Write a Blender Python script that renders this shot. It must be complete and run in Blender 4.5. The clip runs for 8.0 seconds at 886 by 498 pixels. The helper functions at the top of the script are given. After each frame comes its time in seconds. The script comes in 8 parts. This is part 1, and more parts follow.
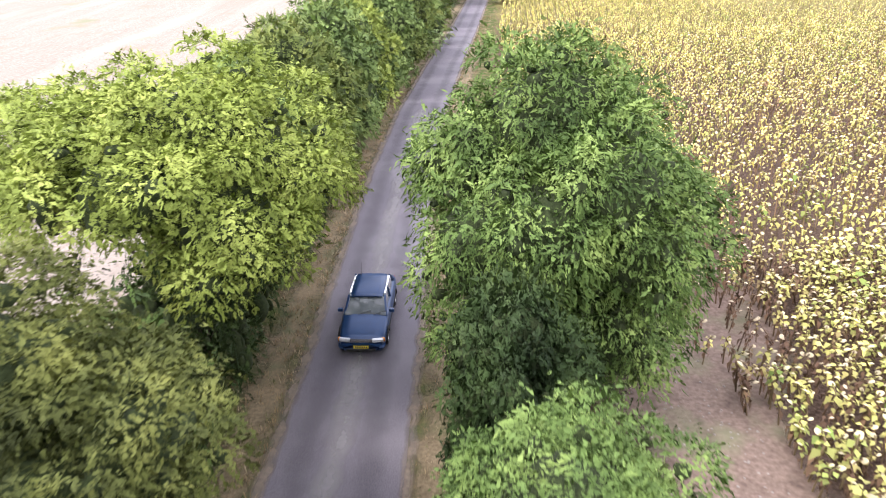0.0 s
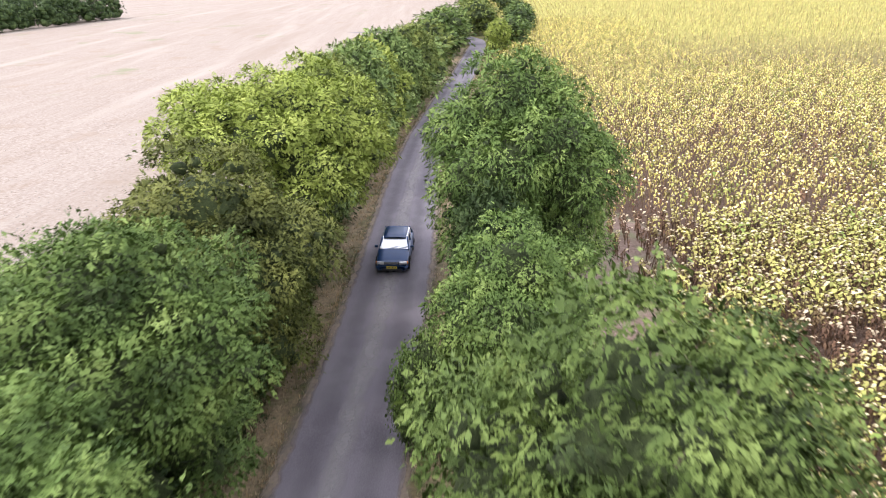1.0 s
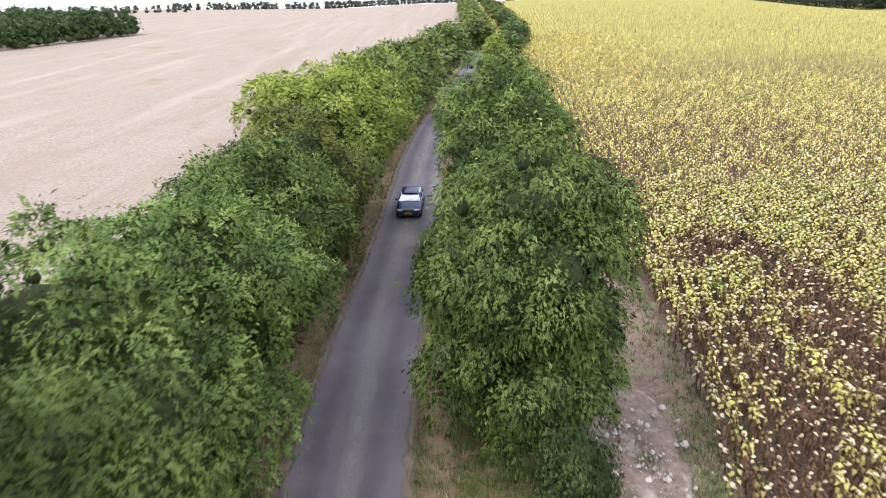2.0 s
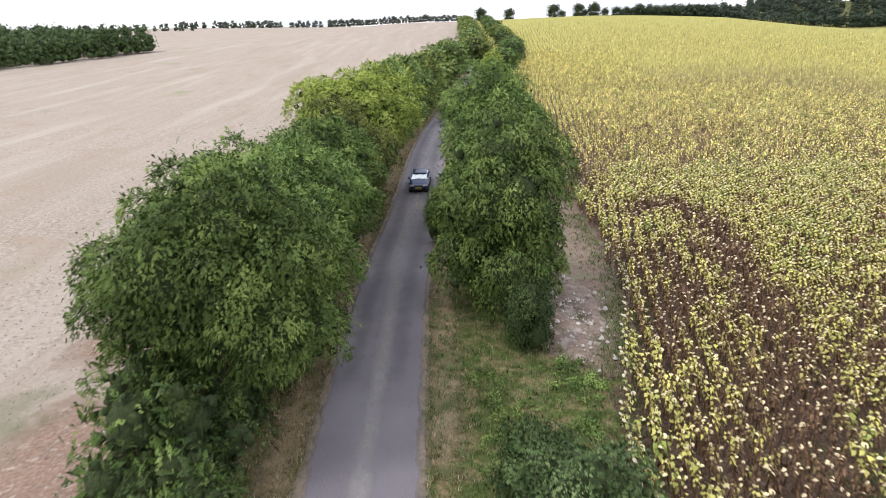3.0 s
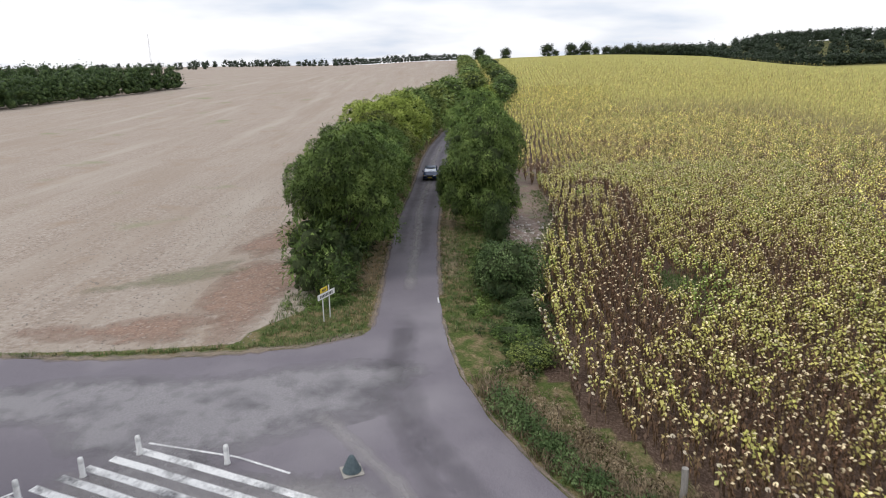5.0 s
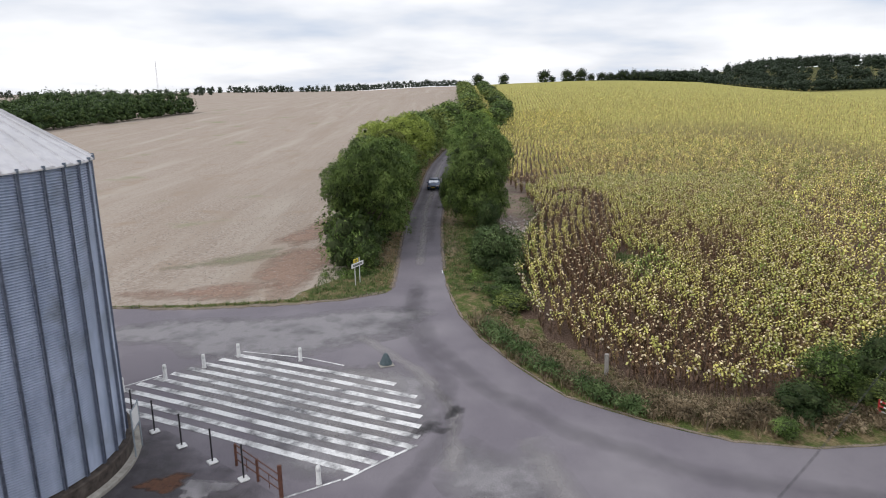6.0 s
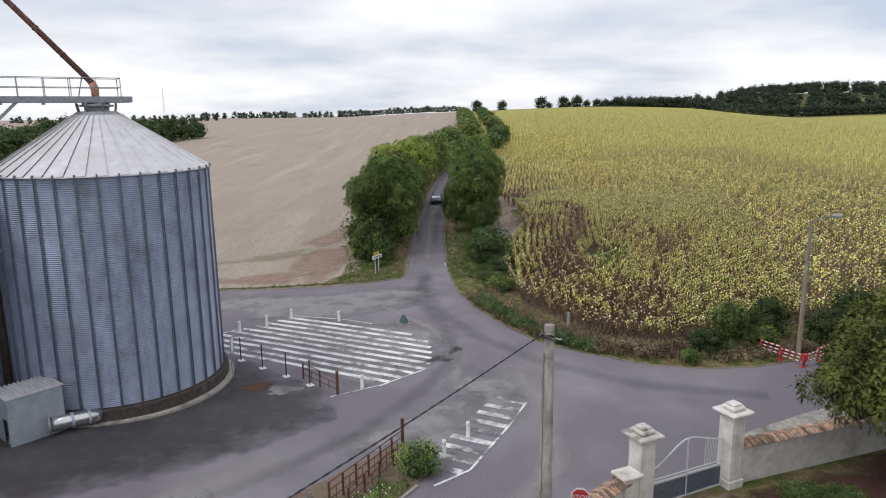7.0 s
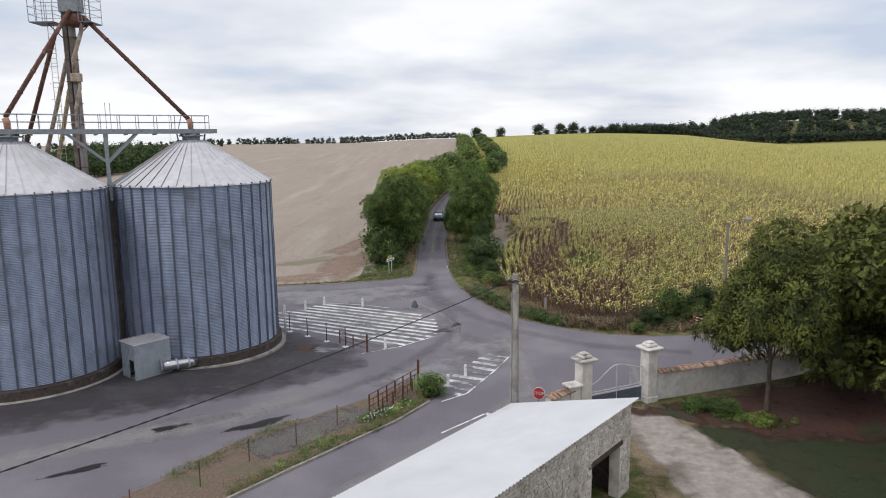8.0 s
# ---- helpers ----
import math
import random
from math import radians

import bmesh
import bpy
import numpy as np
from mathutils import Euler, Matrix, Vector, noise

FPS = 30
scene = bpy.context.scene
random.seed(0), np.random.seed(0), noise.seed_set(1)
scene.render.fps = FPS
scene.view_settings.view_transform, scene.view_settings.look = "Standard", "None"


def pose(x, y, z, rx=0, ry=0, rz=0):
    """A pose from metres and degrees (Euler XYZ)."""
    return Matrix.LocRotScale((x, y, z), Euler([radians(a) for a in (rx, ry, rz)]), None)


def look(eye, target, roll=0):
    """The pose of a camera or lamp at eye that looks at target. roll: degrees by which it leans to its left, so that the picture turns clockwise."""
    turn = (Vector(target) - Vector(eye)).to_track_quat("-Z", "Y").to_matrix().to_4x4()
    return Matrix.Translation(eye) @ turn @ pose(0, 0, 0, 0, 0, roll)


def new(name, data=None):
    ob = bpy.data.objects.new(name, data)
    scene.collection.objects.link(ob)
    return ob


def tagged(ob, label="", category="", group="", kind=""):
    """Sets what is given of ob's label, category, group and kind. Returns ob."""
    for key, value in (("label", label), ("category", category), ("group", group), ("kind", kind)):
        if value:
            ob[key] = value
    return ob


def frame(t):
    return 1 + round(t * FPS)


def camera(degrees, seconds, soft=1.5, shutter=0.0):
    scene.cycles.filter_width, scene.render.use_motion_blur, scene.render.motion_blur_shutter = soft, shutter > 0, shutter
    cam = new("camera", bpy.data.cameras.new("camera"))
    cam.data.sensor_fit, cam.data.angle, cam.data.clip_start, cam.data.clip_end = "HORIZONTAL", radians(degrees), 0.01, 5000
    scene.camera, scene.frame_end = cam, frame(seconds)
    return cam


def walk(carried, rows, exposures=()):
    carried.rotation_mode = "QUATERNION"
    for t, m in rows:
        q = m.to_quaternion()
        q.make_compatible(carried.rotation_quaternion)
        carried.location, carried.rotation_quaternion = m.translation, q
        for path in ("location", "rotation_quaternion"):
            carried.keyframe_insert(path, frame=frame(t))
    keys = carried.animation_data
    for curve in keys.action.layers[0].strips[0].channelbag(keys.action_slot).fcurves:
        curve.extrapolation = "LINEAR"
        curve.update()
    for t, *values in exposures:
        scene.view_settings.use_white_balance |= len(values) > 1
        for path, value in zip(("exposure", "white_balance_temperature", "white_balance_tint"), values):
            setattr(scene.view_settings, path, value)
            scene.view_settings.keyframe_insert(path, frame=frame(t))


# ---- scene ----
cam = camera(66.5, 8.0, soft=0.95, shutter=0.2)
METRES, EYE, TILT, LEAN, TURN = 100.0, 13.4, 0.0, 0.0, 0.0
ROWS = [
    (0.0, 0.0, 0.0, 0.0, -0.26, -25.56, 0.54),
    (0.5, -0.0017, -0.0576, -0.0001, -0.31, -22.74, 0.55),
    (1.0, -0.0031, -0.1165, 0.0001, -0.28, -21.12, 0.53),
    (1.5, -0.0045, -0.1766, 0.0003, -0.27, -20.46, 0.55),
    (2.0, -0.0058, -0.2378, 0.0008, -0.25, -19.81, 0.55),
    (3.5, -0.0099, -0.4255, 0.0024, -0.21, -17.73, 0.59),
    (4.0, -0.0111, -0.4884, 0.0032, -0.21, -17.06, 0.62),
    (4.5, -0.0125, -0.5519, 0.0039, -0.21, -16.33, 0.64),
    (6.0, -0.017, -0.7432, 0.0055, -0.24, -13.39, 0.69),
    (6.5, -0.0186, -0.807, 0.0066, -0.25, -12.39, 0.7),
    (7.0, -0.0204, -0.8708, 0.0076, -0.26, -11.32, 0.7),
    (7.5, -0.0224, -0.9348, 0.0084, -0.27, -10.22, 0.67),
    (8.0, -0.024, -0.9997, 0.009, -0.27, -9.17, 0.66),
]
walk(cam, [(t, pose(0, 0, EYE, TILT, LEAN, TURN) @ pose(METRES * x, METRES * y, METRES * z, 90 + pitch, roll, yaw)) for t, x, y, z, yaw, pitch, roll in ROWS],
     [(0.0, 1.2, 6200, 20), (1.0, 0.9, 6200, 19), (2.0, 0.68, 6200, 17), (3.5, 0.28, 6300, 12), (4.5, -0.05, 6300, 12), (6.0, -0.22, 6300, 12), (8.0, -0.31, 6300, 12)])

# ---- sky, sun ----
world = bpy.data.worlds.new("sky")
scene.world = world
world.use_nodes = True
wn, wl = world.node_tree.nodes, world.node_tree.links
wn.clear()


def wnode(kind, **values):
    n = wn.new(kind)
    for k, v in values.items():
        n.inputs[k].default_value = v
    return n


out = wn.new("ShaderNodeOutputWorld")
bg = wnode("ShaderNodeBackground", Strength=1.0)
sky = wn.new("ShaderNodeTexSky")
sky.sky_type, sky.sun_disc = "NISHITA", False
sky.sun_elevation, sky.sun_rotation = radians(52), radians(250)
dim = wn.new("ShaderNodeMix")
dim.data_type, dim.blend_type = "RGBA", "MULTIPLY"
dim.inputs[0].default_value = 1.0
dim.inputs[7].default_value = (0.11, 0.11, 0.11, 1)
tc = wn.new("ShaderNodeTexCoord")
sep = wn.new("ShaderNodeSeparateXYZ")
lift = wn.new("ShaderNodeMath")
lift.operation, lift.inputs[1].default_value = "ADD", 0.16
lift2 = wn.new("ShaderNodeMath")
lift2.operation, lift2.inputs[1].default_value = "MAXIMUM", 0.05
dx, dy = wn.new("ShaderNodeMath"), wn.new("ShaderNodeMath")
dx.operation = dy.operation = "DIVIDE"
comb = wn.new("ShaderNodeCombineXYZ")
n1 = wnode("ShaderNodeTexNoise", Scale=0.55, Detail=5.0, Roughness=0.5)
r1 = wn.new("ShaderNodeValToRGB")
r1.color_ramp.elements[0].position, r1.color_ramp.elements[0].color = 0.36, (0.76, 0.845, 0.97, 1)
r1.color_ramp.elements[1].position, r1.color_ramp.elements[1].color = 0.56, (1.3, 1.3, 1.29, 1)
e = r1.color_ramp.elements.new(0.46)
e.color = (1.04, 1.06, 1.09, 1)
veil = wn.new("ShaderNodeMix")
veil.data_type = "RGBA"
veil.inputs[0].default_value = 0.92
wl.new(sky.outputs[0], dim.inputs[6])
wl.new(tc.outputs["Generated"], sep.inputs[0])
wl.new(sep.outputs[2], lift.inputs[0])
wl.new(lift.outputs[0], lift2.inputs[0])
for d, k in ((dx, 0), (dy, 1)):
    wl.new(sep.outputs[k], d.inputs[0])
    wl.new(lift2.outputs[0], d.inputs[1])
    wl.new(d.outputs[0], comb.inputs[k])
wl.new(comb.outputs[0], n1.inputs["Vector"])
wl.new(n1.outputs[0], r1.inputs[0])
wl.new(dim.outputs[2], veil.inputs[6])
wl.new(r1.outputs[0], veil.inputs[7])
wl.new(veil.outputs[2], bg.inputs[0])
wl.new(bg.outputs[0], out.inputs[0])

sun = new("sun", bpy.data.lights.new("sun", "SUN"))
sun.data.energy, sun.data.angle, sun.data.color = 1.2, radians(14), (1.0, 0.96, 0.9)
sun.matrix_world = look((0, 0, 0), (0.55, 0.28, -0.8))


# ---- materials ----
def surf(name, dark, light, scale=3.0, rough=0.85, metal=0.0, bump=0.2, bump_scale=None, stain=None, stain_scale=0.3, stain_at=(0.5, 0.7),
         vary=0.0, stretch=(1, 1, 1), detail=6.0, fade=0.0):
    """A surface with grain between two colours, wide stains of a third, and fine relief."""
    m = bpy.data.materials.new(name)
    m.use_nodes = True
    n, l = m.node_tree.nodes, m.node_tree.links
    b = n["Principled BSDF"]
    b.inputs["Roughness"].default_value, b.inputs["Metallic"].default_value = rough, metal
    g = n.new("ShaderNodeNewGeometry")
    mp = n.new("ShaderNodeMapping")
    mp.inputs["Scale"].default_value = stretch
    l.new(g.outputs["Position"], mp.inputs[0])
    t = n.new("ShaderNodeTexNoise")
    t.inputs["Scale"].default_value, t.inputs["Detail"].default_value = scale, detail
    t.inputs["Roughness"].default_value = 0.62
    l.new(mp.outputs[0], t.inputs["Vector"])
    r = n.new("ShaderNodeValToRGB")
    r.color_ramp.elements[0].position, r.color_ramp.elements[0].color = 0.32, (*dark, 1)
    r.color_ramp.elements[1].position, r.color_ramp.elements[1].color = 0.68, (*light, 1)
    l.new(t.outputs[0], r.inputs[0])
    c = r.outputs[0]
    if stain:
        t2 = n.new("ShaderNodeTexNoise")
        t2.inputs["Scale"].default_value, t2.inputs["Detail"].default_value = stain_scale, 5.0
        l.new(g.outputs["Position"], t2.inputs["Vector"])
        r2 = n.new("ShaderNodeMapRange")
        r2.inputs["From Min"].default_value, r2.inputs["From Max"].default_value = stain_at
        l.new(t2.outputs[0], r2.inputs[0])
        mx = n.new("ShaderNodeMix")
        mx.data_type = "RGBA"
        l.new(r2.outputs[0], mx.inputs[0])
        l.new(c, mx.inputs[6])
        mx.inputs[7].default_value = (*stain, 1)
        c = mx.outputs[2]
    if vary:
        oi = n.new("ShaderNodeObjectInfo")
        mr = n.new("ShaderNodeMapRange")
        mr.inputs["To Min"].default_value, mr.inputs["To Max"].default_value = 1 - vary, 1 + vary
        l.new(oi.outputs["Random"], mr.inputs[0])
        hv = n.new("ShaderNodeHueSaturation")
        l.new(mr.outputs[0], hv.inputs["Value"])
        l.new(c, hv.inputs["Color"])
        c = hv.outputs[0]
    l.new(c, b.inputs["Base Color"])
    if bump:
        t3 = n.new("ShaderNodeTexNoise")
        t3.inputs["Scale"].default_value, t3.inputs["Detail"].default_value = bump_scale or scale * 4, 4.0
        l.new(mp.outputs[0], t3.inputs["Vector"])
        bp = n.new("ShaderNodeBump")
        bp.inputs["Strength"].default_value, bp.inputs["Distance"].default_value = bump, 0.03
        l.new(t3.outputs[0], bp.inputs["Height"])
        l.new(bp.outputs[0], b.inputs["Normal"])
    if fade:
        # a worn rim, ragged by noise, where the sheet thins out over what lies below
        at = n.new("ShaderNodeAttribute")
        at.attribute_name = "rim"
        tn = n.new("ShaderNodeTexNoise")
        tn.inputs["Scale"].default_value, tn.inputs["Detail"].default_value = 1.1, 8.0
        l.new(g.outputs["Position"], tn.inputs["Vector"])
        ad = n.new("ShaderNodeMath")
        ad.operation, ad.inputs[1].default_value = "MULTIPLY_ADD", 1.6
        l.new(tn.outputs[0], ad.inputs[0])
        l.new(at.outputs["Fac"], ad.inputs[2])
        rr = n.new("ShaderNodeMapRange")
        rr.inputs["From Min"].default_value, rr.inputs["From Max"].default_value, rr.inputs["To Max"].default_value = 0.75, 1.75, fade
        l.new(ad.outputs[0], rr.inputs[0])
        l.new(rr.outputs[0], b.inputs["Alpha"])
    return m


def leaf_surface(name, dark, mid, light, clear=0.25, leaflet=17.0):
    """Leaves: every spray is split into small leaflets, wide patches differ in shade, and some light comes through. leaflet: how many to a metre."""
    m = bpy.data.materials.new(name)
    m.use_nodes = True
    n, l = m.node_tree.nodes, m.node_tree.links
    b = n["Principled BSDF"]
    b.inputs["Roughness"].default_value = 0.6
    b.inputs["Specular IOR Level"].default_value = 0.22
    g = n.new("ShaderNodeNewGeometry")
    t = n.new("ShaderNodeTexNoise")
    t.inputs["Scale"].default_value, t.inputs["Detail"].default_value = 0.85, 2.0
    l.new(g.outputs["Position"], t.inputs["Vector"])
    mul = n.new("ShaderNodeMath")
    mul.operation, mul.inputs[1].default_value = "MULTIPLY_ADD", 0.1
    l.new(g.outputs["Random Per Island"], mul.inputs[0])
    sub = n.new("ShaderNodeMath")
    sub.operation, sub.inputs[1].default_value, sub.inputs[2].default_value = "MULTIPLY_ADD", 1.75, -0.41
    l.new(t.outputs[0], sub.inputs[0])
    l.new(sub.outputs[0], mul.inputs[2])
    small = n.new("ShaderNodeTexNoise")
    small.inputs["Scale"].default_value, small.inputs["Detail"].default_value, small.inputs["Roughness"].default_value = leaflet, 1.0, 0.4
    l.new(g.outputs["Position"], small.inputs["Vector"])
    gap = n.new("ShaderNodeMapRange")
    gap.inputs["From Min"].default_value, gap.inputs["From Max"].default_value = 0.42, 0.48
    l.new(small.outputs[0], gap.inputs[0])
    l.new(gap.outputs[0], b.inputs["Alpha"])
    r = n.new("ShaderNodeValToRGB")
    r.color_ramp.elements[0].position, r.color_ramp.elements[0].color = 0.12, (*dark, 1)
    r.color_ramp.elements[1].position, r.color_ramp.elements[1].color = 0.92, (*light, 1)
    k = r.color_ramp.elements.new(0.52)
    k.color = (*mid, 1)
    l.new(mul.outputs[0], r.inputs[0])
    l.new(r.outputs[0], b.inputs["Base Color"])
    tr = n.new("ShaderNodeBsdfTranslucent")
    l.new(r.outputs[0], tr.inputs[0])
    mx = n.new("ShaderNodeMixShader")
    through_leaf = n.new("ShaderNodeMath")
    through_leaf.operation, through_leaf.inputs[1].default_value = "MULTIPLY", clear
    l.new(gap.outputs[0], through_leaf.inputs[0])
    l.new(through_leaf.outputs[0], mx.inputs[0])
    l.new(b.outputs[0], mx.inputs[1])
    l.new(tr.outputs[0], mx.inputs[2])
    l.new(mx.outputs[0], n["Material Output"].inputs[0])
    return m


LEAF = {
    "mid": leaf_surface("leaf_mid", (0.037, 0.067, 0.017), (0.126, 0.198, 0.048), (0.303, 0.402, 0.115), 0.14),
    "soft": leaf_surface("leaf_soft", (0.064, 0.105, 0.03), (0.205, 0.297, 0.088), (0.41, 0.52, 0.175), 0.14),
    "light": leaf_surface("leaf_light", (0.14, 0.185, 0.03), (0.34, 0.42, 0.085), (0.56, 0.63, 0.16), 0.14),
    "olive": leaf_surface("leaf_olive", (0.052, 0.078, 0.02), (0.172, 0.226, 0.056), (0.38, 0.42, 0.112), 0.14),
    "fresh": leaf_surface("leaf_fresh", (0.047, 0.086, 0.023), (0.162, 0.253, 0.064), (0.377, 0.5, 0.144), 0.14),
    "dark": leaf_surface("leaf_dark", (0.015, 0.03, 0.009), (0.05, 0.086, 0.026), (0.146, 0.21, 0.07), 0.14),
    "grey": leaf_surface("leaf_grey", (0.027, 0.052, 0.016), (0.091, 0.145, 0.048), (0.228, 0.31, 0.125), 0.14),
    "brown": leaf_surface("leaf_brown", (0.044, 0.054, 0.015), (0.14, 0.162, 0.041), (0.29, 0.31, 0.082), 0.14),
    "dry": leaf_surface("leaf_dry", (0.085, 0.066, 0.04), (0.25, 0.19, 0.115), (0.44, 0.355, 0.23), 0.14),
    # greyer leaves for distant trees: aerial haze is put into their colour
    "far": leaf_surface("leaf_far_haze", (0.026, 0.04, 0.025), (0.046, 0.066, 0.039), (0.072, 0.095, 0.057), 0.14, 2.0),
    "deep": leaf_surface("leaf_deep", (0.03, 0.05, 0.013), (0.115, 0.175, 0.042), (0.29, 0.38, 0.105), 0.14),
}
# dark crown cores: the shade between leaf clumps is put into their colour
CORESHADE = surf("crown_core_shade", (0.024, 0.036, 0.011), (0.062, 0.086, 0.027), 9, 1.0, bump=1.0)
BARK = surf("bark", (0.06, 0.045, 0.03), (0.17, 0.13, 0.1), 9, bump=0.6, stretch=(1, 1, 0.25))
ASPHALT = surf("asphalt", (0.113, 0.101, 0.119), (0.22, 0.198, 0.225), 26, 0.82, bump=0.25, bump_scale=60, stain=(0.238, 0.22, 0.238), stain_scale=0.24, stain_at=(0.46, 0.78))
DAMP = surf("dark_asphalt", (0.034, 0.031, 0.036), (0.068, 0.061, 0.068), 20, 0.7, bump=0.25, bump_scale=60, stain=(0.085, 0.08, 0.082), stain_scale=0.5, stain_at=(0.48, 0.74), fade=0.74)
TRACK = surf("tyre_marks", (0.06, 0.058, 0.064), (0.1, 0.098, 0.105), 20, 0.75, bump=0.1, fade=0.2)
DUST = surf("road_dust", (0.3, 0.283, 0.285), (0.43, 0.408, 0.405), 9, 0.9, bump=0.1, fade=0.52)
PALEROAD = surf("dusty_asphalt", (0.225, 0.213, 0.226), (0.35, 0.335, 0.345), 14, 0.88, bump=0.2, bump_scale=50, stain=(0.16, 0.152, 0.163), stain_scale=0.5, fade=0.85)
PATCH = surf("tar", (0.007, 0.007, 0.008), (0.02, 0.019, 0.02), 14, 0.6, bump=0.3, fade=1.0)
CRUMB = surf("crumbling_rim", (0.2, 0.155, 0.12), (0.36, 0.29, 0.225), 8, bump=0.5, stain=(0.16, 0.14, 0.12), stain_scale=1.2, fade=0.75)
GALV = surf("galvanised_sheet", (0.32, 0.37, 0.48), (0.47, 0.52, 0.64), 2.2, 0.5, 0.35, 0.05, stain=(0.24, 0.27, 0.31), stain_scale=0.7, stain_at=(0.52, 0.8), stretch=(1, 1, 0.3))
ROOFTIN = surf("roof_sheet", (0.54, 0.53, 0.56), (0.7, 0.69, 0.71), 2.0, 0.5, 0.1, 0.05, stain=(0.5, 0.485, 0.48), stain_scale=0.5, stain_at=(0.5, 0.8))
STEEL = surf("painted_steel", (0.2, 0.22, 0.245), (0.31, 0.33, 0.36), 5, 0.55, 0.3, 0.05, stain=(0.2, 0.13, 0.09), stain_scale=1.5, stain_at=(0.62, 0.75))
DARKSTEEL = surf("dark_steel", (0.1, 0.125, 0.165), (0.17, 0.2, 0.25), 6, 0.5, 0.4, 0.05)
RIBSTEEL = surf("stiffener_steel", (0.12, 0.14, 0.195), (0.215, 0.24, 0.31), 6, 0.5, 0.4, 0.05)
FADED = surf("faded_orange_steel", (0.36, 0.17, 0.11), (0.55, 0.33, 0.22), 6, 0.8, 0.1, 0.2)
RUST = surf("rusty_steel", (0.075, 0.033, 0.026), (0.185, 0.085, 0.062), 7, 0.85, 0.1, 0.3, stain=(0.29, 0.2, 0.165), stain_scale=1.6, stain_at=(0.56, 0.75))
DARKRUST = surf("dark_rusty_iron", (0.08, 0.035, 0.025), (0.17, 0.075, 0.05), 8, 0.85, 0.1, 0.3)
PALEPIPE = surf("weathered_pale_pipe", (0.27, 0.2, 0.155), (0.5, 0.43, 0.36), 3, 0.75, 0.1, 0.15, stain=(0.2, 0.1, 0.07), stain_scale=1.6, stain_at=(0.52, 0.68))
OCHRE = surf("yellowed_pipe", (0.3, 0.2, 0.09), (0.52, 0.42, 0.26), 3, 0.7, 0.1, 0.1, stain=(0.5, 0.46, 0.4), stain_scale=1.0)
CONCRETE = surf("concrete", (0.27, 0.25, 0.22), (0.43, 0.41, 0.37), 6, bump=0.3, stain=(0.17, 0.16, 0.14), stain_scale=1.2)
PLINTH = surf("stained_concrete_barn_shade", (0.03, 0.024, 0.021), (0.095, 0.074, 0.062), 5, bump=0.3, stain=(0.17, 0.145, 0.125), stain_scale=0.9, stain_at=(0.58, 0.78))
LEGGREY = surf("grey_streaked_steel", (0.16, 0.145, 0.14), (0.28, 0.262, 0.255), 4, 0.65, 0.25, 0.1, stain=(0.13, 0.085, 0.065), stain_scale=1.4, stain_at=(0.5, 0.68), stretch=(1, 1, 0.25))
LEGSTEEL = surf("streaked_steel", (0.085, 0.07, 0.06), (0.19, 0.165, 0.145), 4, 0.7, 0.2, 0.15, stain=(0.08, 0.06, 0.05), stain_scale=1.2, stain_at=(0.5, 0.7))
GREYSTONE = surf("grey_gravel_stone", (0.12, 0.11, 0.105), (0.3, 0.28, 0.265), 9, bump=0.3, vary=0.3)
WHITE = surf("white_paint", (0.66, 0.66, 0.65), (0.82, 0.82, 0.81), 8, 0.6, bump=0.05)
BLACK = surf("black_paint", (0.012, 0.012, 0.014), (0.03, 0.03, 0.032), 9, 0.5, bump=0.05)
PLASTER = surf("lime_plaster", (0.6, 0.565, 0.525), (0.8, 0.77, 0.73), 3, bump=0.25, stain=(0.42, 0.38, 0.335), stain_scale=1.1, stain_at=(0.52, 0.78))
CAPSTONE = surf("weathered_capstone", (0.42, 0.39, 0.36), (0.66, 0.63, 0.58), 6, bump=0.4, stain=(0.24, 0.22, 0.2), stain_scale=3, stain_at=(0.5, 0.65))
TILE = surf("clay_tile", (0.29, 0.16, 0.11), (0.52, 0.36, 0.26), 9, bump=0.3, stain=(0.17, 0.14, 0.11), stain_scale=3.0, stain_at=(0.46, 0.64), vary=0.55)
ROOFWHITE = surf("white_roof", (0.6, 0.605, 0.62), (0.67, 0.675, 0.69), 0.8, 0.6, bump=0.03, stain=(0.56, 0.565, 0.58), stain_scale=0.4)
STONE = surf("rubble_stone", (0.46, 0.425, 0.39), (0.68, 0.645, 0.605), 7, bump=0.5, stain=(0.36, 0.32, 0.28), stain_scale=1.3, vary=0.16)
MORTAR = surf("old_mortar", (0.56, 0.525, 0.48), (0.74, 0.7, 0.65), 6, bump=0.4, stain=(0.4, 0.36, 0.31), stain_scale=1.0)
PALESTONE = surf("pale_limestone", (0.34, 0.3, 0.27), (0.58, 0.54, 0.51), 6, bump=0.4)
CLOD = surf("pale_rubble", (0.3, 0.25, 0.21), (0.5, 0.45, 0.4), 6, bump=0.4, vary=0.3)
GRAVEL = surf("gravel", (0.07, 0.062, 0.058), (0.21, 0.19, 0.18), 24, bump=0.8, bump_scale=40, stain=(0.2, 0.2, 0.09), stain_scale=0.8, stain_at=(0.55, 0.7), fade=1.0)
BED = surf("rough_grass_bed", (0.11, 0.076, 0.054), (0.24, 0.17, 0.128), 9, bump=0.6, stain=(0.12, 0.125, 0.06), stain_scale=0.8, stain_at=(0.52, 0.7))
# soil darker than its own red: tree shade is put into the colour
REDSOIL = surf("red_soil", (0.045, 0.019, 0.014), (0.105, 0.043, 0.03), 4, bump=0.5, stain=(0.04, 0.05, 0.02), stain_scale=0.5, stain_at=(0.55, 0.7), fade=1.0)
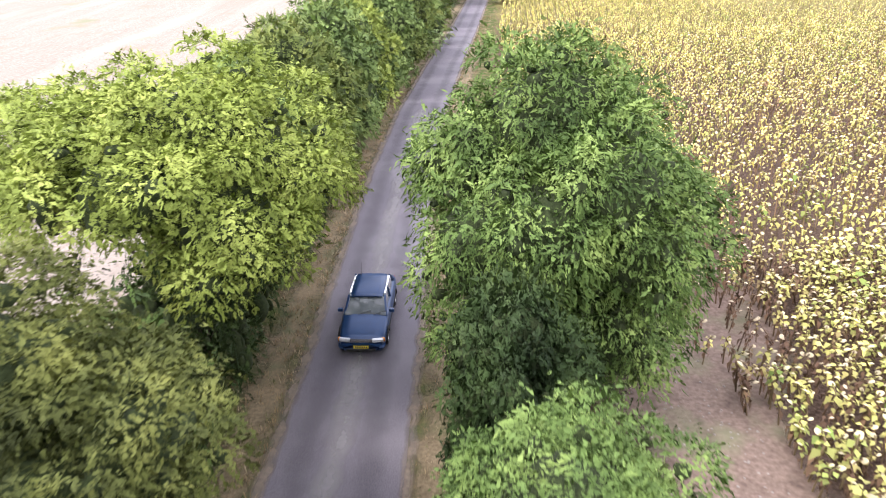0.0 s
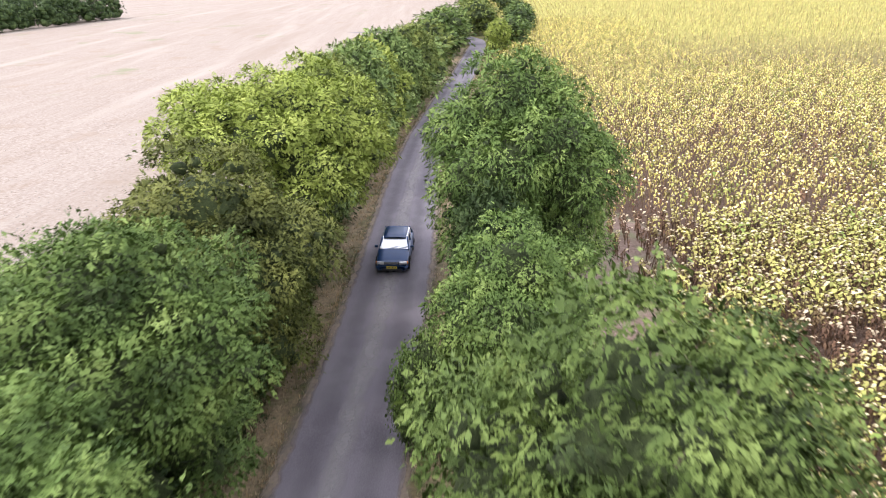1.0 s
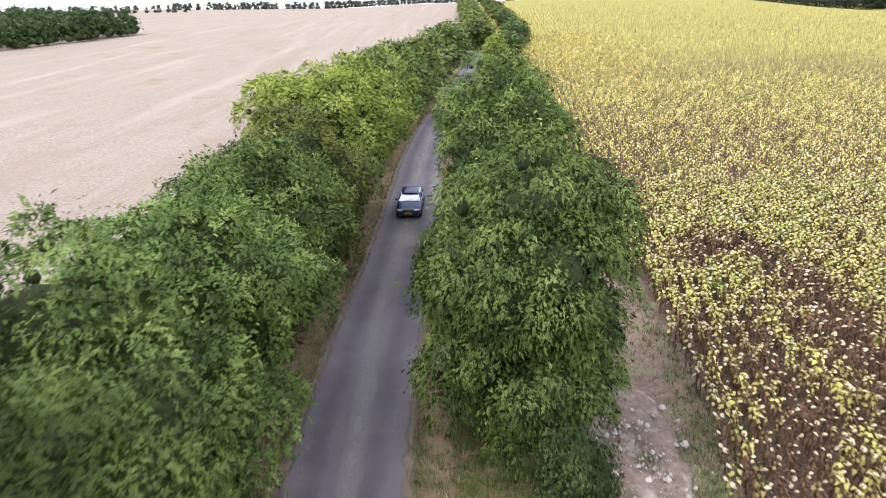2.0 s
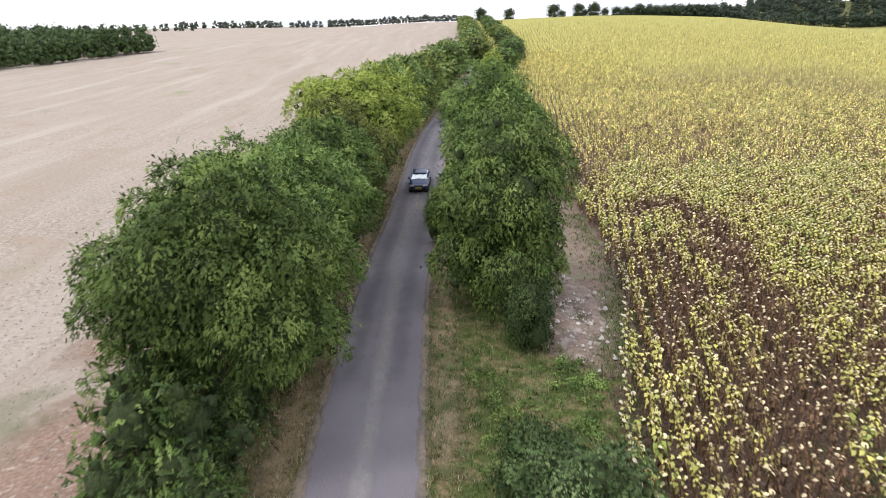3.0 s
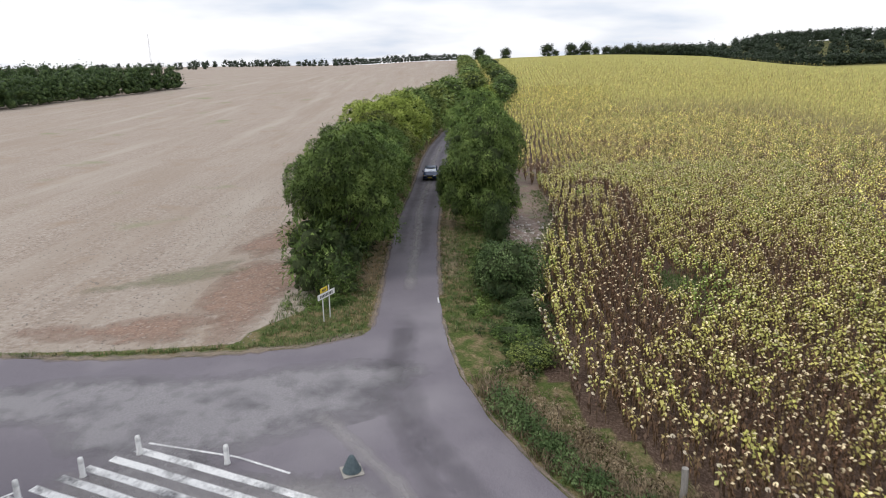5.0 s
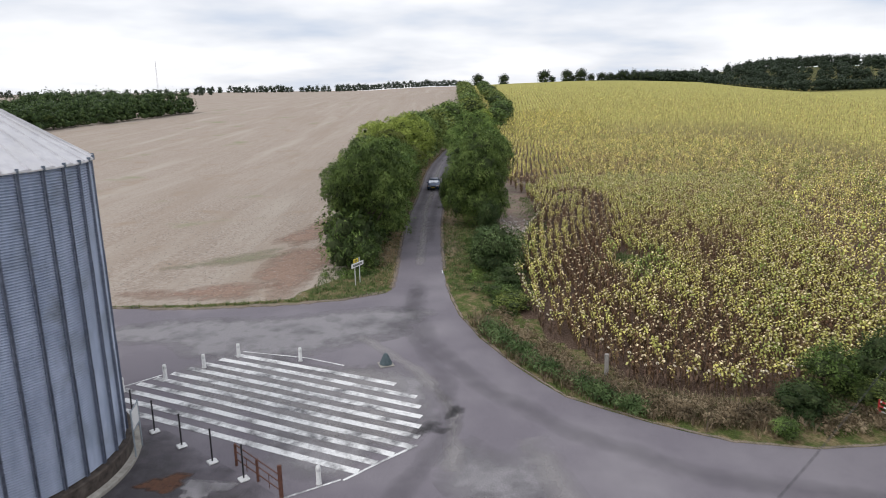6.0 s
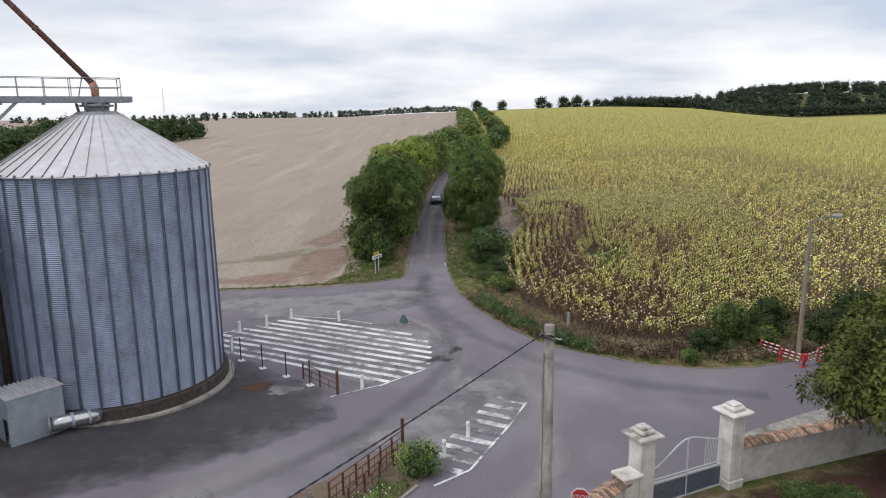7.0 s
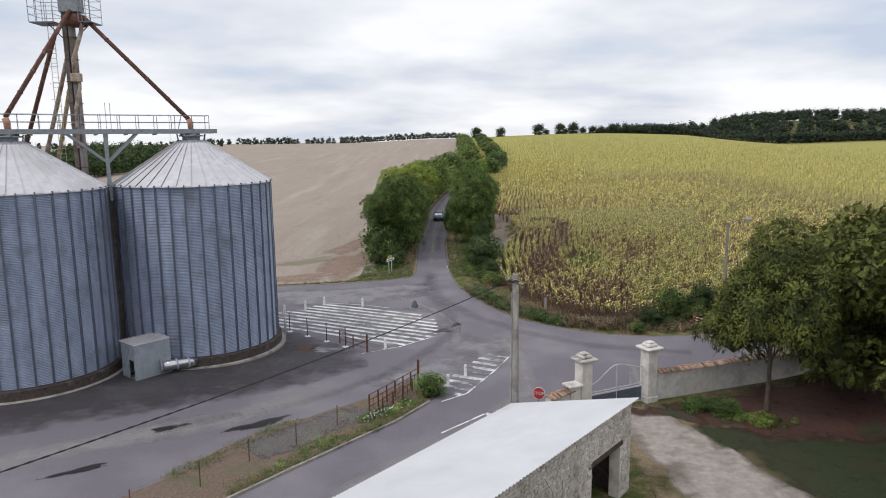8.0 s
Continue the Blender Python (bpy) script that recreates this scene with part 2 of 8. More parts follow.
HEADLAND = surf("headland_soil", (0.15, 0.1, 0.076), (0.29, 0.21, 0.165), 6, bump=0.5, stain=(0.2, 0.2, 0.11), stain_scale=0.5, stain_at=(0.5, 0.68), fade=1.0)
WEEDY = surf("weedy_stubble", (0.21, 0.205, 0.125), (0.34, 0.325, 0.21), 5, bump=0.4, stain=(0.19, 0.23, 0.12), stain_scale=0.5, fade=0.6)
REDDISH = surf("reddish_stubble", (0.22, 0.13, 0.09), (0.42, 0.29, 0.22), 6, bump=0.5, stain=(0.5, 0.42, 0.36), stain_scale=3.0, stain_at=(0.58, 0.72), fade=0.78)
EARTH = surf("pink_earth", (0.14, 0.1, 0.08), (0.28, 0.215, 0.178), 4, bump=0.5, stain=(0.42, 0.37, 0.33), stain_scale=1.4, stain_at=(0.55, 0.72))
DRYVERGE = surf("dry_verge", (0.17, 0.125, 0.07), (0.34, 0.265, 0.16), 9, bump=0.6, stain=(0.12, 0.125, 0.05), stain_scale=0.6, stain_at=(0.52, 0.7), fade=1.0)
DRYLAWN = surf("dry_lawn", (0.17, 0.125, 0.07), (0.31, 0.235, 0.145), 7, bump=0.6, stain=(0.11, 0.11, 0.045), stain_scale=0.7, stain_at=(0.5, 0.66), fade=1.0)
# the garden trees' shade is put into this lawn colour
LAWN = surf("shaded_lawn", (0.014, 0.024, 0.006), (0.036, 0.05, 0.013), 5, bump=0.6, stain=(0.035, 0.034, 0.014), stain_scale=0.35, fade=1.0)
DIRT = surf("pale_dirt_drive", (0.31, 0.262, 0.23), (0.44, 0.39, 0.35), 3, bump=0.4, bump_scale=20, stain=(0.27, 0.22, 0.185), stain_scale=0.7, fade=1.0)
POLE = surf("mossy_concrete", (0.21, 0.193, 0.175), (0.37, 0.347, 0.318), 7, bump=0.35, stain=(0.14, 0.128, 0.115), stain_scale=1.1, stain_at=(0.52, 0.75), stretch=(1, 1, 0.3))
WOOD = surf("grey_wood", (0.2, 0.17, 0.13), (0.36, 0.32, 0.26), 8, bump=0.4, stretch=(1, 1, 0.2))
RED = surf("red_paint", (0.4, 0.03, 0.035), (0.55, 0.05, 0.05), 6, 0.5, bump=0.05)
YELLOW = surf("yellow_enamel", (0.62, 0.47, 0.02), (0.74, 0.58, 0.05), 5, 0.45, bump=0.03)
INK = surf("sign_ink", (0.03, 0.03, 0.035), (0.06, 0.06, 0.065), 9, 0.6, bump=0)
CARBLUE = surf("car_paint_blue", (0.012, 0.042, 0.125), (0.018, 0.056, 0.155), 3, 0.32, 0.2, 0.0)
CARRED = surf("car_paint_red", (0.2, 0.012, 0.012), (0.26, 0.02, 0.02), 3, 0.25, 0.2, 0.0)
RUBBER = surf("rubber", (0.012, 0.012, 0.012), (0.025, 0.025, 0.025), 10, 0.85, bump=0.1)
CHROME = surf("bright_metal", (0.5, 0.5, 0.52), (0.65, 0.65, 0.66), 6, 0.25, 0.9, 0.0)
LAMPGLASS = surf("lamp_glass", (0.55, 0.57, 0.6), (0.7, 0.72, 0.75), 6, 0.12, 0.3, 0.0)
ORANGE = surf("orange_lamp", (0.6, 0.2, 0.03), (0.7, 0.27, 0.05), 6, 0.2, 0.0, 0.0)
CABLE = surf("cable", (0.01, 0.01, 0.012), (0.02, 0.02, 0.022), 9, 0.6, bump=0)
CONE = surf("faded_cone", (0.05, 0.075, 0.085), (0.1, 0.135, 0.15), 7, 0.7, bump=0.1)
ENAMEL = surf("reflective_enamel", (0.55, 0.55, 0.55), (0.68, 0.68, 0.68), 8, 0.5, bump=0.03)
BLUEGREY = surf("blue_grey_sheet", (0.27, 0.31, 0.35), (0.36, 0.4, 0.44), 2, 0.5, 0.15, 0.05, stain=(0.22, 0.25, 0.28), stain_scale=0.8)
SIENNA = surf("rust_spill", (0.05, 0.022, 0.012), (0.15, 0.066, 0.035), 8, bump=0.3, fade=1.0)


def glass_dark(name, tint):
    m = bpy.data.materials.new(name)
    m.use_nodes = True
    b = m.node_tree.nodes["Principled BSDF"]
    b.inputs["Base Color"].default_value = (*tint, 1)
    b.inputs["Roughness"].default_value = 0.04
    b.inputs["Transmission Weight"].default_value = 0.6
    b.inputs["IOR"].default_value = 1.5
    return m


GLASS = glass_dark("window_glass", (0.3, 0.34, 0.36))


def paint_worn(lo, hi):
    """Road paint, worn through to the asphalt in streaks and specks."""
    m = surf("worn_road_paint", (0.68, 0.68, 0.68), (0.88, 0.88, 0.87), 10, 0.75, bump=0.15, bump_scale=60)
    n, l = m.node_tree.nodes, m.node_tree.links
    b = n["Principled BSDF"]
    was = b.inputs["Base Color"].links[0].from_socket
    g = n.new("ShaderNodeNewGeometry")
    t = n.new("ShaderNodeTexNoise")
    t.inputs["Scale"].default_value, t.inputs["Detail"].default_value, t.inputs["Roughness"].default_value = 0.8, 9.0, 0.7
    l.new(g.outputs["Position"], t.inputs["Vector"])
    r = n.new("ShaderNodeMapRange")
    r.inputs["From Min"].default_value, r.inputs["From Max"].default_value = lo, hi
    l.new(t.outputs[0], r.inputs[0])
    mx = n.new("ShaderNodeMix")
    mx.data_type = "RGBA"
    l.new(r.outputs[0], mx.inputs[0])
    l.new(was, mx.inputs[6])
    mx.inputs[7].default_value = (0.14, 0.138, 0.145, 1)
    l.new(mx.outputs[2], b.inputs["Base Color"])
    return m


PAINT = paint_worn(0.45, 0.63)
OLDPAINT = paint_worn(0.36, 0.56)


def land_surface():
    """The land: rough verge grass, with stubble, soil and crop where the sheet's cover says so."""
    m = bpy.data.materials.new("land")
    m.use_nodes = True
    n, l = m.node_tree.nodes, m.node_tree.links
    b = n["Principled BSDF"]
    b.inputs["Roughness"].default_value = 0.95
    b.inputs["Specular IOR Level"].default_value = 0.1
    g = n.new("ShaderNodeNewGeometry")
    at = n.new("ShaderNodeAttribute")
    at.attribute_name = "cover"
    sp = n.new("ShaderNodeSeparateColor")
    l.new(at.outputs["Color"], sp.inputs[0])

    def noise_of(scale, detail=6.0, stretch=None, turn=0.0, rough=0.6):
        t = n.new("ShaderNodeTexNoise")
        t.inputs["Scale"].default_value, t.inputs["Detail"].default_value, t.inputs["Roughness"].default_value = scale, detail, rough
        if stretch:
            mp = n.new("ShaderNodeMapping")
            mp.inputs["Scale"].default_value = stretch
            mp.inputs["Rotation"].default_value = (0, 0, turn)
            l.new(g.outputs["Position"], mp.inputs[0])
            l.new(mp.outputs[0], t.inputs["Vector"])
        else:
            l.new(g.outputs["Position"], t.inputs["Vector"])
        return t.outputs[0]

    def ramp(fac, *stops):
        r = n.new("ShaderNodeValToRGB")
        r.color_ramp.elements[0].position, r.color_ramp.elements[0].color = stops[0][0], (*stops[0][1], 1)
        r.color_ramp.elements[1].position, r.color_ramp.elements[1].color = stops[-1][0], (*stops[-1][1], 1)
        for p, c in stops[1:-1]:
            r.color_ramp.elements.new(p).color = (*c, 1)
        l.new(fac, r.inputs[0])
        return r.outputs[0]

    def mix(fac, a, c, kind="MIX"):
        x = n.new("ShaderNodeMix")
        x.data_type, x.blend_type = "RGBA", kind
        if isinstance(fac, float):
            x.inputs[0].default_value = fac
        else:
            l.new(fac, x.inputs[0])
        l.new(a, x.inputs[6])
        if isinstance(c, tuple):
            x.inputs[7].default_value = (*c, 1)
        else:
            l.new(c, x.inputs[7])
        return x.outputs[2]

    def span(fac, lo, hi):
        r = n.new("ShaderNodeMapRange")
        r.inputs["From Min"].default_value, r.inputs["From Max"].default_value = lo, hi
        l.new(fac, r.inputs[0])
        return r.outputs[0]

    def plus(a, c, k):
        x = n.new("ShaderNodeMath")
        x.operation, x.inputs[1].default_value = "MULTIPLY_ADD", k
        l.new(c, x.inputs[0])
        l.new(a, x.inputs[2])
        return x.outputs[0]

    fine, mid, wide = noise_of(9), noise_of(1.3), noise_of(0.16, 4.0)
    verge = ramp(fine, (0.3, (0.12, 0.095, 0.048)), (0.5, (0.21, 0.165, 0.09)), (0.7, (0.32, 0.25, 0.15)))
    green = ramp(fine, (0.3, (0.045, 0.065, 0.018)), (0.7, (0.12, 0.15, 0.045)))
    verge = mix(span(mid, 0.38, 0.56), verge, green)
    streak = noise_of(0.5, 5.0, (2.2, 0.12, 1), radians(-16))
    speck = noise_of(3.2, 7.0, None, 0.0, 0.75)
    stub = ramp(speck, (0.32, (0.23, 0.175, 0.135)), (0.48, (0.36, 0.3, 0.25)), (0.64, (0.47, 0.41, 0.355)), (0.78, (0.62, 0.56, 0.5)))
    stub = mix(span(streak, 0.52, 0.8), stub, (0.41, 0.35, 0.3))
    drill = noise_of(1.3, 4.0, (1.6, 0.04, 1), radians(-16))
    stub = mix(span(drill, 0.54, 0.74), stub, (0.33, 0.275, 0.228))
    stub = mix(span(wide, 0.56, 0.76), stub, (0.34, 0.265, 0.2))
    band = noise_of(0.2, 5.0, (1.1, 0.09, 1), radians(-16))
    stub = mix(span(band, 0.5, 0.72), stub, (0.43, 0.375, 0.32))
    swath = noise_of(0.13, 5.0, (1.0, 0.12, 1), radians(-13))
    stub = mix(span(swath, 0.52, 0.8), stub, (0.33, 0.265, 0.21))
    weed = noise_of(0.075, 3.0)
    stub = mix(span(weed, 0.62, 0.74), stub, (0.28, 0.285, 0.18))
    soil = ramp(fine, (0.3, (0.055, 0.036, 0.027)), (0.5, (0.11, 0.074, 0.055)), (0.72, (0.21, 0.155, 0.12)))
    rows = noise_of(1.6, 3.0, (1.0, 0.2, 1), radians(-4))
    crop = ramp(rows, (0.3, (0.2, 0.185, 0.055)), (0.5, (0.36, 0.335, 0.1)), (0.7, (0.5, 0.46, 0.16)))
    crop = mix(span(wide, 0.52, 0.75), crop, (0.3, 0.285, 0.08))
    ragged = plus(plus(sp.outputs[0], mid, 0.5), fine, 0.3)
    col = mix(span(ragged, 0.82, 0.98), verge, stub)
    col = mix(span(plus(sp.outputs[2], mid, 0.5), 0.68, 0.85), col, soil)
    col = mix(span(plus(sp.outputs[1], mid, 0.3), 0.2, 1.1), col, crop)
    l.new(col, b.inputs["Base Color"])
    bp = n.new("ShaderNodeBump")
    bp.inputs["Strength"].default_value, bp.inputs["Distance"].default_value = 0.7, 0.12
    l.new(plus(fine, mid, 0.8), bp.inputs["Height"])
    l.new(bp.outputs[0], b.inputs["Normal"])
    return m


LAND = land_surface()


def crop_surface():
    """Sunflower leaves, stems and heads; each plant's tint lies in its mesh, set by dryness, height on the stalk and
    distance up the field.
    """
    m = bpy.data.materials.new("sunflower_plant")
    m.use_nodes = True
    n, l = m.node_tree.nodes, m.node_tree.links
    b = n["Principled BSDF"]
    b.inputs["Roughness"].default_value = 0.75
    at = n.new("ShaderNodeAttribute")
    at.attribute_name = "tint"
    g = n.new("ShaderNodeNewGeometry")
    mr = n.new("ShaderNodeMapRange")
    mr.inputs["To Min"].default_value, mr.inputs["To Max"].default_value = 0.72, 1.25
    l.new(g.outputs["Random Per Island"], mr.inputs[0])
    hv = n.new("ShaderNodeHueSaturation")
    l.new(mr.outputs[0], hv.inputs["Value"])
    l.new(at.outputs["Color"], hv.inputs["Color"])
    l.new(hv.outputs[0], b.inputs["Base Color"])
    tr = n.new("ShaderNodeBsdfTranslucent")
    l.new(hv.outputs[0], tr.inputs[0])
    mx = n.new("ShaderNodeMixShader")
    mx.inputs[0].default_value = 0.18
    l.new(b.outputs[0], mx.inputs[1])
    l.new(tr.outputs[0], mx.inputs[2])
    l.new(mx.outputs[0], n["Material Output"].inputs[0])
    return m


CROP = crop_surface()


# ---- mesh helpers ----
def smooth(a, b, x):
    t = min(1.0, max(0.0, (x - a) / (b - a)))
    return t * t * (3 - 2 * t)


LAND_Y = (-400, -60, -50, -40, -26, -10, 10, 60, 95, 170, 300, 480, 900, 2500)
LAND_RIGHT = (-1.6, -1.6, -1.42, -1.0, -0.6, -0.15, 0, 0, 0.2, 2.6, 8, 14.6, 15.5, 10)
LAND_LEFT = (-1.15, -1.15, -1.1, -1.0, -1.15, -1.05, -1.0, -0.8, -0.4, 1.2, 4.4, 6.6, 11, 8)


def gz(x, y):
    """The height of the land."""
    near, far = smooth(7, 22, -x), smooth(10, 150, -x)
    k = smooth(60, 300, y)
    w = near * (1 - k) + far * k
    hill = 22 * smooth(165, 420, x) * smooth(505, 680, y) + (4.0 * math.exp(-(((x - 130) / 90) ** 2)) - 7.5 * smooth(195, 255, x) + 2.5 * smooth(270, 400, x)) * smooth(250, 480, y)
    return hill + float(np.interp(y, LAND_Y, LAND_RIGHT)) * (1 - w) + float(np.interp(y, LAND_Y, LAND_LEFT)) * w


class Geo:
    """Vertices and faces in the making."""

    def __init__(self):
        self.v, self.f = [], []

    def add(self, v, f):
        k = len(self.v)
        self.v += [tuple(p) for p in v]
        self.f += [tuple(i + k for i in q) for q in f]
        return self

    def moved(self, m):
        self.v = [tuple(m @ Vector(p)) for p in self.v]
        return self


def box(x0, x1, y0, y1, z0, z1, bevel=0.0, geo=None):
    geo = geo or Geo()
    if bevel <= 0:
        v = [(x, y, z) for z in (z0, z1) for x, y in ((x0, y0), (x1, y0), (x1, y1), (x0, y1))]
        return geo.add(v, [(3, 2, 1, 0), (4, 5, 6, 7), (0, 1, 5, 4), (1, 2, 6, 5), (2, 3, 7, 6), (3, 0, 4, 7)])
    b = bevel
    rings = []
    for z, k in ((z0, b), (z0 + b, 0), (z1 - b, 0), (z1, b)):
        rings.append([(x0 + b, y0 + k, z), (x1 - b, y0 + k, z), (x1 - k, y0 + b, z), (x1 - k, y1 - b, z),
                      (x1 - b, y1 - k, z), (x0 + b, y1 - k, z), (x0 + k, y1 - b, z), (x0 + k, y0 + b, z)])
    f = [tuple(reversed(range(8))), tuple(range(24, 32))]
    for r in range(3):
        f += [(r * 8 + i, r * 8 + (i + 1) % 8, r * 8 + 8 + (i + 1) % 8, r * 8 + 8 + i) for i in range(8)]
    return geo.add([p for r in rings for p in r], f)


def tube(path, radii, sides=8, geo=None, caps=True):
    """A round bar along a path; radii: one number, or one for each point."""
    geo = geo or Geo()
    path = [Vector(p) for p in path]
    if not isinstance(radii, (list, tuple)):
        radii = [radii] * len(path)
    v, f = [], []
    up = Vector((0.31, 0.17, 0.93)).normalized()
    for i, p in enumerate(path):
        d = (path[min(i + 1, len(path) - 1)] - path[max(i - 1, 0)]).normalized()
        a = d.cross(up if abs(d.dot(up)) < 0.95 else Vector((1, 0, 0))).normalized()
        b = d.cross(a)
        v += [p + radii[i] * (math.cos(t) * a + math.sin(t) * b) for t in (2 * math.pi * k / sides for k in range(sides))]
    for i in range(len(path) - 1):
        f += [(i * sides + k, i * sides + (k + 1) % sides, (i + 1) * sides + (k + 1) % sides, (i + 1) * sides + k) for k in range(sides)]
    if caps:
        f += [tuple(reversed(range(sides))), tuple(range((len(path) - 1) * sides, len(path) * sides))]
    return geo.add(v, f)


def bar(a, b, w, h, geo=None):
    """A square bar from a to b, w wide and h high."""
    geo = geo or Geo()
    a, b = Vector(a), Vector(b)
    d = (b - a).normalized()
    s = d.cross(Vector((0, 0, 1)))
    s = s.normalized() if s.length > 1e-4 else Vector((1, 0, 0))
    u = s.cross(d)
    v = [p + i * s * w / 2 + j * u * h / 2 for p in (a, b) for i, j in ((-1, -1), (1, -1), (1, 1), (-1, 1))]
    return geo.add(v, [(0, 1, 2, 3), (7, 6, 5, 4), (0, 4, 5, 1), (1, 5, 6, 2), (2, 6, 7, 3), (3, 7, 4, 0)])


def lathe(profile, sides=24, geo=None, arc=2 * math.pi):
    """A turned body about z, from (radius, z) pairs."""
    geo = geo or Geo()
    n = len(profile)
    v = [(r * math.cos(arc * k / sides), r * math.sin(arc * k / sides), z) for k in range(sides) for r, z in profile]
    f = [(k * n + i, ((k + 1) % sides) * n + i, ((k + 1) % sides) * n + i + 1, k * n + i + 1) for k in range(sides) for i in range(n - 1)]
    return geo.add(v, f)


def mesh_of(geo, material, soft=False):
    me = bpy.data.meshes.new("mesh")
    me.from_pydata(geo.v, [], geo.f)
    me.materials.append(material)
    if soft:
        me.shade_smooth()
    me.update()
    return me


def part(name, geo, material, parent=None, label="", soft=False, at=None):
    """One mesh object under a thing or a part."""
    ob = new(name, geo if isinstance(geo, bpy.types.Mesh) else mesh_of(geo, material, soft))
    if parent:
        ob.parent = parent
    if at is not None:
        ob.matrix_basis = at
    return tagged(ob, label)


def thing(name, label, category, at=None, group="", kind=""):
    """An empty at a thing's base, which carries its parts."""
    ob = new(name)
    if at is not None:
        ob.matrix_basis = at
    return tagged(ob, label, category, group, kind)


def on_land(x, y, turn=0.0, lift=0.0):
    return pose(x, y, gz(x, y) + lift, 0, 0, turn)


def sheet(name, outline, step, lift, material, label="", category="", kind="structure", parent=None, jag=0.0, rim=0.0):
    """A thin sheet on the land inside an outline."""
    from mathutils.geometry import delaunay_2d_cdt
    pts = []
    rnd = random.Random(len(outline))
    n = len(outline)
    for i in range(n):
        a, b = Vector(outline[i]), Vector(outline[(i + 1) % n])
        cuts = max(1, int((b - a).length / step))
        side = Vector((a.y - b.y, b.x - a.x)).normalized() if (b - a).length > 0 else Vector((0, 0))
        for k in range(cuts):
            p = a.lerp(b, k / cuts)
            pts.append(p + side * (rnd.uniform(-jag, jag) if jag else 0))
    edge = len(pts)
    xs, ys = [p[0] for p in pts], [p[1] for p in pts]

    def inside(x, y):
        hit, j = False, edge - 1
        for i in range(edge):
            if (ys[i] > y) != (ys[j] > y) and x < (xs[j] - xs[i]) * (y - ys[i]) / (ys[j] - ys[i]) + xs[i]:
                hit = not hit
            j = i
        return hit

    x = min(xs) + step / 2
    while x < max(xs):
        y = min(ys) + step / 2
        while y < max(ys):
            if inside(x, y):
                pts.append(Vector((x + 0.01 * math.sin(y * 7), y)))
            y += step
        x += step
    v, _, f, *_ = delaunay_2d_cdt(pts, [(i, (i + 1) % edge) for i in range(edge)], [tuple(range(edge))], 1, 1e-4)
    geo = Geo().add([(p[0], p[1], gz(p[0], p[1]) + lift) for p in v], f)
    ob = part(name, geo, material, parent)
    if rim:
        far = []
        for p in v:
            far.append(min(min(math.hypot(p[0] - a, p[1] - b) for a, b in zip(xs, ys)) / rim, 1.0))
        at = ob.data.attributes.new("rim", "FLOAT", "POINT")
        at.data.foreach_set("value", far)
    return tagged(ob, label, category, "", kind)


def quads(name, v, f, material, tint=None, normals=None):
    """A large mesh from arrays: v (n, 3), f (m, 3 or 4), tint (n, 3) for each corner's colour."""
    me = bpy.data.meshes.new(name)
    k = f.shape[1]
    me.vertices.add(len(v))
    me.vertices.foreach_set("co", np.ascontiguousarray(v, np.float32).ravel())
    me.loops.add(f.size)
    me.loops.foreach_set("vertex_index", np.ascontiguousarray(f, np.int32).ravel())
    me.polygons.add(len(f))
    me.polygons.foreach_set("loop_start", np.arange(0, f.size, k, dtype=np.int32))
    me.update(calc_edges=True)
    if tint is not None:
        a = me.attributes.new("tint", "FLOAT_COLOR", "POINT")
        a.data.foreach_set("color", np.concatenate([tint, np.ones((len(tint), 1))], 1).astype(np.float32).ravel())
    me.materials.append(material)
    if normals is not None:
        me.shade_smooth()
        me.normals_split_custom_set_from_vertices(normals.astype(np.float32).tolist())
    return me


# ---- the land ----
ROAD_Y = (-60, -26.8, -22, -14, -4, 4, 10.7, 20.8, 39, 54, 74.5, 111.5, 142, 152, 160, 168, 176, 182, 480, 700)
ROAD_LEFT = (-5.6, -5.5, -5.35, -5.5, -5.55, -5.3, -4.95, -4.65, -4.28, -3.4, -1.4, 2.8, 6.2, 6.0, 3.6, -2, -12, -26, -26, -26)
ROAD_WIDE = 3.8


def road_left(y):
    return float(np.interp(y, ROAD_Y, ROAD_LEFT))


CROP_EDGE_Y = (-43.5, -42.5, -39, -36, -32, -28, -24, -18, -12, -4, 6, 15, 18, 26, 34, 60, 130, 300)
CROP_EDGE_X = (12.5, 8.6, 6.9, 5.2, 4.5, 4.3, 4.3, 5.2, 6.6, 8.9, 9.5, 9.5, 8.3, 8.4, 5.5, 5.2, 11.0, 18)


def crop_left(y):
    return float(np.interp(y, CROP_EDGE_Y, CROP_EDGE_X))


def crop_front(x):
    return float(np.interp(x, (4, 6.9, 8.6, 12.5, 17, 21, 30, 60), (-34, -39, -42.3, -43.6, -42.5, -41, -37.5, -28)))


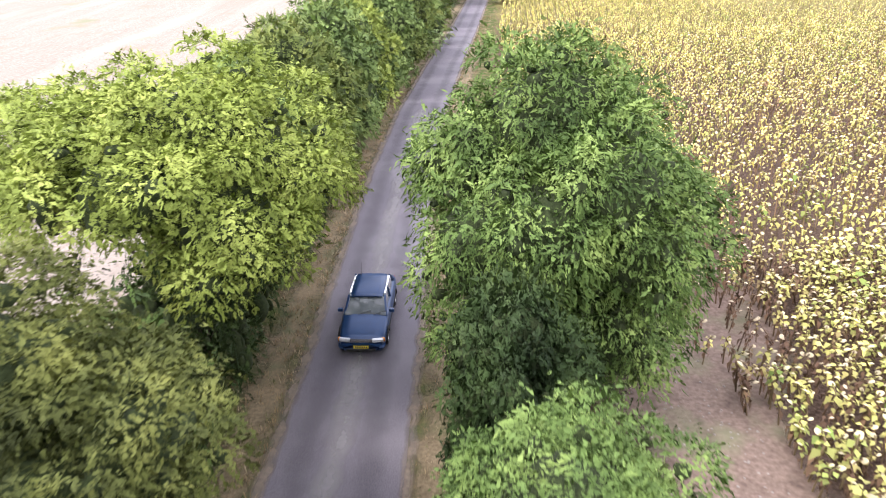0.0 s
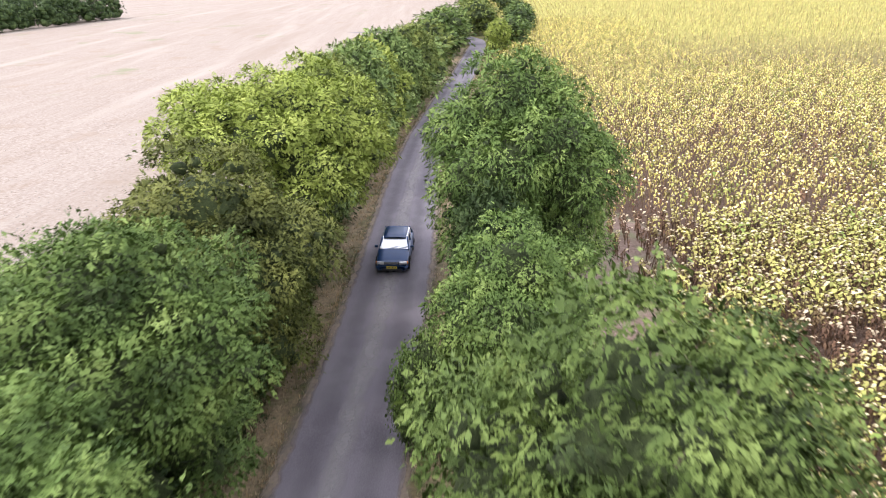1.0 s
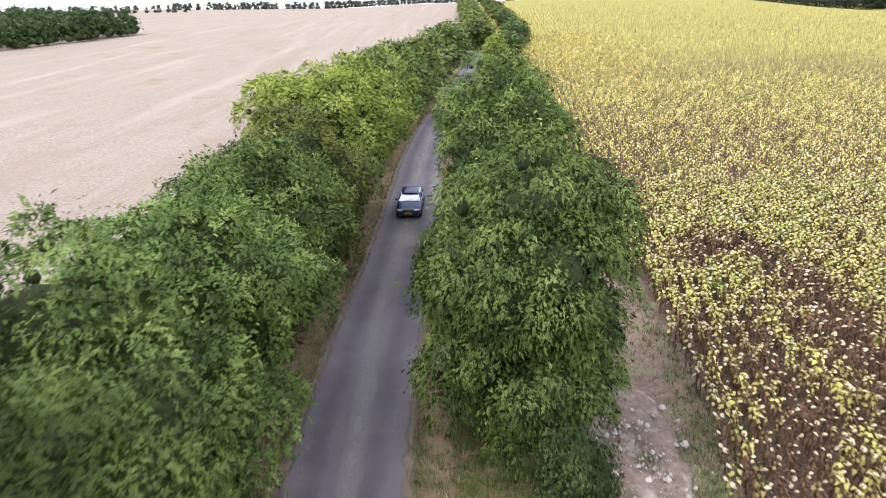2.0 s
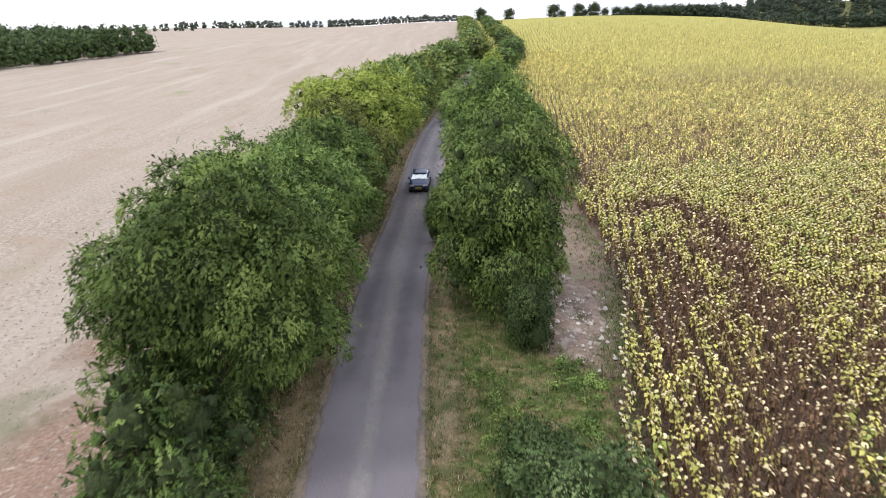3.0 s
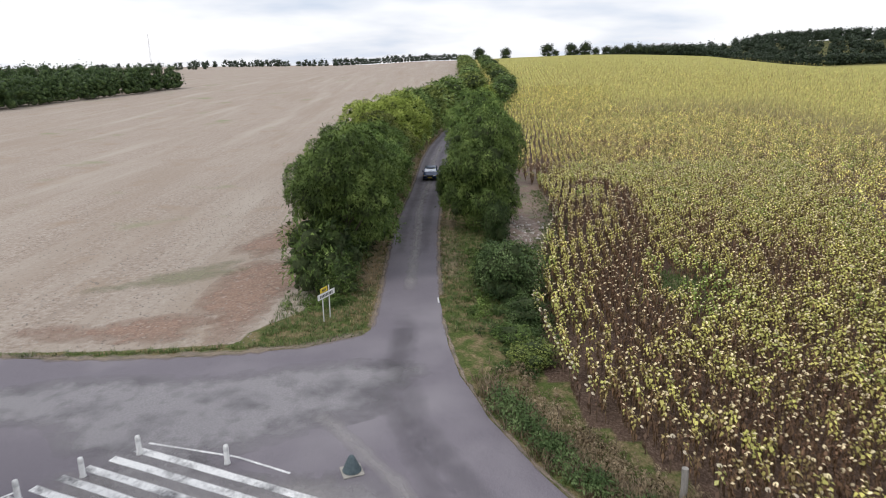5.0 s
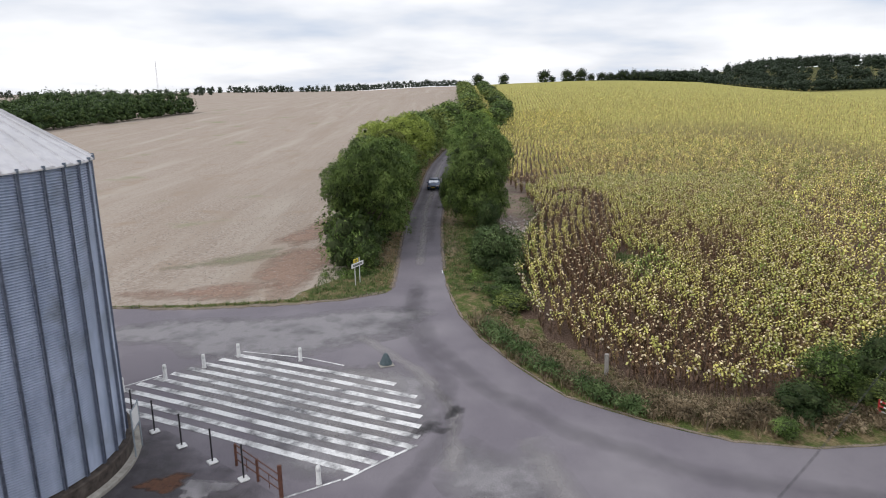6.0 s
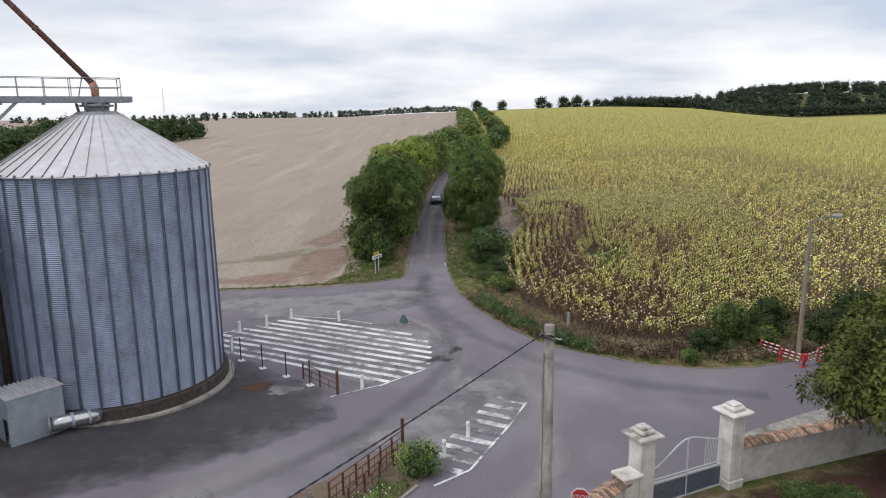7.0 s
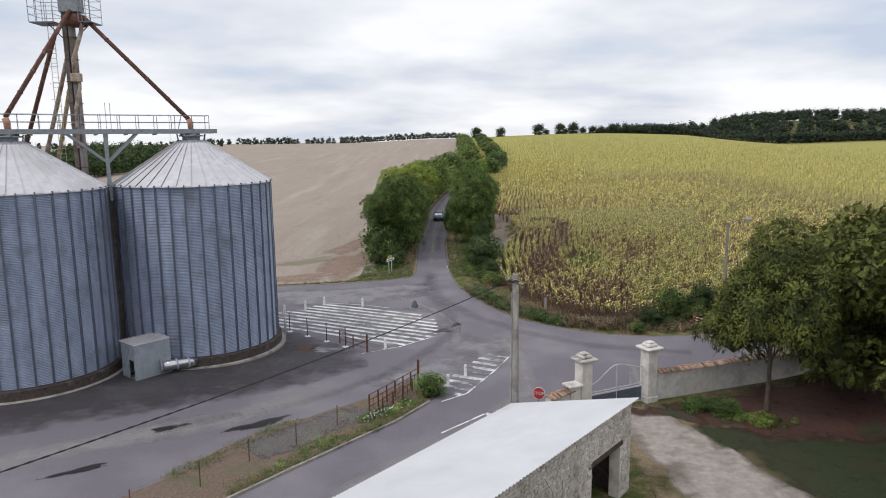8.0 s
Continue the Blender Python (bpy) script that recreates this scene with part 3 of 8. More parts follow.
def land():
    def axis(lo, hi, step, far_lo, far_hi):
        a = list(np.arange(lo, hi + 0.01, step))
        d = step
        while a[-1] < far_hi:
            d *= 1.14
            a.append(a[-1] + d)
        d = step
        while a[0] > far_lo:
            d *= 1.14
            a.insert(0, a[0] - d)
        return a

    xs, ys = axis(-34, 40, 1.0, -2200, 2200), axis(-90, 150, 1.0, -700, 2800)
    v, cover = [], []
    for y in ys:
        for x in xs:
            v.append((x, y, gz(x, y)))
            rl = road_left(y)
            r = g = b = 0.0
            if y > -27.6:
                edge = -9.6 if y < -14 else rl - 6.6 if y < 142 else 3.0 + 0.045 * (y - 142)
                edge += -3.0 * smooth(-22, -27, y)
                r = smooth(edge + 0.6, edge - 0.6, x) * smooth(-28.2, -27.0, y)
            if x > crop_left(max(min(y, 299), -43.4)) - 0.6 and y > crop_front(x) - 0.3:
                b = 1.0
                g = max(smooth(50, 190, y), smooth(50, 120, x))
            if 3.2 < x < crop_left(y) + 0.6 and -11 < y < 30:
                b = max(b, smooth(3.2, 5.0, x) * smooth(-11, -8, y) * smooth(30, 24, y))
            if y > 500 and x > 120:
                g = b = 0.0
            r -= 0.34 * math.exp(-(((x + 20) / 6) ** 2) - ((y + 13 + 0.4 * (x + 20)) / 3) ** 2) + 0.2 * math.exp(-(((x + 12) / 3) ** 2) - ((y + 20) / 5) ** 2)
            cover += [r, g, b, 1.0]
    n = len(xs)
    f = [(j * n + i, j * n + i + 1, (j + 1) * n + i + 1, (j + 1) * n + i) for j in range(len(ys) - 1) for i in range(n - 1)]
    geo = Geo().add(v, f)
    me = mesh_of(geo, LAND, True)
    a = me.attributes.new("cover", "FLOAT_COLOR", "POINT")
    a.data.foreach_set("color", np.array(cover, np.float32))
    ob = new("ground", me)
    return tagged(ob, "gently rising land of stubble, verge grass and crop soil", "ground", kind="structure")


ground = land()

# ---- roads ----
asphalt_outline = [(road_left(y), y) for y in (182, 176, 172, 168, 164, 160, 152, 142, 125, 111.5, 92, 74.5, 64, 54, 46, 39, 30, 20.8, 10.7, 4, -4, -14, -22, -26.2)]
asphalt_outline += [(-5.9, -27.0), (-8.8, -28.4), (-13, -28.95), (-20, -28.75), (-26, -28.2), (-60, -25.5), (-60, -118), (-40, -118), (-24, -98), (-6.2, -76.8),
                    (1.3, -68), (4.2, -64.2), (6.2, -61.3), (10.4, -60.3), (11.3, -57.6), (16.7, -54.6), (24, -51.5), (60, -42), (60, -36), (24, -46), (17.2, -48),
                    (14.3, -48.2), (11, -47.6), (7.8, -45.9), (4.3, -43.3), (2.2, -39.7), (0.5, -35.6), (-0.6, -31.8), (-1.15, -28.3), (-1.65, -21.5)]
asphalt_outline += [(road_left(y) + ROAD_WIDE, y) for y in (-14, -4, 4, 10.7, 20.8, 30, 39, 46, 54, 64, 74.5, 92, 111.5, 125, 142, 152, 160, 164, 168, 172, 176, 182)]
sheet("road", asphalt_outline, 1.6, 0.045, ASPHALT, "narrow grey asphalt lane opening into a junction", "road", jag=0.05)


def strip_along(name, points, wide, lift, material, label, category, jag=0.06, rim=0.0):
    """A narrow sheet along a line of points."""
    ps = [Vector(p) for p in points]
    left, right = [], []
    for i, p in enumerate(ps):
        d = (ps[min(i + 1, len(ps) - 1)] - ps[max(i - 1, 0)]).normalized()
        s = Vector((-d.y, d.x)) * wide / 2
        left.append(tuple(p + s))
        right.append(tuple(p - s))
    if not rim:
        return sheet(name, left + right[::-1], max(0.5, wide), lift, material, label, category, jag=jag)
    # a strip five corners wide, cut fine along its length, that thins out to both rims
    rnd = random.Random(len(ps))
    geo, far = Geo(), []
    rows = 0
    for i in range(len(ps) - 1):
        n = max(1, int((ps[i + 1] - ps[i]).length / max(0.35, 0.5 * wide)))
        for k in range(n + (i == len(ps) - 2)):
            a = Vector(left[i]).lerp(Vector(left[i + 1]), k / n)
            b = Vector(right[i]).lerp(Vector(right[i + 1]), k / n)
            j = [rnd.uniform(-jag, jag) / wide for _ in range(2)]
            for u, q in ((0, 0.0), (0.2, 0.55), (0.5, 1.0), (0.8, 0.55), (1, 0.0)):
                p = a.lerp(b, u + j[0] * (1 - u) + j[1] * u)
                geo.add([(p.x, p.y, gz(p.x, p.y) + lift)], [])
                far.append(q * min(1.0, 0.3 + rows / 4))
            rows += 1
    geo.f = [(r * 5 + k, r * 5 + 5 + k, r * 5 + 6 + k, r * 5 + 1 + k) for r in range(rows - 1) for k in range(4)]
    ob = part(name, geo, material)
    ob.data.attributes.new("rim", "FLOAT", "POINT").data.foreach_set("value", far)
    return tagged(ob, label, category, "", "structure")


strip_along("verge", [(road_left(y) - 0.95, y) for y in range(-20, 140, 4)], 1.9, 0.02, DRYVERGE, "dry tan grass verge beside the lane", "verge", 0.15, 0.7)
strip_along("verge", [(road_left(y) + ROAD_WIDE + 0.85, y) for y in range(-18, 90, 4)], 1.7, 0.02, DRYVERGE, "dry tan verge between lane and trees", "verge", 0.15, 0.7)
strip_along("road_edge", [(road_left(y) - 0.05, y) for y in range(-26, 140, 3)], 0.5, 0.055, CRUMB, "crumbled pale earth edge of the lane", "road edge", 0.05, 0.12)
strip_along("road_edge", [(road_left(y) + ROAD_WIDE + 0.05, y) for y in range(-21, 140, 3)], 0.46, 0.055, CRUMB, "crumbled pale earth edge of the lane", "road edge", 0.05, 0.1)
strip_along("road_edge", [(-5.8, -26.6), (-8.8, -28.2), (-13, -28.75), (-20, -28.55), (-26, -28.0), (-40, -26.8)], 0.9, 0.055, CRUMB, "pale gravelly edge between field and junction", "road edge", 0.2, 0.16)
strip_along("road_edge", [(-1.5, -24), (-1.05, -28.3), (-0.5, -31.8), (0.6, -35.6), (2.3, -39.6), (4.4, -43.2), (7.9, -45.8), (11, -47.5), (14.3, -48.1), (17.2, -47.9), (24, -45.9)], 0.26, 0.055, CRUMB,
            "pale worn edge of the junction below the verge", "road edge", 0.05, 0.1)

# darker yard by the bins, tar patches and puddle stains
sheet("yard", [(-16.6, -46), (-15.3, -45.6), (-8.2, -50.9), (-7.6, -54.0), (-11.5, -58.2), (-18, -62.0), (-26, -66), (-36, -73), (-48, -70), (-40, -52), (-24, -40)], 1.5, 0.053, DAMP,
      "dark damp asphalt yard round the grain bins", "yard", jag=0.15, rim=2.2)
for cx, cy, ra, rb, turn, mat, label in (
        (-17.5, -64.7, 1.05, 0.32, 33, PATCH, "dark tar patch in the pale lane"), (-12.8, -63.9, 1.9, 0.45, 38, PATCH, "long dark tar patch beside the grass bed"),
        (-20.0, -69.7, 1.6, 0.28, 33, PATCH, "thin dark tar streak in the lane"), (-2.4, -46.2, 1.0, 0.6, 20, PATCH, "dark oily stain on the junction"),
        (-1.2, -44.6, 0.7, 0.4, 60, PATCH, "small dark oily stain on the junction"),
        (-12.9, -50.2, 1.0, 0.62, 25, SIENNA, "rust-brown spill on the dark yard"), (-11.2, -50.5, 1.1, 0.65, 10, PALEROAD, "pale gravel spill on the dark yard")):
    ol = []
    for k in range(22):
        t = 2 * math.pi * k / 22
        w = 1 + 0.22 * math.sin(3 * t + cx) + 0.13 * math.sin(7 * t + cy)
        px, py = ra * w * math.cos(t), rb * w * math.sin(t)
        c, s = math.cos(radians(turn)), math.sin(radians(turn))
        ol.append((cx + px * c - py * s, cy + px * s + py * c))
    sheet("road_stain", ol, 0.2, 0.06, mat, label, "stain", rim=0.7 if "oily" in label else 0.16)


for line, w, mat, label in (
        ([(-3.6, -24), (-3.5, -30), (-2.6, -36), (0.2, -42), (4, -46.5), (9, -50.2), (16, -52)], 1.5, TRACK, "faint dark tyre marks turning into the junction"),
        ([(-3.8, -26), (-3.9, -34), (-1.6, -41), (-1.4, -46), (-3.5, -51), (-6.5, -56), (-11, -60.5), (-18, -65)], 1.3, TRACK, "faint dark tyre marks towards the yard"),
        ([(2.2, -47), (3.4, -53), (3.2, -58.5), (0, -63.5), (-5, -69), (-9, -74)], 1.6, DUST, "pale dust streak on the lane"),
        ([(-9.5, -58), (-15, -63.6), (-21, -67), (-30, -72)], 2.6, DUST, "pale dust streak in the yard lane"),
        ([(-3.6, -20), (-3.5, -8), (-3.6, 4), (-3.0, 16), (-2.6, 34), (-1.6, 54)], 0.9, DUST, "pale crown of the lane between the wheel tracks"),
        ([(road_left(y) + 0.85, y) for y in range(-12, 136, 5)], 0.8, TRACK, "darker wheel track along the lane"),
        ([(road_left(y) + 2.75, y) for y in range(-12, 136, 5)], 0.9, TRACK, "darker wheel track along the lane"),
        ([(-6.8, -35), (-5.0, -37.6), (-2.8, -40.6), (-1.2, -45), (-1.4, -49.5)], 0.9, DUST, "pale dust streak round the hatching")):
    strip_along("road_wear", line, w, 0.057, mat, label, "road wear", 0.1, w * 0.5)


def clip_line(outline, p, d):
    """Where a line through p along d runs inside an outline: the first and the last distance."""
    hits = []
    n = len(outline)
    for i in range(n):
        a, b = Vector(outline[i]), Vector(outline[(i + 1) % n])
        ab = b - a
        den = d.x * ab.y - d.y * ab.x
        if abs(den) < 1e-9:
            continue
        w = a - p
        t = (w.x * ab.y - w.y * ab.x) / den
        u = (w.x * d.y - w.y * d.x) / den
        if 0 <= u <= 1:
            hits.append(t)
    return (min(hits), max(hits)) if len(hits) > 1 else None


def hatching(outline, first, d, step, count, wide, label, paint=PAINT):
    d = Vector(d).normalized()
    side = Vector((d.y, -d.x))
    for k in range(count):
        p = Vector(first) + side * step * k
        span = clip_line(outline, p, d)
        if not span or span[1] - span[0] < 0.5:
            continue
        a, b = p + d * span[0], p + d * span[1]
        s = side * wide / 2
        sheet("road_stripe", [tuple(a + s), tuple(b + s), tuple(b - s), tuple(a - s)], 0.9, 0.062, paint, label, "road marking", jag=0.015)


hatch = [(-18.3, -41.8), (-15.2, -38.9), (-13.4, -37.4), (-9.5, -38.5), (-6.15, -40.1), (-3.2, -42.6), (-2.75, -44.6), (-2.85, -47.4), (-4.0, -48.3), (-5.8, -49.9), (-17.0, -44.9)]
hatching(hatch, (-13.46, -37.75), (0.918, -0.396), 0.83, 12, 0.36, "worn white hatching stripe on the junction")
small_hatch = [(-2.5, -60.5), (-0.9, -59.2), (1.5, -54.6), (2.5, -52.3), (0.9, -51.4), (-0.8, -54.5), (-2.3, -57.2)]
hatching(small_hatch, (0.7, -51.75), (0.9, -0.43), 0.98, 9, 0.42, "faded white hatching stripe beside the lane", OLDPAINT)
for line, w in (([(-2.5, -60.55), (-0.9, -59.3), (1.4, -54.9), (2.5, -52.4)], 0.12), ([(-5.9, -49.95), (-8.4, -51.4)], 0.1), ([(-2.9, -47.5), (-4.0, -48.4), (-5.8, -50.0)], 0.12),
                ([(-18.4, -41.7), (-16.9, -40.3)], 0.12), ([(-2.5, -65.05), (0.1, -62.45)], 0.13), ([(0.1, -62.4), (0.5, -62.9)], 0.3),
                ([(-13.4, -37.2), (-9.5, -38.3), (-7.2, -39.4)], 0.1), ([(-1.72, -21.4), (-1.68, -22.3)], 0.1)):
    strip_along("road_line", line, w, 0.064, PAINT, "worn white painted road line", "road marking", 0.01)

# the bed between yard and lane, with its kerb
bed = [(-2.75, -59.5), (-3.6, -57.2), (-4.3, -56.9), (-7.1, -59.9), (-8.8, -61.6), (-11.2, -63.7), (-13.9, -67.1), (-15.4, -70.4), (-24, -82), (-21, -84.5), (-11.9, -71.6), (-9.9, -69), (-7.5, -66.1), (-5.2, -63.5)]
sheet("grass_bed", bed, 0.8, 0.11, BED, "raised bed of rough grass and bare earth", "ground", jag=0.1)
sheet("gravel_bed", [(-6.9, -62.3), (-8.2, -61.5), (-11.2, -64.2), (-13.0, -66.9), (-11.4, -68.3), (-9.2, -66.2)], 0.7, 0.14, GRAVEL, "strip of grey gravel inside the grass bed", "gravel", jag=0.2, rim=0.3)
kerb_line = [(-24.2, -87.5), (-11.85, -71.7), (-9.85, -69.1), (-7.45, -66.2), (-5.15, -63.55), (-3.2, -60.6)]
kerb = thing("kerb", "low grey concrete kerb along the grass bed", "kerb", kind="structure")
for (ax, ay), (bx, by) in zip(kerb_line[:-1], kerb_line[1:]):
    n = max(1, round(math.hypot(bx - ax, by - ay)))
    for i in range(n):
        p, q = [(ax + (bx - ax) * (i + s) / n, ay + (by - ay) * (i + s) / n) for s in (0.01, 0.99)]
        if p[1] > -76:
            part("kerb_stone", bar((*p, gz(*p) + 0.08), (*q, gz(*q) + 0.08), 0.13, 0.16), CONCRETE, kerb)

sheet("pavement", [(11.0, -58.6), (11.6, -56.9), (16.8, -54.3), (24, -51.3), (40, -46.5), (40, -49.3), (24, -54.2), (16.4, -57.2)], 1.2, 0.12, CONCRETE, "pale concrete pavement outside the garden wall", "pavement")
sheet("dry_grass", [(5, -60.5), (10.9, -61.0), (16.5, -58.7), (40, -50.5), (62, -60), (62, -104), (2, -104), (4, -78), (7.2, -72), (6.4, -67)], 1.6, 0.016, DRYLAWN, "dry brown grass along the earth drive", "grass", jag=0.3, rim=0.7)
sheet("driveway", [(7.3, -62.1), (10.4, -61.3), (11.2, -63.5), (11.9, -66), (13.7, -71), (16, -80), (9, -90), (7.0, -76), (8.2, -72), (8.4, -69.3), (7.3, -66)], 1.0, 0.03, DIRT, "pale dusty earth drive behind the gate", "driveway", jag=0.25, rim=0.7)
sheet("soil_bed", [(10.6, -61.2), (15.8, -59.4), (29, -54.3), (40, -50.7), (40, -63.5), (22, -67.2), (16, -66.8), (12.3, -64.6), (11.2, -63.2)], 1.2, 0.025, REDSOIL, "dark red-brown earth under the garden trees", "soil", jag=0.35, rim=0.7)
sheet("soil", [(8.2, -62.0), (10.9, -61.2), (12.6, -63.2), (12.4, -64.6), (11.4, -64.3), (10.6, -63.4), (9.6, -63.2), (8.4, -62.9)], 0.5, 0.036, REDSOIL, "dark earth inside the gate", "soil", jag=0.3, rim=0.5)
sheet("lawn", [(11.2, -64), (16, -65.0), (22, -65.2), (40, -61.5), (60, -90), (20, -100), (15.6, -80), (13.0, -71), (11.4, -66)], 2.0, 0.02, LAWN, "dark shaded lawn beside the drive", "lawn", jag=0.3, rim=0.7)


sheet("headland", [(3.6, -10), (4.2, 2), (5.2, 14), (6.0, 30), (10.6, 30), (13.0, 25), (12.6, 20), (10.2, 15), (10.2, 8), (9.6, -2), (8.4, -8), (6.4, -13)], 0.9, 0.03, HEADLAND, "bare pinkish-brown headland soil beside the crop", "soil", jag=0.2, rim=0.9)


def blotch(cx, cy, ra, rb, turn):
    """A ragged oval outline."""
    ol = []
    for k in range(26):
        t = 2 * math.pi * k / 26
        w = 1 + 0.2 * math.sin(3 * t + cx) + 0.12 * math.sin(5 * t + cy)
        px, py = ra * w * math.cos(t), rb * w * math.sin(t)
        c, s = math.cos(radians(turn)), math.sin(radians(turn))
        ol.append((cx + px * c - py * s, cy + px * s + py * c))
    return ol


for cx, cy, ra, rb, turn, mat, label in ((-20.5, -14.5, 5.5, 2.2, 28, WEEDY, "greenish weedy patch in the stubble"),
                                         (-13.8, -17.5, 3.6, 8.5, -8, REDDISH, "reddish stony patch of stubble near the trees"), (-20, -24.6, 6.0, 2.2, 4, REDDISH, "reddish stony patch of stubble near the junction"),
                                         (-15.5, -4, 2.4, 7.5, -10, REDDISH, "reddish stony patch of stubble near the trees")):
    sheet("field_patch", blotch(cx, cy, ra, rb, turn), 0.9, 0.03, mat, label, "field patch", rim=1.8)

for cx, cy, ra, rb, turn, label in ((-8.0, -43.2, 7.5, 4.6, -38, "pale dusty wear inside the hatching"), (0.6, -51.0, 2.4, 4.4, 10, "pale dusty wear in the middle of the junction"),
                                    (-13, -34.0, 11, 4.0, 2, "pale dusty wear along the side road"), (-3.2, -55.5, 2.6, 4.6, -35, "pale dusty wear beside the crossing"),
                                    (-16.5, -64.2, 4.2, 1.3, 33, "pale dusty wear round the tar patch")):
    sheet("road_wear", blotch(cx, cy, ra, rb, turn), 0.8, 0.0545, PALEROAD, label, "road wear", rim=1.6)

for cx, cy, ra, rb, turn in ((-8.6, -42.6, 6.6, 3.4, -30), (-12.6, -42.2, 4.2, 2.2, -25), (-6.0, -45.6, 3.4, 1.6, -30), (1.2, -53.2, 1.9, 1.3, 30)):
    sheet("road_wear", blotch(cx, cy, ra, rb, turn), 0.7, 0.0585, DUST, "pale dust lying between the worn hatching", "road wear", rim=1.5)

# ---- trees ----
def ball():
    """A round body of 42 corners: directions and faces."""
    g = (1 + 5 ** 0.5) / 2
    v = [Vector(p).normalized() for p in ((-1, g, 0), (1, g, 0), (-1, -g, 0), (1, -g, 0), (0, -1, g), (0, 1, g), (0, -1, -g), (0, 1, -g), (g, 0, -1), (g, 0, 1), (-g, 0, -1), (-g, 0, 1))]
    coarse = [(0, 11, 5), (0, 5, 1), (0, 1, 7), (0, 7, 10), (0, 10, 11), (1, 5, 9), (5, 11, 4), (11, 10, 2), (10, 7, 6), (7, 1, 8), (3, 9, 4), (3, 4, 2), (3, 2, 6), (3, 6, 8), (3, 8, 9), (4, 9, 5), (2, 4, 11), (6, 2, 10), (8, 6, 7), (9, 8, 1)]
    mids, fine = {}, []

    def mid(i, j):
        key = (min(i, j), max(i, j))
        if key not in mids:
            mids[key] = len(v)
            v.append((v[i] + v[j]).normalized())
        return mids[key]

    for i, j, k in coarse:
        p, q, r = mid(i, j), mid(j, k), mid(k, i)
        fine += [(i, p, r), (j, q, p), (k, r, q), (p, q, r)]
    return np.array([tuple(p) for p in v]), np.array(coarse), np.array(fine)


BALL, BALL_COARSE, BALL_FINE = ball()


def sprays(rng, centres, radii, count, size, droop=0.35, low=-0.35, core=0.6, outs=None, hearts=None, slim=0.14):
    """Leaves over the outsides of many clumps, hanging a little, and a ragged core in every clump and limb mass that
    stands in for the shade between the leaves.
    """
    w = radii ** 2
    k = rng.choice(len(centres), count, p=w / w.sum())
    d = rng.normal(size=(count, 3))
    d /= np.linalg.norm(d, axis=1)[:, None]
    if outs is not None:
        d = d * 0.75 + outs[k] * 0.45 + np.array([0, 0, 0.4])
        d /= np.linalg.norm(d, axis=1)[:, None]
    d[:, 2] = np.where(d[:, 2] < low, -d[:, 2], d[:, 2])
    r = radii[k] * (0.66 + 0.4 * rng.random(count) ** 0.7)
    squash = rng.uniform(0.8, 1.2, (len(centres), 3)) * np.array([1, 1, 0.8])
    p = centres[k] + d * r[:, None] * squash[k]
    # shoots that stick out further
    out = rng.random(count) < 0.07
    p[out] += d[out] * radii[k][out][:, None] * rng.uniform(0.1, 0.5, (out.sum(), 1))
    nrm = d * 0.7 + np.array([0, 0, 0.45]) + rng.normal(size=(count, 3)) * 0.6
    nrm /= np.linalg.norm(nrm, axis=1)[:, None]
    a = d * 0.9 + rng.normal(size=(count, 3)) * 0.42 + np.array([0, 0, -1.4 * droop])
    a -= nrm * (a * nrm).sum(1)[:, None] * 0.6
    a /= np.linalg.norm(a, axis=1)[:, None]
    b = np.cross(nrm, a)
    b /= np.linalg.norm(b, axis=1)[:, None]
    s = (size * (0.55 + 0.9 * rng.random(count)))[:, None]
    mid = p + a * s * 0.45 + nrm * s * 0.09
    v = np.stack([p, mid + b * s * slim, p + a * s, mid - b * s * slim], 1).reshape(-1, 3)
    base = np.arange(count)[:, None] * 4
    f = np.concatenate([base + np.array([0, 2, 1]), base + np.array([0, 3, 2])])
    puff = d * 0.95 + np.array([0, 0, 0.15]) + nrm * 0.25
    if outs is not None:
        puff = puff + outs[k] * 0.35
    puff /= np.linalg.norm(puff, axis=1)[:, None]
    puff = np.repeat(puff, 4, 0)
    if core:
        n = len(centres)
        ico = BALL[:12]
        cv = centres[:, None] + ico[None] * radii[:, None, None] * core * squash[:, None] * rng.uniform(0.65, 1.2, (n, 12, 1))
        f = np.concatenate([f, (BALL_COARSE[None] + len(v) + np.arange(n)[:, None, None] * 12).reshape(-1, 3)])
        v = np.concatenate([v, cv.reshape(-1, 3)])
        puff = np.concatenate([puff, np.tile(ico, (n, 1))])
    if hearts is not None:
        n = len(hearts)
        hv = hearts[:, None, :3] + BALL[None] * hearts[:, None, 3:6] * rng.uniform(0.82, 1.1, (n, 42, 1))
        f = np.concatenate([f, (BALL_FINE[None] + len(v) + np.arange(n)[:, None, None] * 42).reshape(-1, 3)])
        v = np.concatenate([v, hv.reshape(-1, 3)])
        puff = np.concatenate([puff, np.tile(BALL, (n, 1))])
    return v, f, puff


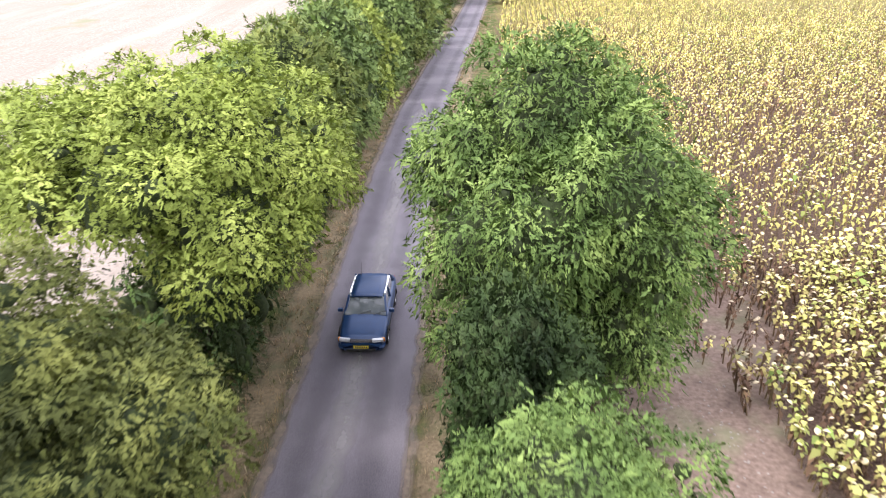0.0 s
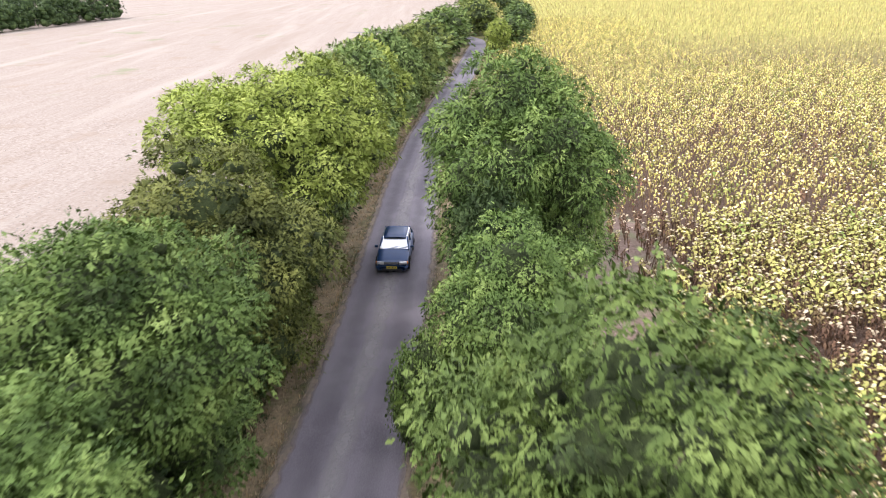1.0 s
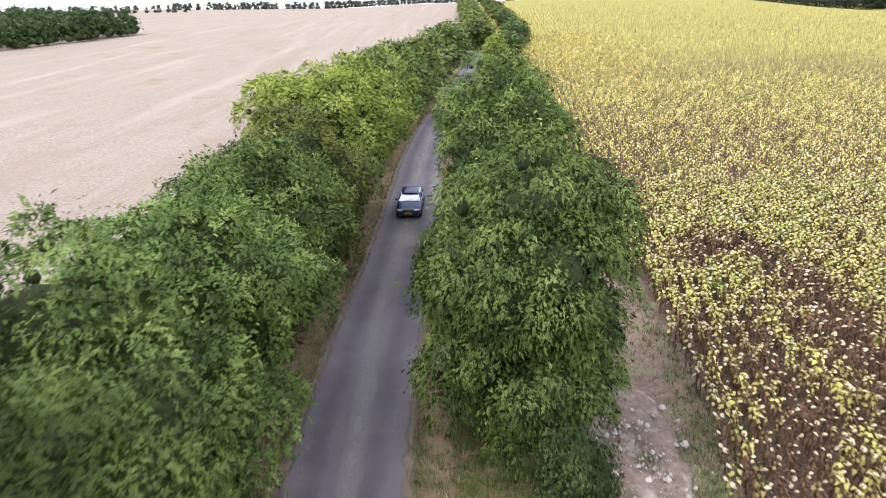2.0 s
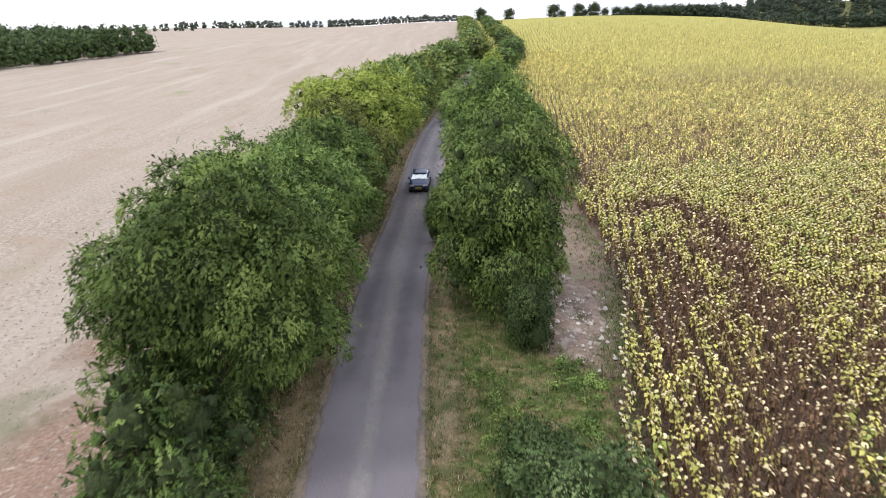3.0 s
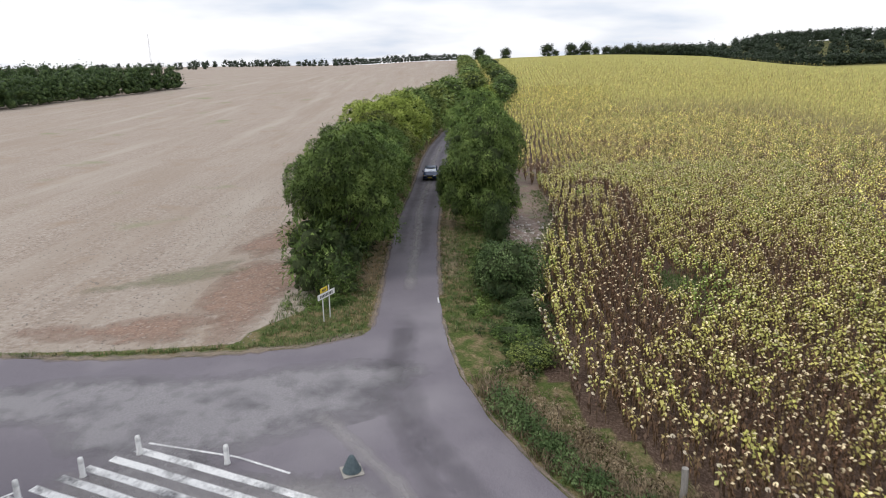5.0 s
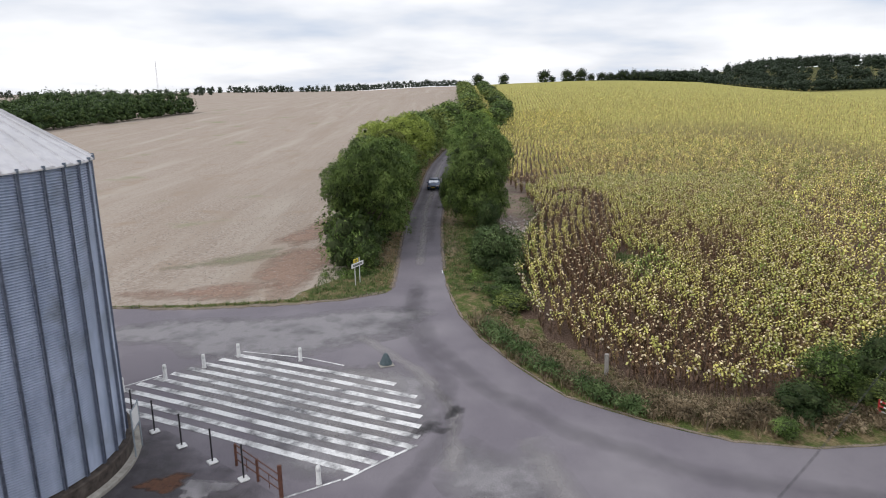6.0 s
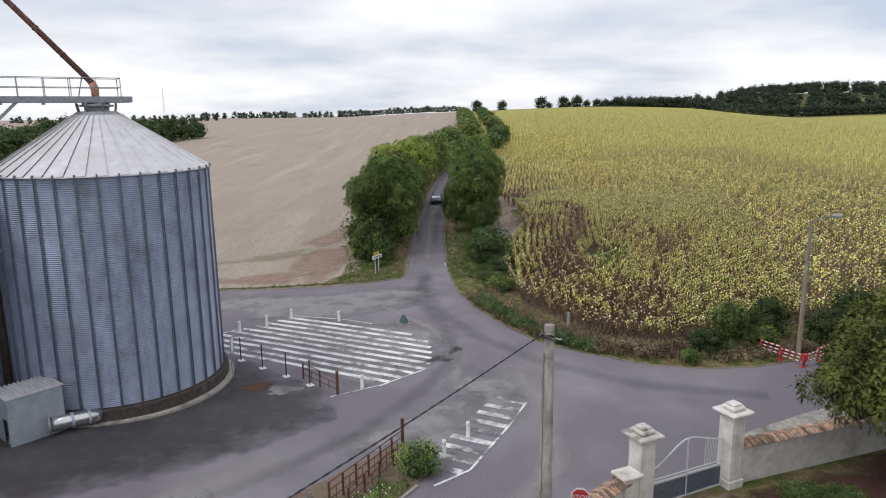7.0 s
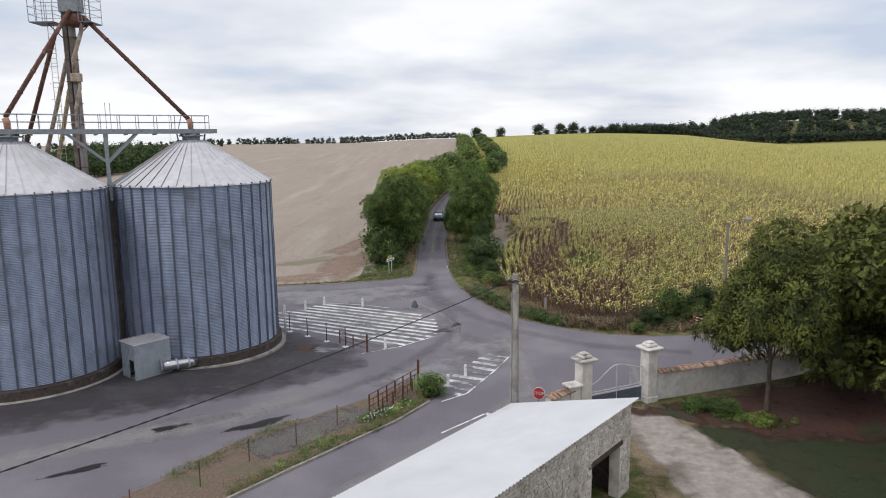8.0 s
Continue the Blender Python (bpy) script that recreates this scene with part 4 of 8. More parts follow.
def crown_masses(rng, lobes, rx, rz, base, skirt, clump, thin=0.0, fill=0.86):
    """A crown of half-width rx and half-height rz over a bare stem of height base: a few rounded limb masses, each covered with clumps of leaves.
    skirt: how much hangs down below. Gives the clumps' centres, radii and outward ways, and the masses' hearts."""
    tall = rz / rx
    mass = [(rng.uniform(-0.12, 0.12) * rx, rng.uniform(-0.12, 0.12) * rx, base + 1.34 * rz, 0.5 * rx)]
    for i in range(lobes):
        t = 2 * math.pi * (i + rng.uniform(-0.25, 0.25)) / lobes
        q = rng.uniform(0.38, 0.56) * rx
        mass.append((q * math.cos(t), q * math.sin(t), base + rz * rng.uniform(0.62, 1.22), rx * rng.uniform(0.33, 0.47)))
    for i in range(round(lobes * skirt)):
        t = 2 * math.pi * (i + rng.uniform(-0.3, 0.3)) / max(1, round(lobes * skirt)) + 0.5
        q = rng.uniform(0.35, 0.55) * rx
        mass.append((q * math.cos(t), q * math.sin(t), base * rng.uniform(0.35, 0.75) + 0.3 * rz, rx * rng.uniform(0.32, 0.44)))
    mass = np.array(mass)
    high = mass[:, 3] * min(1.15, max(0.8, tall * 1.05))
    c, r, o = [], [], []
    for i, (mx, my, mz, mr) in enumerate(mass):
        n = max(8, int(4 * math.pi * mr * mr / (clump * clump * 3.0)))
        for j in range(n):
            z = 1 - 2 * (j + 0.5) / n
            t = 2.39996 * j + rng.uniform(-0.4, 0.4)
            s = math.sqrt(1 - z * z)
            way = np.array((s * math.cos(t), s * math.sin(t), z))
            p = np.array((mx, my, mz)) + way * np.array((mr, mr, high[i])) * rng.uniform(0.72, 1.1)
            inside = any(k != i and ((p - mass[k, :3]) ** 2 / np.array((mass[k, 3], mass[k, 3], high[k])) ** 2).sum() < 0.6 for k in range(len(mass)))
            if inside or z < -0.75 or p[2] < 0.3 or rng.random() < thin:
                continue
            c.append(p)
            r.append(clump * rng.uniform(0.65, 1.35))
            o.append(way)
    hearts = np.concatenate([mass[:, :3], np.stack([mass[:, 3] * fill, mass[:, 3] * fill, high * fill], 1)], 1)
    return np.array(c), np.array(r), np.array(o), hearts


def wood_of(rng, height, centres, girth, geo=None):
    """A tapered trunk that leans a little, and limbs out to some of the clumps."""
    lean = rng.uniform(-0.35, 0.35, 2)
    steps = [Vector((lean[0] * t * t, lean[1] * t * t, height * t)) for t in (-0.04, 0.0, 0.12, 0.3, 0.5, 0.72)]
    geo = tube(steps, [girth * 1.5, girth * 1.35, girth, girth * 0.8, girth * 0.6, girth * 0.32], 9, geo)
    for i in rng.choice(len(centres), min(12, len(centres)), replace=False):
        t = rng.uniform(0.22, 0.6)
        a = Vector((lean[0] * t * t, lean[1] * t * t, height * t))
        b = Vector(centres[i])
        m = a.lerp(b, 0.5) + Vector((0, 0, 0.35))
        tube([a, m, b], [girth * 0.42, girth * 0.26, girth * 0.08], 5, geo)
    return geo


CROWNS = {}
FULL = ("broad", "crowned", "broad_b", "airy", "skirted", "skirted_b", "row_a", "row_b")


def crown_kind(kind, seed, lobes, count, size, rx, rz, base, skirt, girth, droop, clump, thin=0.0, fill=0.76, slim=0.16):
    rng = np.random.default_rng(seed)
    c, r, o, hearts = crown_masses(rng, lobes, rx, rz, base, skirt, clump, thin, fill)
    deep = int(count * 0.26)
    v, f, puff = sprays(rng, c, r, count - deep, size, droop, -0.6, 0.3, o, None, slim)
    first = 2 * (count - deep)
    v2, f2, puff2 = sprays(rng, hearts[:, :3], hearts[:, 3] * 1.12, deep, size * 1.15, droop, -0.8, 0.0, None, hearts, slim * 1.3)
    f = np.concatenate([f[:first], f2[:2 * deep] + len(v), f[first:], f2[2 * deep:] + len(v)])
    v, puff = np.concatenate([v, v2]), np.concatenate([puff, puff2])
    v[:, 2] = np.maximum(v[:, 2], 0.05)
    me = quads("crown", v, f, LEAF["mid"], None, puff)
    me.materials.append(CORESHADE)
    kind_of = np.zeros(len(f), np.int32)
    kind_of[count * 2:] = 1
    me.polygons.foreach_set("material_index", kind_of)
    trunk = mesh_of(wood_of(rng, base + 1.7 * rz, c, girth), BARK, True) if girth else None
    CROWNS[kind] = (me, trunk)


# unit trees: about 9 m high; their copies are scaled
crown_kind("broad", 11, 7, 50000, 0.21, 4.3, 3.3, 2.3, 0.3, 0.2, 0.4, 0.8, slim=0.23)
crown_kind("broad_b", 12, 9, 54000, 0.24, 4.3, 3.2, 2.5, 0.45, 0.19, 0.45, 0.6)
crown_kind("airy", 13, 8, 44000, 0.21, 4.6, 2.4, 4.0, 0.0, 0.17, 0.35, 0.72, 0.1, 0.66, 0.23)
crown_kind("skirted", 14, 8, 56000, 0.21, 4.1, 3.5, 1.9, 0.7, 0.2, 0.5, 0.82, slim=0.23)
crown_kind("skirted_b", 15, 7, 54000, 0.21, 4.0, 3.6, 1.7, 0.7, 0.2, 0.4, 0.8, slim=0.23)
crown_kind("crowned", 26, 8, 54000, 0.21, 4.4, 3.2, 2.9, 0.25, 0.2, 0.45, 0.8, slim=0.23)
crown_kind("high", 22, 8, 40000, 0.24, 4.6, 4.3, 1.6, 0.0, 0.17, 0.4, 0.66, 0.1, slim=0.2)
crown_kind("row_a", 20, 7, 13000, 0.42, 4.2, 3.4, 2.0, 0.6, 0.2, 0.3, 0.75, slim=0.24)
crown_kind("row_b", 21, 8, 12500, 0.42, 4.2, 3.3, 2.2, 0.6, 0.2, 0.3, 0.75, slim=0.24)
crown_kind("shrub", 16, 5, 3000, 0.2, 1.6, 1.0, 0.4, 0.7, 0.045, 0.25, 0.36)
crown_kind("shrub_b", 17, 5, 3000, 0.2, 1.6, 0.95, 0.45, 0.7, 0.04, 0.3, 0.36)
crown_kind("under", 25, 4, 900, 0.3, 1.6, 1.0, 0.4, 0.7, 0.045, 0.25, 0.45)
crown_kind("creeper", 23, 6, 9000, 0.11, 1.6, 1.0, 0.4, 0.9, 0.045, 0.5, 0.3, slim=0.3)
crown_kind("feathery", 24, 5, 4200, 0.17, 1.5, 1.1, 0.35, 0.5, 0.04, 0.0, 0.34, 0.1, 0.7, 0.16)
crown_kind("far_a", 18, 6, 1100, 0.9, 4.3, 3.4, 2.2, 0.5, 0.2, 0.3, 1.2, slim=0.25)
crown_kind("far_b", 19, 6, 1100, 0.9, 4.2, 3.3, 2.4, 0.5, 0.2, 0.3, 1.2, slim=0.25)


def plant(name, kind, tone, x, y, sx, sz, turn, label, category, group="", sink=0.0, sy=None):
    me, trunk = CROWNS[kind]
    if kind in FULL:
        sx, sz = sx * 1.04, sz * 1.09
    th = thing(name, label, category, pose(x, y, gz(x, y) - sink, 0, 0, turn) @ Matrix.Diagonal((sx, sy or sx, sz, 1)), group)
    if trunk:
        part("stem" if name == "bush" else "trunk", trunk, BARK, th)
    cr = part("foliage" if name == "bush" else "crown", me, None, th)
    cr.material_slots[0].link = "OBJECT"
    cr.material_slots[0].material = LEAF[tone]
    return th


for kind, tone, x, y, sx, sz, turn, label in (
        ("crowned", "deep", -8.0, -16.6, 0.77, 1.0, 20, "leafy green roadside tree at the end of the row"),
        ("skirted_b", "mid", -8.5, -11.5, 0.92, 1.0, 75, "dense dark green roadside tree beside the lane"),
        ("broad", "fresh", -8.1, -4.8, 0.9, 0.9, 130, "full green roadside tree with feathery leaves"),
        ("broad", "mid", -8.1, 2.0, 0.87, 0.92, 200, "feathery green roadside tree beside the lane"),
        ("skirted_b", "brown", -7.9, 9.3, 0.9, 0.93, 250, "olive-tinged roadside tree turning yellow brown"),
        ("airy", "light", -7.6, 18.6, 1.08, 1.02, 310, "bright yellow-green roadside tree with open branches"),
        ("row_a", "soft", -8.4, 26.5, 0.8, 0.95, 40, "green roadside tree in the hedge row"),
        ("row_b", "olive", -7.6, 34.5, 0.88, 1.0, 90, "green roadside tree in the hedge row"),
        ("row_a", "soft", -7.4, 42.5, 0.9, 1.02, 160, "full green roadside tree in the hedge row"),
        ("row_b", "light", -7.0, 51, 0.92, 1.0, 220, "lighter green roadside tree in the hedge row"),
        ("row_a", "soft", -5.8, 60, 0.95, 1.02, 280, "full green roadside tree in the hedge row"),
        ("row_b", "olive", -4.6, 69, 0.95, 1.02, 330, "full green roadside tree in the hedge row")):
    plant("tree", kind, tone, x, y, sx, sz, turn, label, "tree", "trees along the lane")
for kind, tone, x, y, sx, sz, turn, label in (
        ("broad_b", "fresh", 3.3, 17.8, 1.0, 1.14, 10, "broad dark green tree with a round crown by the crop"),
        ("skirted", "deep", 2.2, -4.2, 0.84, 1.03, 60, "tall leafy green tree with hanging sprays beside the lane"),
        ("skirted_b", "fresh", 1.9, 7.6, 0.68, 0.72, 150, "bushy green tree tangled with creeper beside the lane"),
        ("row_a", "dark", 1.6, 12.6, 0.44, 0.7, 220, "dark bushy tree below the broad crown"),
        ("row_b", "light", 10.8, 124, 0.6, 0.72, 35, "small rounded light green tree standing alone")):
    plant("tree", kind, tone, x, y, sx, sz, turn, label, "tree", "trees along the lane")
rnd = random.Random(5)
for i in range(30):
    y = 78 + 11.0 * i + rnd.uniform(-2, 2)
    plant("tree", rnd.choice(("far_a", "far_b")), rnd.choice(("soft", "mid", "olive", "olive")), (road_left(y) - 4.0 if y < 156 else 9.5 + 0.02 * (y - 150)) + rnd.uniform(-1, 1), y,
          rnd.uniform(0.95, 1.15), (0.96 if y < 170 else 0.72) * rnd.uniform(0.9, 1.12), rnd.uniform(0, 360), "green tree in the far hedge row", "tree", "trees along the lane")
for i in range(28):
    y = 140 + 11.5 * i + rnd.uniform(-2, 2)
    plant("tree", rnd.choice(("far_a", "far_b")), rnd.choice(("mid", "mid", "dark", "olive")), float(np.interp(y, (140, 160, 200, 300, 480), (14.6, 18, 23.5, 25.5, 31))) + rnd.uniform(-1.5, 1.5), y,
          rnd.uniform(0.85, 1.1), rnd.uniform(0.52, 0.72) * (0.8 if y > 280 else 1.0), rnd.uniform(0, 360), "dark green tree in the far hedge row", "tree", "trees along the lane")
for x, y, s in ((30, 505, 1.3), (52, 510, 1.2), (84, 500, 1.35), (104, 505, 1.3), (116, 508, 1.4), (134, 512, 1.0), (143, 515, 1.0), (152, 512, 1.2), (163, 515, 1.0), (92, 508, 0.8), (110, 512, 0.8), (125, 510, 0.9), (138, 508, 0.8), (147, 510, 0.9), (158, 512, 0.9), (168, 515, 1.0), (179, 520, 0.9), (190, 522, 1.1), (174, 520, 1.1), (185, 522, 1.0), (196, 525, 1.3)):
    plant("tree", rnd.choice(("far_a", "far_b")), "far", x, y, s * 0.9, s, rnd.uniform(0, 360), "distant dark tree on the skyline", "tree", "trees on the skyline", 2.2)
# undergrowth of the rows; deep shade below the trees is put into its leaf tones
for i in range(62):
    y = -20 + 1.65 * i + rnd.uniform(-0.6, 0.6)
    s = rnd.uniform(0.9, 1.35)
    plant("bush", rnd.choice(("under", "under")), rnd.choice(("dark", "dark", "dark", "mid", "dark")), road_left(y) - (rnd.uniform(2.3, 3.2) if i % 2 else rnd.uniform(3.6, 5.2)), y, s, s * rnd.uniform(1.3, 1.9), rnd.uniform(0, 360),
          "dense green undergrowth bush below the roadside trees", "bush", "undergrowth along the lane")
for x, y, sx, sz, tone, label in (
        (2.8, -21.4, 1.4, 1.55, "grey", "dense creeper-covered bush on the verge"), (1.7, -19.3, 0.8, 1.25, "dark", "dense creeper-covered bush on the verge"),
        (3.3, -25.2, 0.9, 0.6, "dark", "low green bramble on the verge"), (2.3, -27.8, 0.7, 0.35, "mid", "low green bramble on the verge"),
        (2.4, 0.9, 1.2, 1.9, "mid", "green bush leaning towards the lane"), (-0.9, 5.7, 0.7, 1.75, "mid", "creeper-hung bush overhanging the lane"),
        (3.6, 7.0, 1.0, 1.3, "light", "light green bush at the edge of the crop"), (2.9, -9.2, 0.75, 1.4, "dark", "dark creeper bush below the tall tree"),
        (3.2, -1.0, 1.0, 1.5, "mid", "green bush below the tall tree"), (-9.5, -19.9, 0.82, 1.0, "dark", "dense bush at the end of the row"), (-8.0, -20.3, 0.85, 0.9, "mid", "dense bush at the end of the row"), (17.2, -43.7, 1.0, 1.1, "mid", "bright feathery green shrub at the field corner"),
        (20.3, -42.6, 1.0, 1.2, "dark", "dark green shrub at the field corner"), (13.4, -47.2, 0.46, 0.36, "fresh", "small bright green shrub at the roadside"),
        (-3.2, -59.4, 0.7, 0.62, "fresh", "flowering green bush at the end of the grass bed"), (14.0, -62.6, 0.7, 0.35, "mid", "low green plants on the red soil"),
        (12.7, -61.9, 0.6, 0.3, "mid", "low green plants on the red soil"), (15.4, -64.2, 0.5, 0.25, "light", "low green plants on the red soil"),
        
        (15.2, -44.9, 0.8, 0.6, "dark", "low bramble in front of the crop"), 
        (19.0, -44.6, 0.8, 0.6, "olive", "low bramble in front of the crop"), (3.1, -30.6, 0.8, 0.5, "olive", "low bramble on the verge"),
        (23.4, -44.4, 1.0, 1.1, "dark", "dark green shrub at the field corner"), (26.5, -42.6, 1.2, 1.4, "dark", "dark green shrub at the field corner")):
    plant("bush", "creeper" if "creeper" in label else "feathery" if "bright" in label else "shrub" if sx > 0.8 else "shrub_b", tone, x, y, sx, sz, rnd.uniform(0, 360), label, "bush")
# the ivy-covered bank round the corner, and the dry brush behind it
def low_growth(name, line, wide, high, count, size, tone, seed, label, category):
    """A long low thicket along a line: clumps of leaf sprays over woody stems."""
    rng = np.random.default_rng(seed)
    k = np.linspace(0, 1, len(line))
    n = int(sum(math.dist(a, b) for a, b in zip(line, line[1:])) / 0.24) * 2
    t = rng.random(n)
    x, y = np.interp(t, k, [p[0] for p in line]) + rng.normal(0, wide, n), np.interp(t, k, [p[1] for p in line]) + rng.normal(0, wide, n)
    r = high * rng.uniform(0.4, 0.7, n)
    o = Vector((line[0][0], line[0][1], gz(line[0][0], line[0][1])))
    c = np.array([(a - o.x, b - o.y, gz(a, b) - o.z + high * rng.uniform(0.15, 0.5)) for a, b in zip(x, y)])
    v, f, puff = sprays(rng, c, r, count, size, 0.25, -0.2, 0.4, slim=0.22)
    th = thing(name, label, category, pose(o.x, o.y, o.z))
    part("foliage", quads("thicket", v, f, LEAF[tone], None, puff), None, th)
    for i in range(0, n, 9):
        part("stem", tube([(c[i][0], c[i][1], c[i][2] - high * 0.6), tuple(c[i] + np.array([0.05, 0.03, r[i] * 1.1]))], 0.012, 4), BARK, th)
    return th


low_growth("hedge", [(1.0, -34.2), (2.1, -36.9), (3.5, -39.9), (5.1, -42.2), (6.4, -43.8), (7.8, -45.0)], 0.24, 0.85, 9500, 0.14, "grey", 81, "low ivy-covered hedge bank round the corner", "hedge")
low_growth("brush", [(8.5, -44.2), (9.8, -45.0), (11.6, -45.4), (13.4, -45.1)], 0.5, 0.75, 8000, 0.14, "dry", 82, "dry brown brush in front of the crop", "brush")
low_growth("brush", [(1.9, -31.4), (3.2, -35.6), (4.7, -38.8), (6.3, -41.2), (8.2, -43.0)], 0.4, 0.65, 5000, 0.13, "dry", 83, "dry brown brush behind the bank", "brush")
low_growth("brush", [(15.5, -46.6), (18.0, -46.0), (21.0, -45.4), (24.0, -44.6)], 0.45, 0.55, 4500, 0.13, "dry", 86, "dry brown brush at the field corner", "brush")
low_growth("ground_cover", [(12.2, -62.4), (13.8, -63.0), (15.2, -64.0), (16.4, -64.8)], 0.5, 0.3, 3200, 0.13, "mid", 85, "low green plants on the red soil", "plants")
low_growth("bramble", [(14.2, -45.6), (15.6, -45.4), (17.2, -45.0)], 0.4, 0.7, 2400, 0.15, "dark", 84, "dark green bramble at the field corner", "bramble")
for k, (line, w, hi, n, tone) in enumerate((([(1.2, -12), (1.4, -15), (1.6, -18)], 0.7, 0.4, 3500, "mid"), ([(1.0, -20), (0.9, -22.5), (1.4, -25)], 0.55, 0.35, 3200, "mid"),
                                             ([(2.9, -23.4), (3.3, -25.6), (3.4, -28.2)], 0.75, 0.75, 6500, "grey"), ([(1.6, -26), (2.0, -29), (2.6, -31.6)], 0.6, 0.45, 4000, "dark"),
                                             ([(4.1, -10.4), (4.6, -13), (4.2, -16.5)], 0.6, 0.4, 3200, "fresh"), ([(-10.2, -22.2), (-8.6, -22.6), (-7.2, -22.0)], 0.5, 0.45, 3200, "mid"))):
    low_growth("bramble", line, w, hi, n, 0.12, tone, 90 + k, "tangle of low green bramble and weeds on the verge", "bramble")
low_growth("weeds", [(-4.3, -60.6), (-5.6, -62.2), (-6.8, -63.8)], 0.3, 0.4, 2600, 0.11, "fresh", 97, "flowering green weeds at the foot of the rusty fence", "weeds")
low_growth("weeds", [(-8.0, -65.4), (-9.4, -67.2), (-10.8, -69.2)], 0.22, 0.28, 1800, 0.1, "fresh", 98, "low green weeds behind the kerb", "weeds")
# garden trees by the wall
plant("tree", "high", "brown", 16.6, -62.4, 0.82, 1.12, 100, "dark brownish-green garden tree with a leaning trunk", "tree")
plant("tree", "row_a", "brown", 24.0, -59.0, 1.05, 1.2, 200, "dark brownish-green garden tree behind the wall", "tree")
plant("tree", "row_b", "brown", 30, -53.6, 1.0, 1.15, 20, "dark brownish-green garden tree behind the wall", "tree")
# two more trees, added outside the view to keep light off lawn and soil
plant("tree", "row_b", "brown", 26.4, -66.5, 1.3, 1.3, 120, "unseen garden tree added to shade the lawn", "tree")
plant("tree", "row_a", "brown", 23.4, -77, 1.3, 1.3, 220, "unseen garden tree added to shade the lawn", "tree")


def far_wood(name, spots, size, label, seed, per=75, tone="far"):
    """A distant wood: many ragged crowns joined into one."""
    rng = np.random.default_rng(seed)
    cs, rs = [], []
    for x, y, h in spots:
        z = gz(x, y)
        for k in range(6):
            t, q = 2.4 * k + rng.uniform(0, 1), 0.2 * h * math.sqrt((k + 0.3) / 6)
            cs.append((x + q * math.cos(t), y + q * math.sin(t), z + h * (0.74 - 0.09 * k * rng.uniform(0.6, 1.1))))
            rs.append(h * rng.uniform(0.19, 0.28))
        for k in range(2):
            cs.append((x + rng.uniform(-0.22, 0.22) * h, y + rng.uniform(-0.22, 0.22) * h, z + h * 0.2))
            rs.append(h * 0.3)
    v, f, puff = sprays(rng, np.array(cs), np.array(rs), per * len(spots), size, 0.15, -0.35, 0.7, slim=0.34)
    return tagged(new(name, quads(name, v, f, LEAF[tone], None, puff)), label, "wood", kind="stuff")


rng0 = random.Random(8)
far_wood("wood", [(-125 - 0.2 * (262 - q) - 11 * j + rng0.uniform(-3, 3) - 4 * math.sin(q * 0.11), q + rng0.uniform(-2, 2), rng0.uniform(0.88, 1.1) * (12.5 if q > 225 else 10.2)) for q in range(60, 264, 6) for j in range(6)]
         + [(-121 - 0.21 * (262 - q) + rng0.uniform(-1.5, 1.5), q, rng0.uniform(6, 9)) for q in range(60, 262, 4)], 0.9, "dark green wood at the edge of the stubble", 31, 130, "dark")
far_wood("treeline", [(x, 860 + rng0.uniform(-8, 8), rng0.uniform(7, 12)) for x in list(range(-330, -292, 5)) + list(range(-285, -200, 4)) + list(range(-190, -172, 4)) + list(range(-166, -146, 5)) + list(range(-140, 26, 3))], 1.0, "thin line of trees on the left skyline", 32, 80)
far_wood("wood", [(rng0.uniform(200, 660), rng0.uniform(530, 760), rng0.uniform(11, 15)) for i in range(430)] + [(188 + 3.6 * i + rng0.uniform(-1, 1), 504 + 9 * j + rng0.uniform(-4, 4), rng0.uniform(8, 11)) for i in range(125) for j in range(2)],
         1.9, "dark wood covering the far hill", 33, 70)
far_wood("treeline", [(-520 + 7 * i, 700 + rng0.uniform(-15, 15), rng0.uniform(7, 10)) for i in range(38)], 0.9, "far trees beyond the wood", 34, 90)


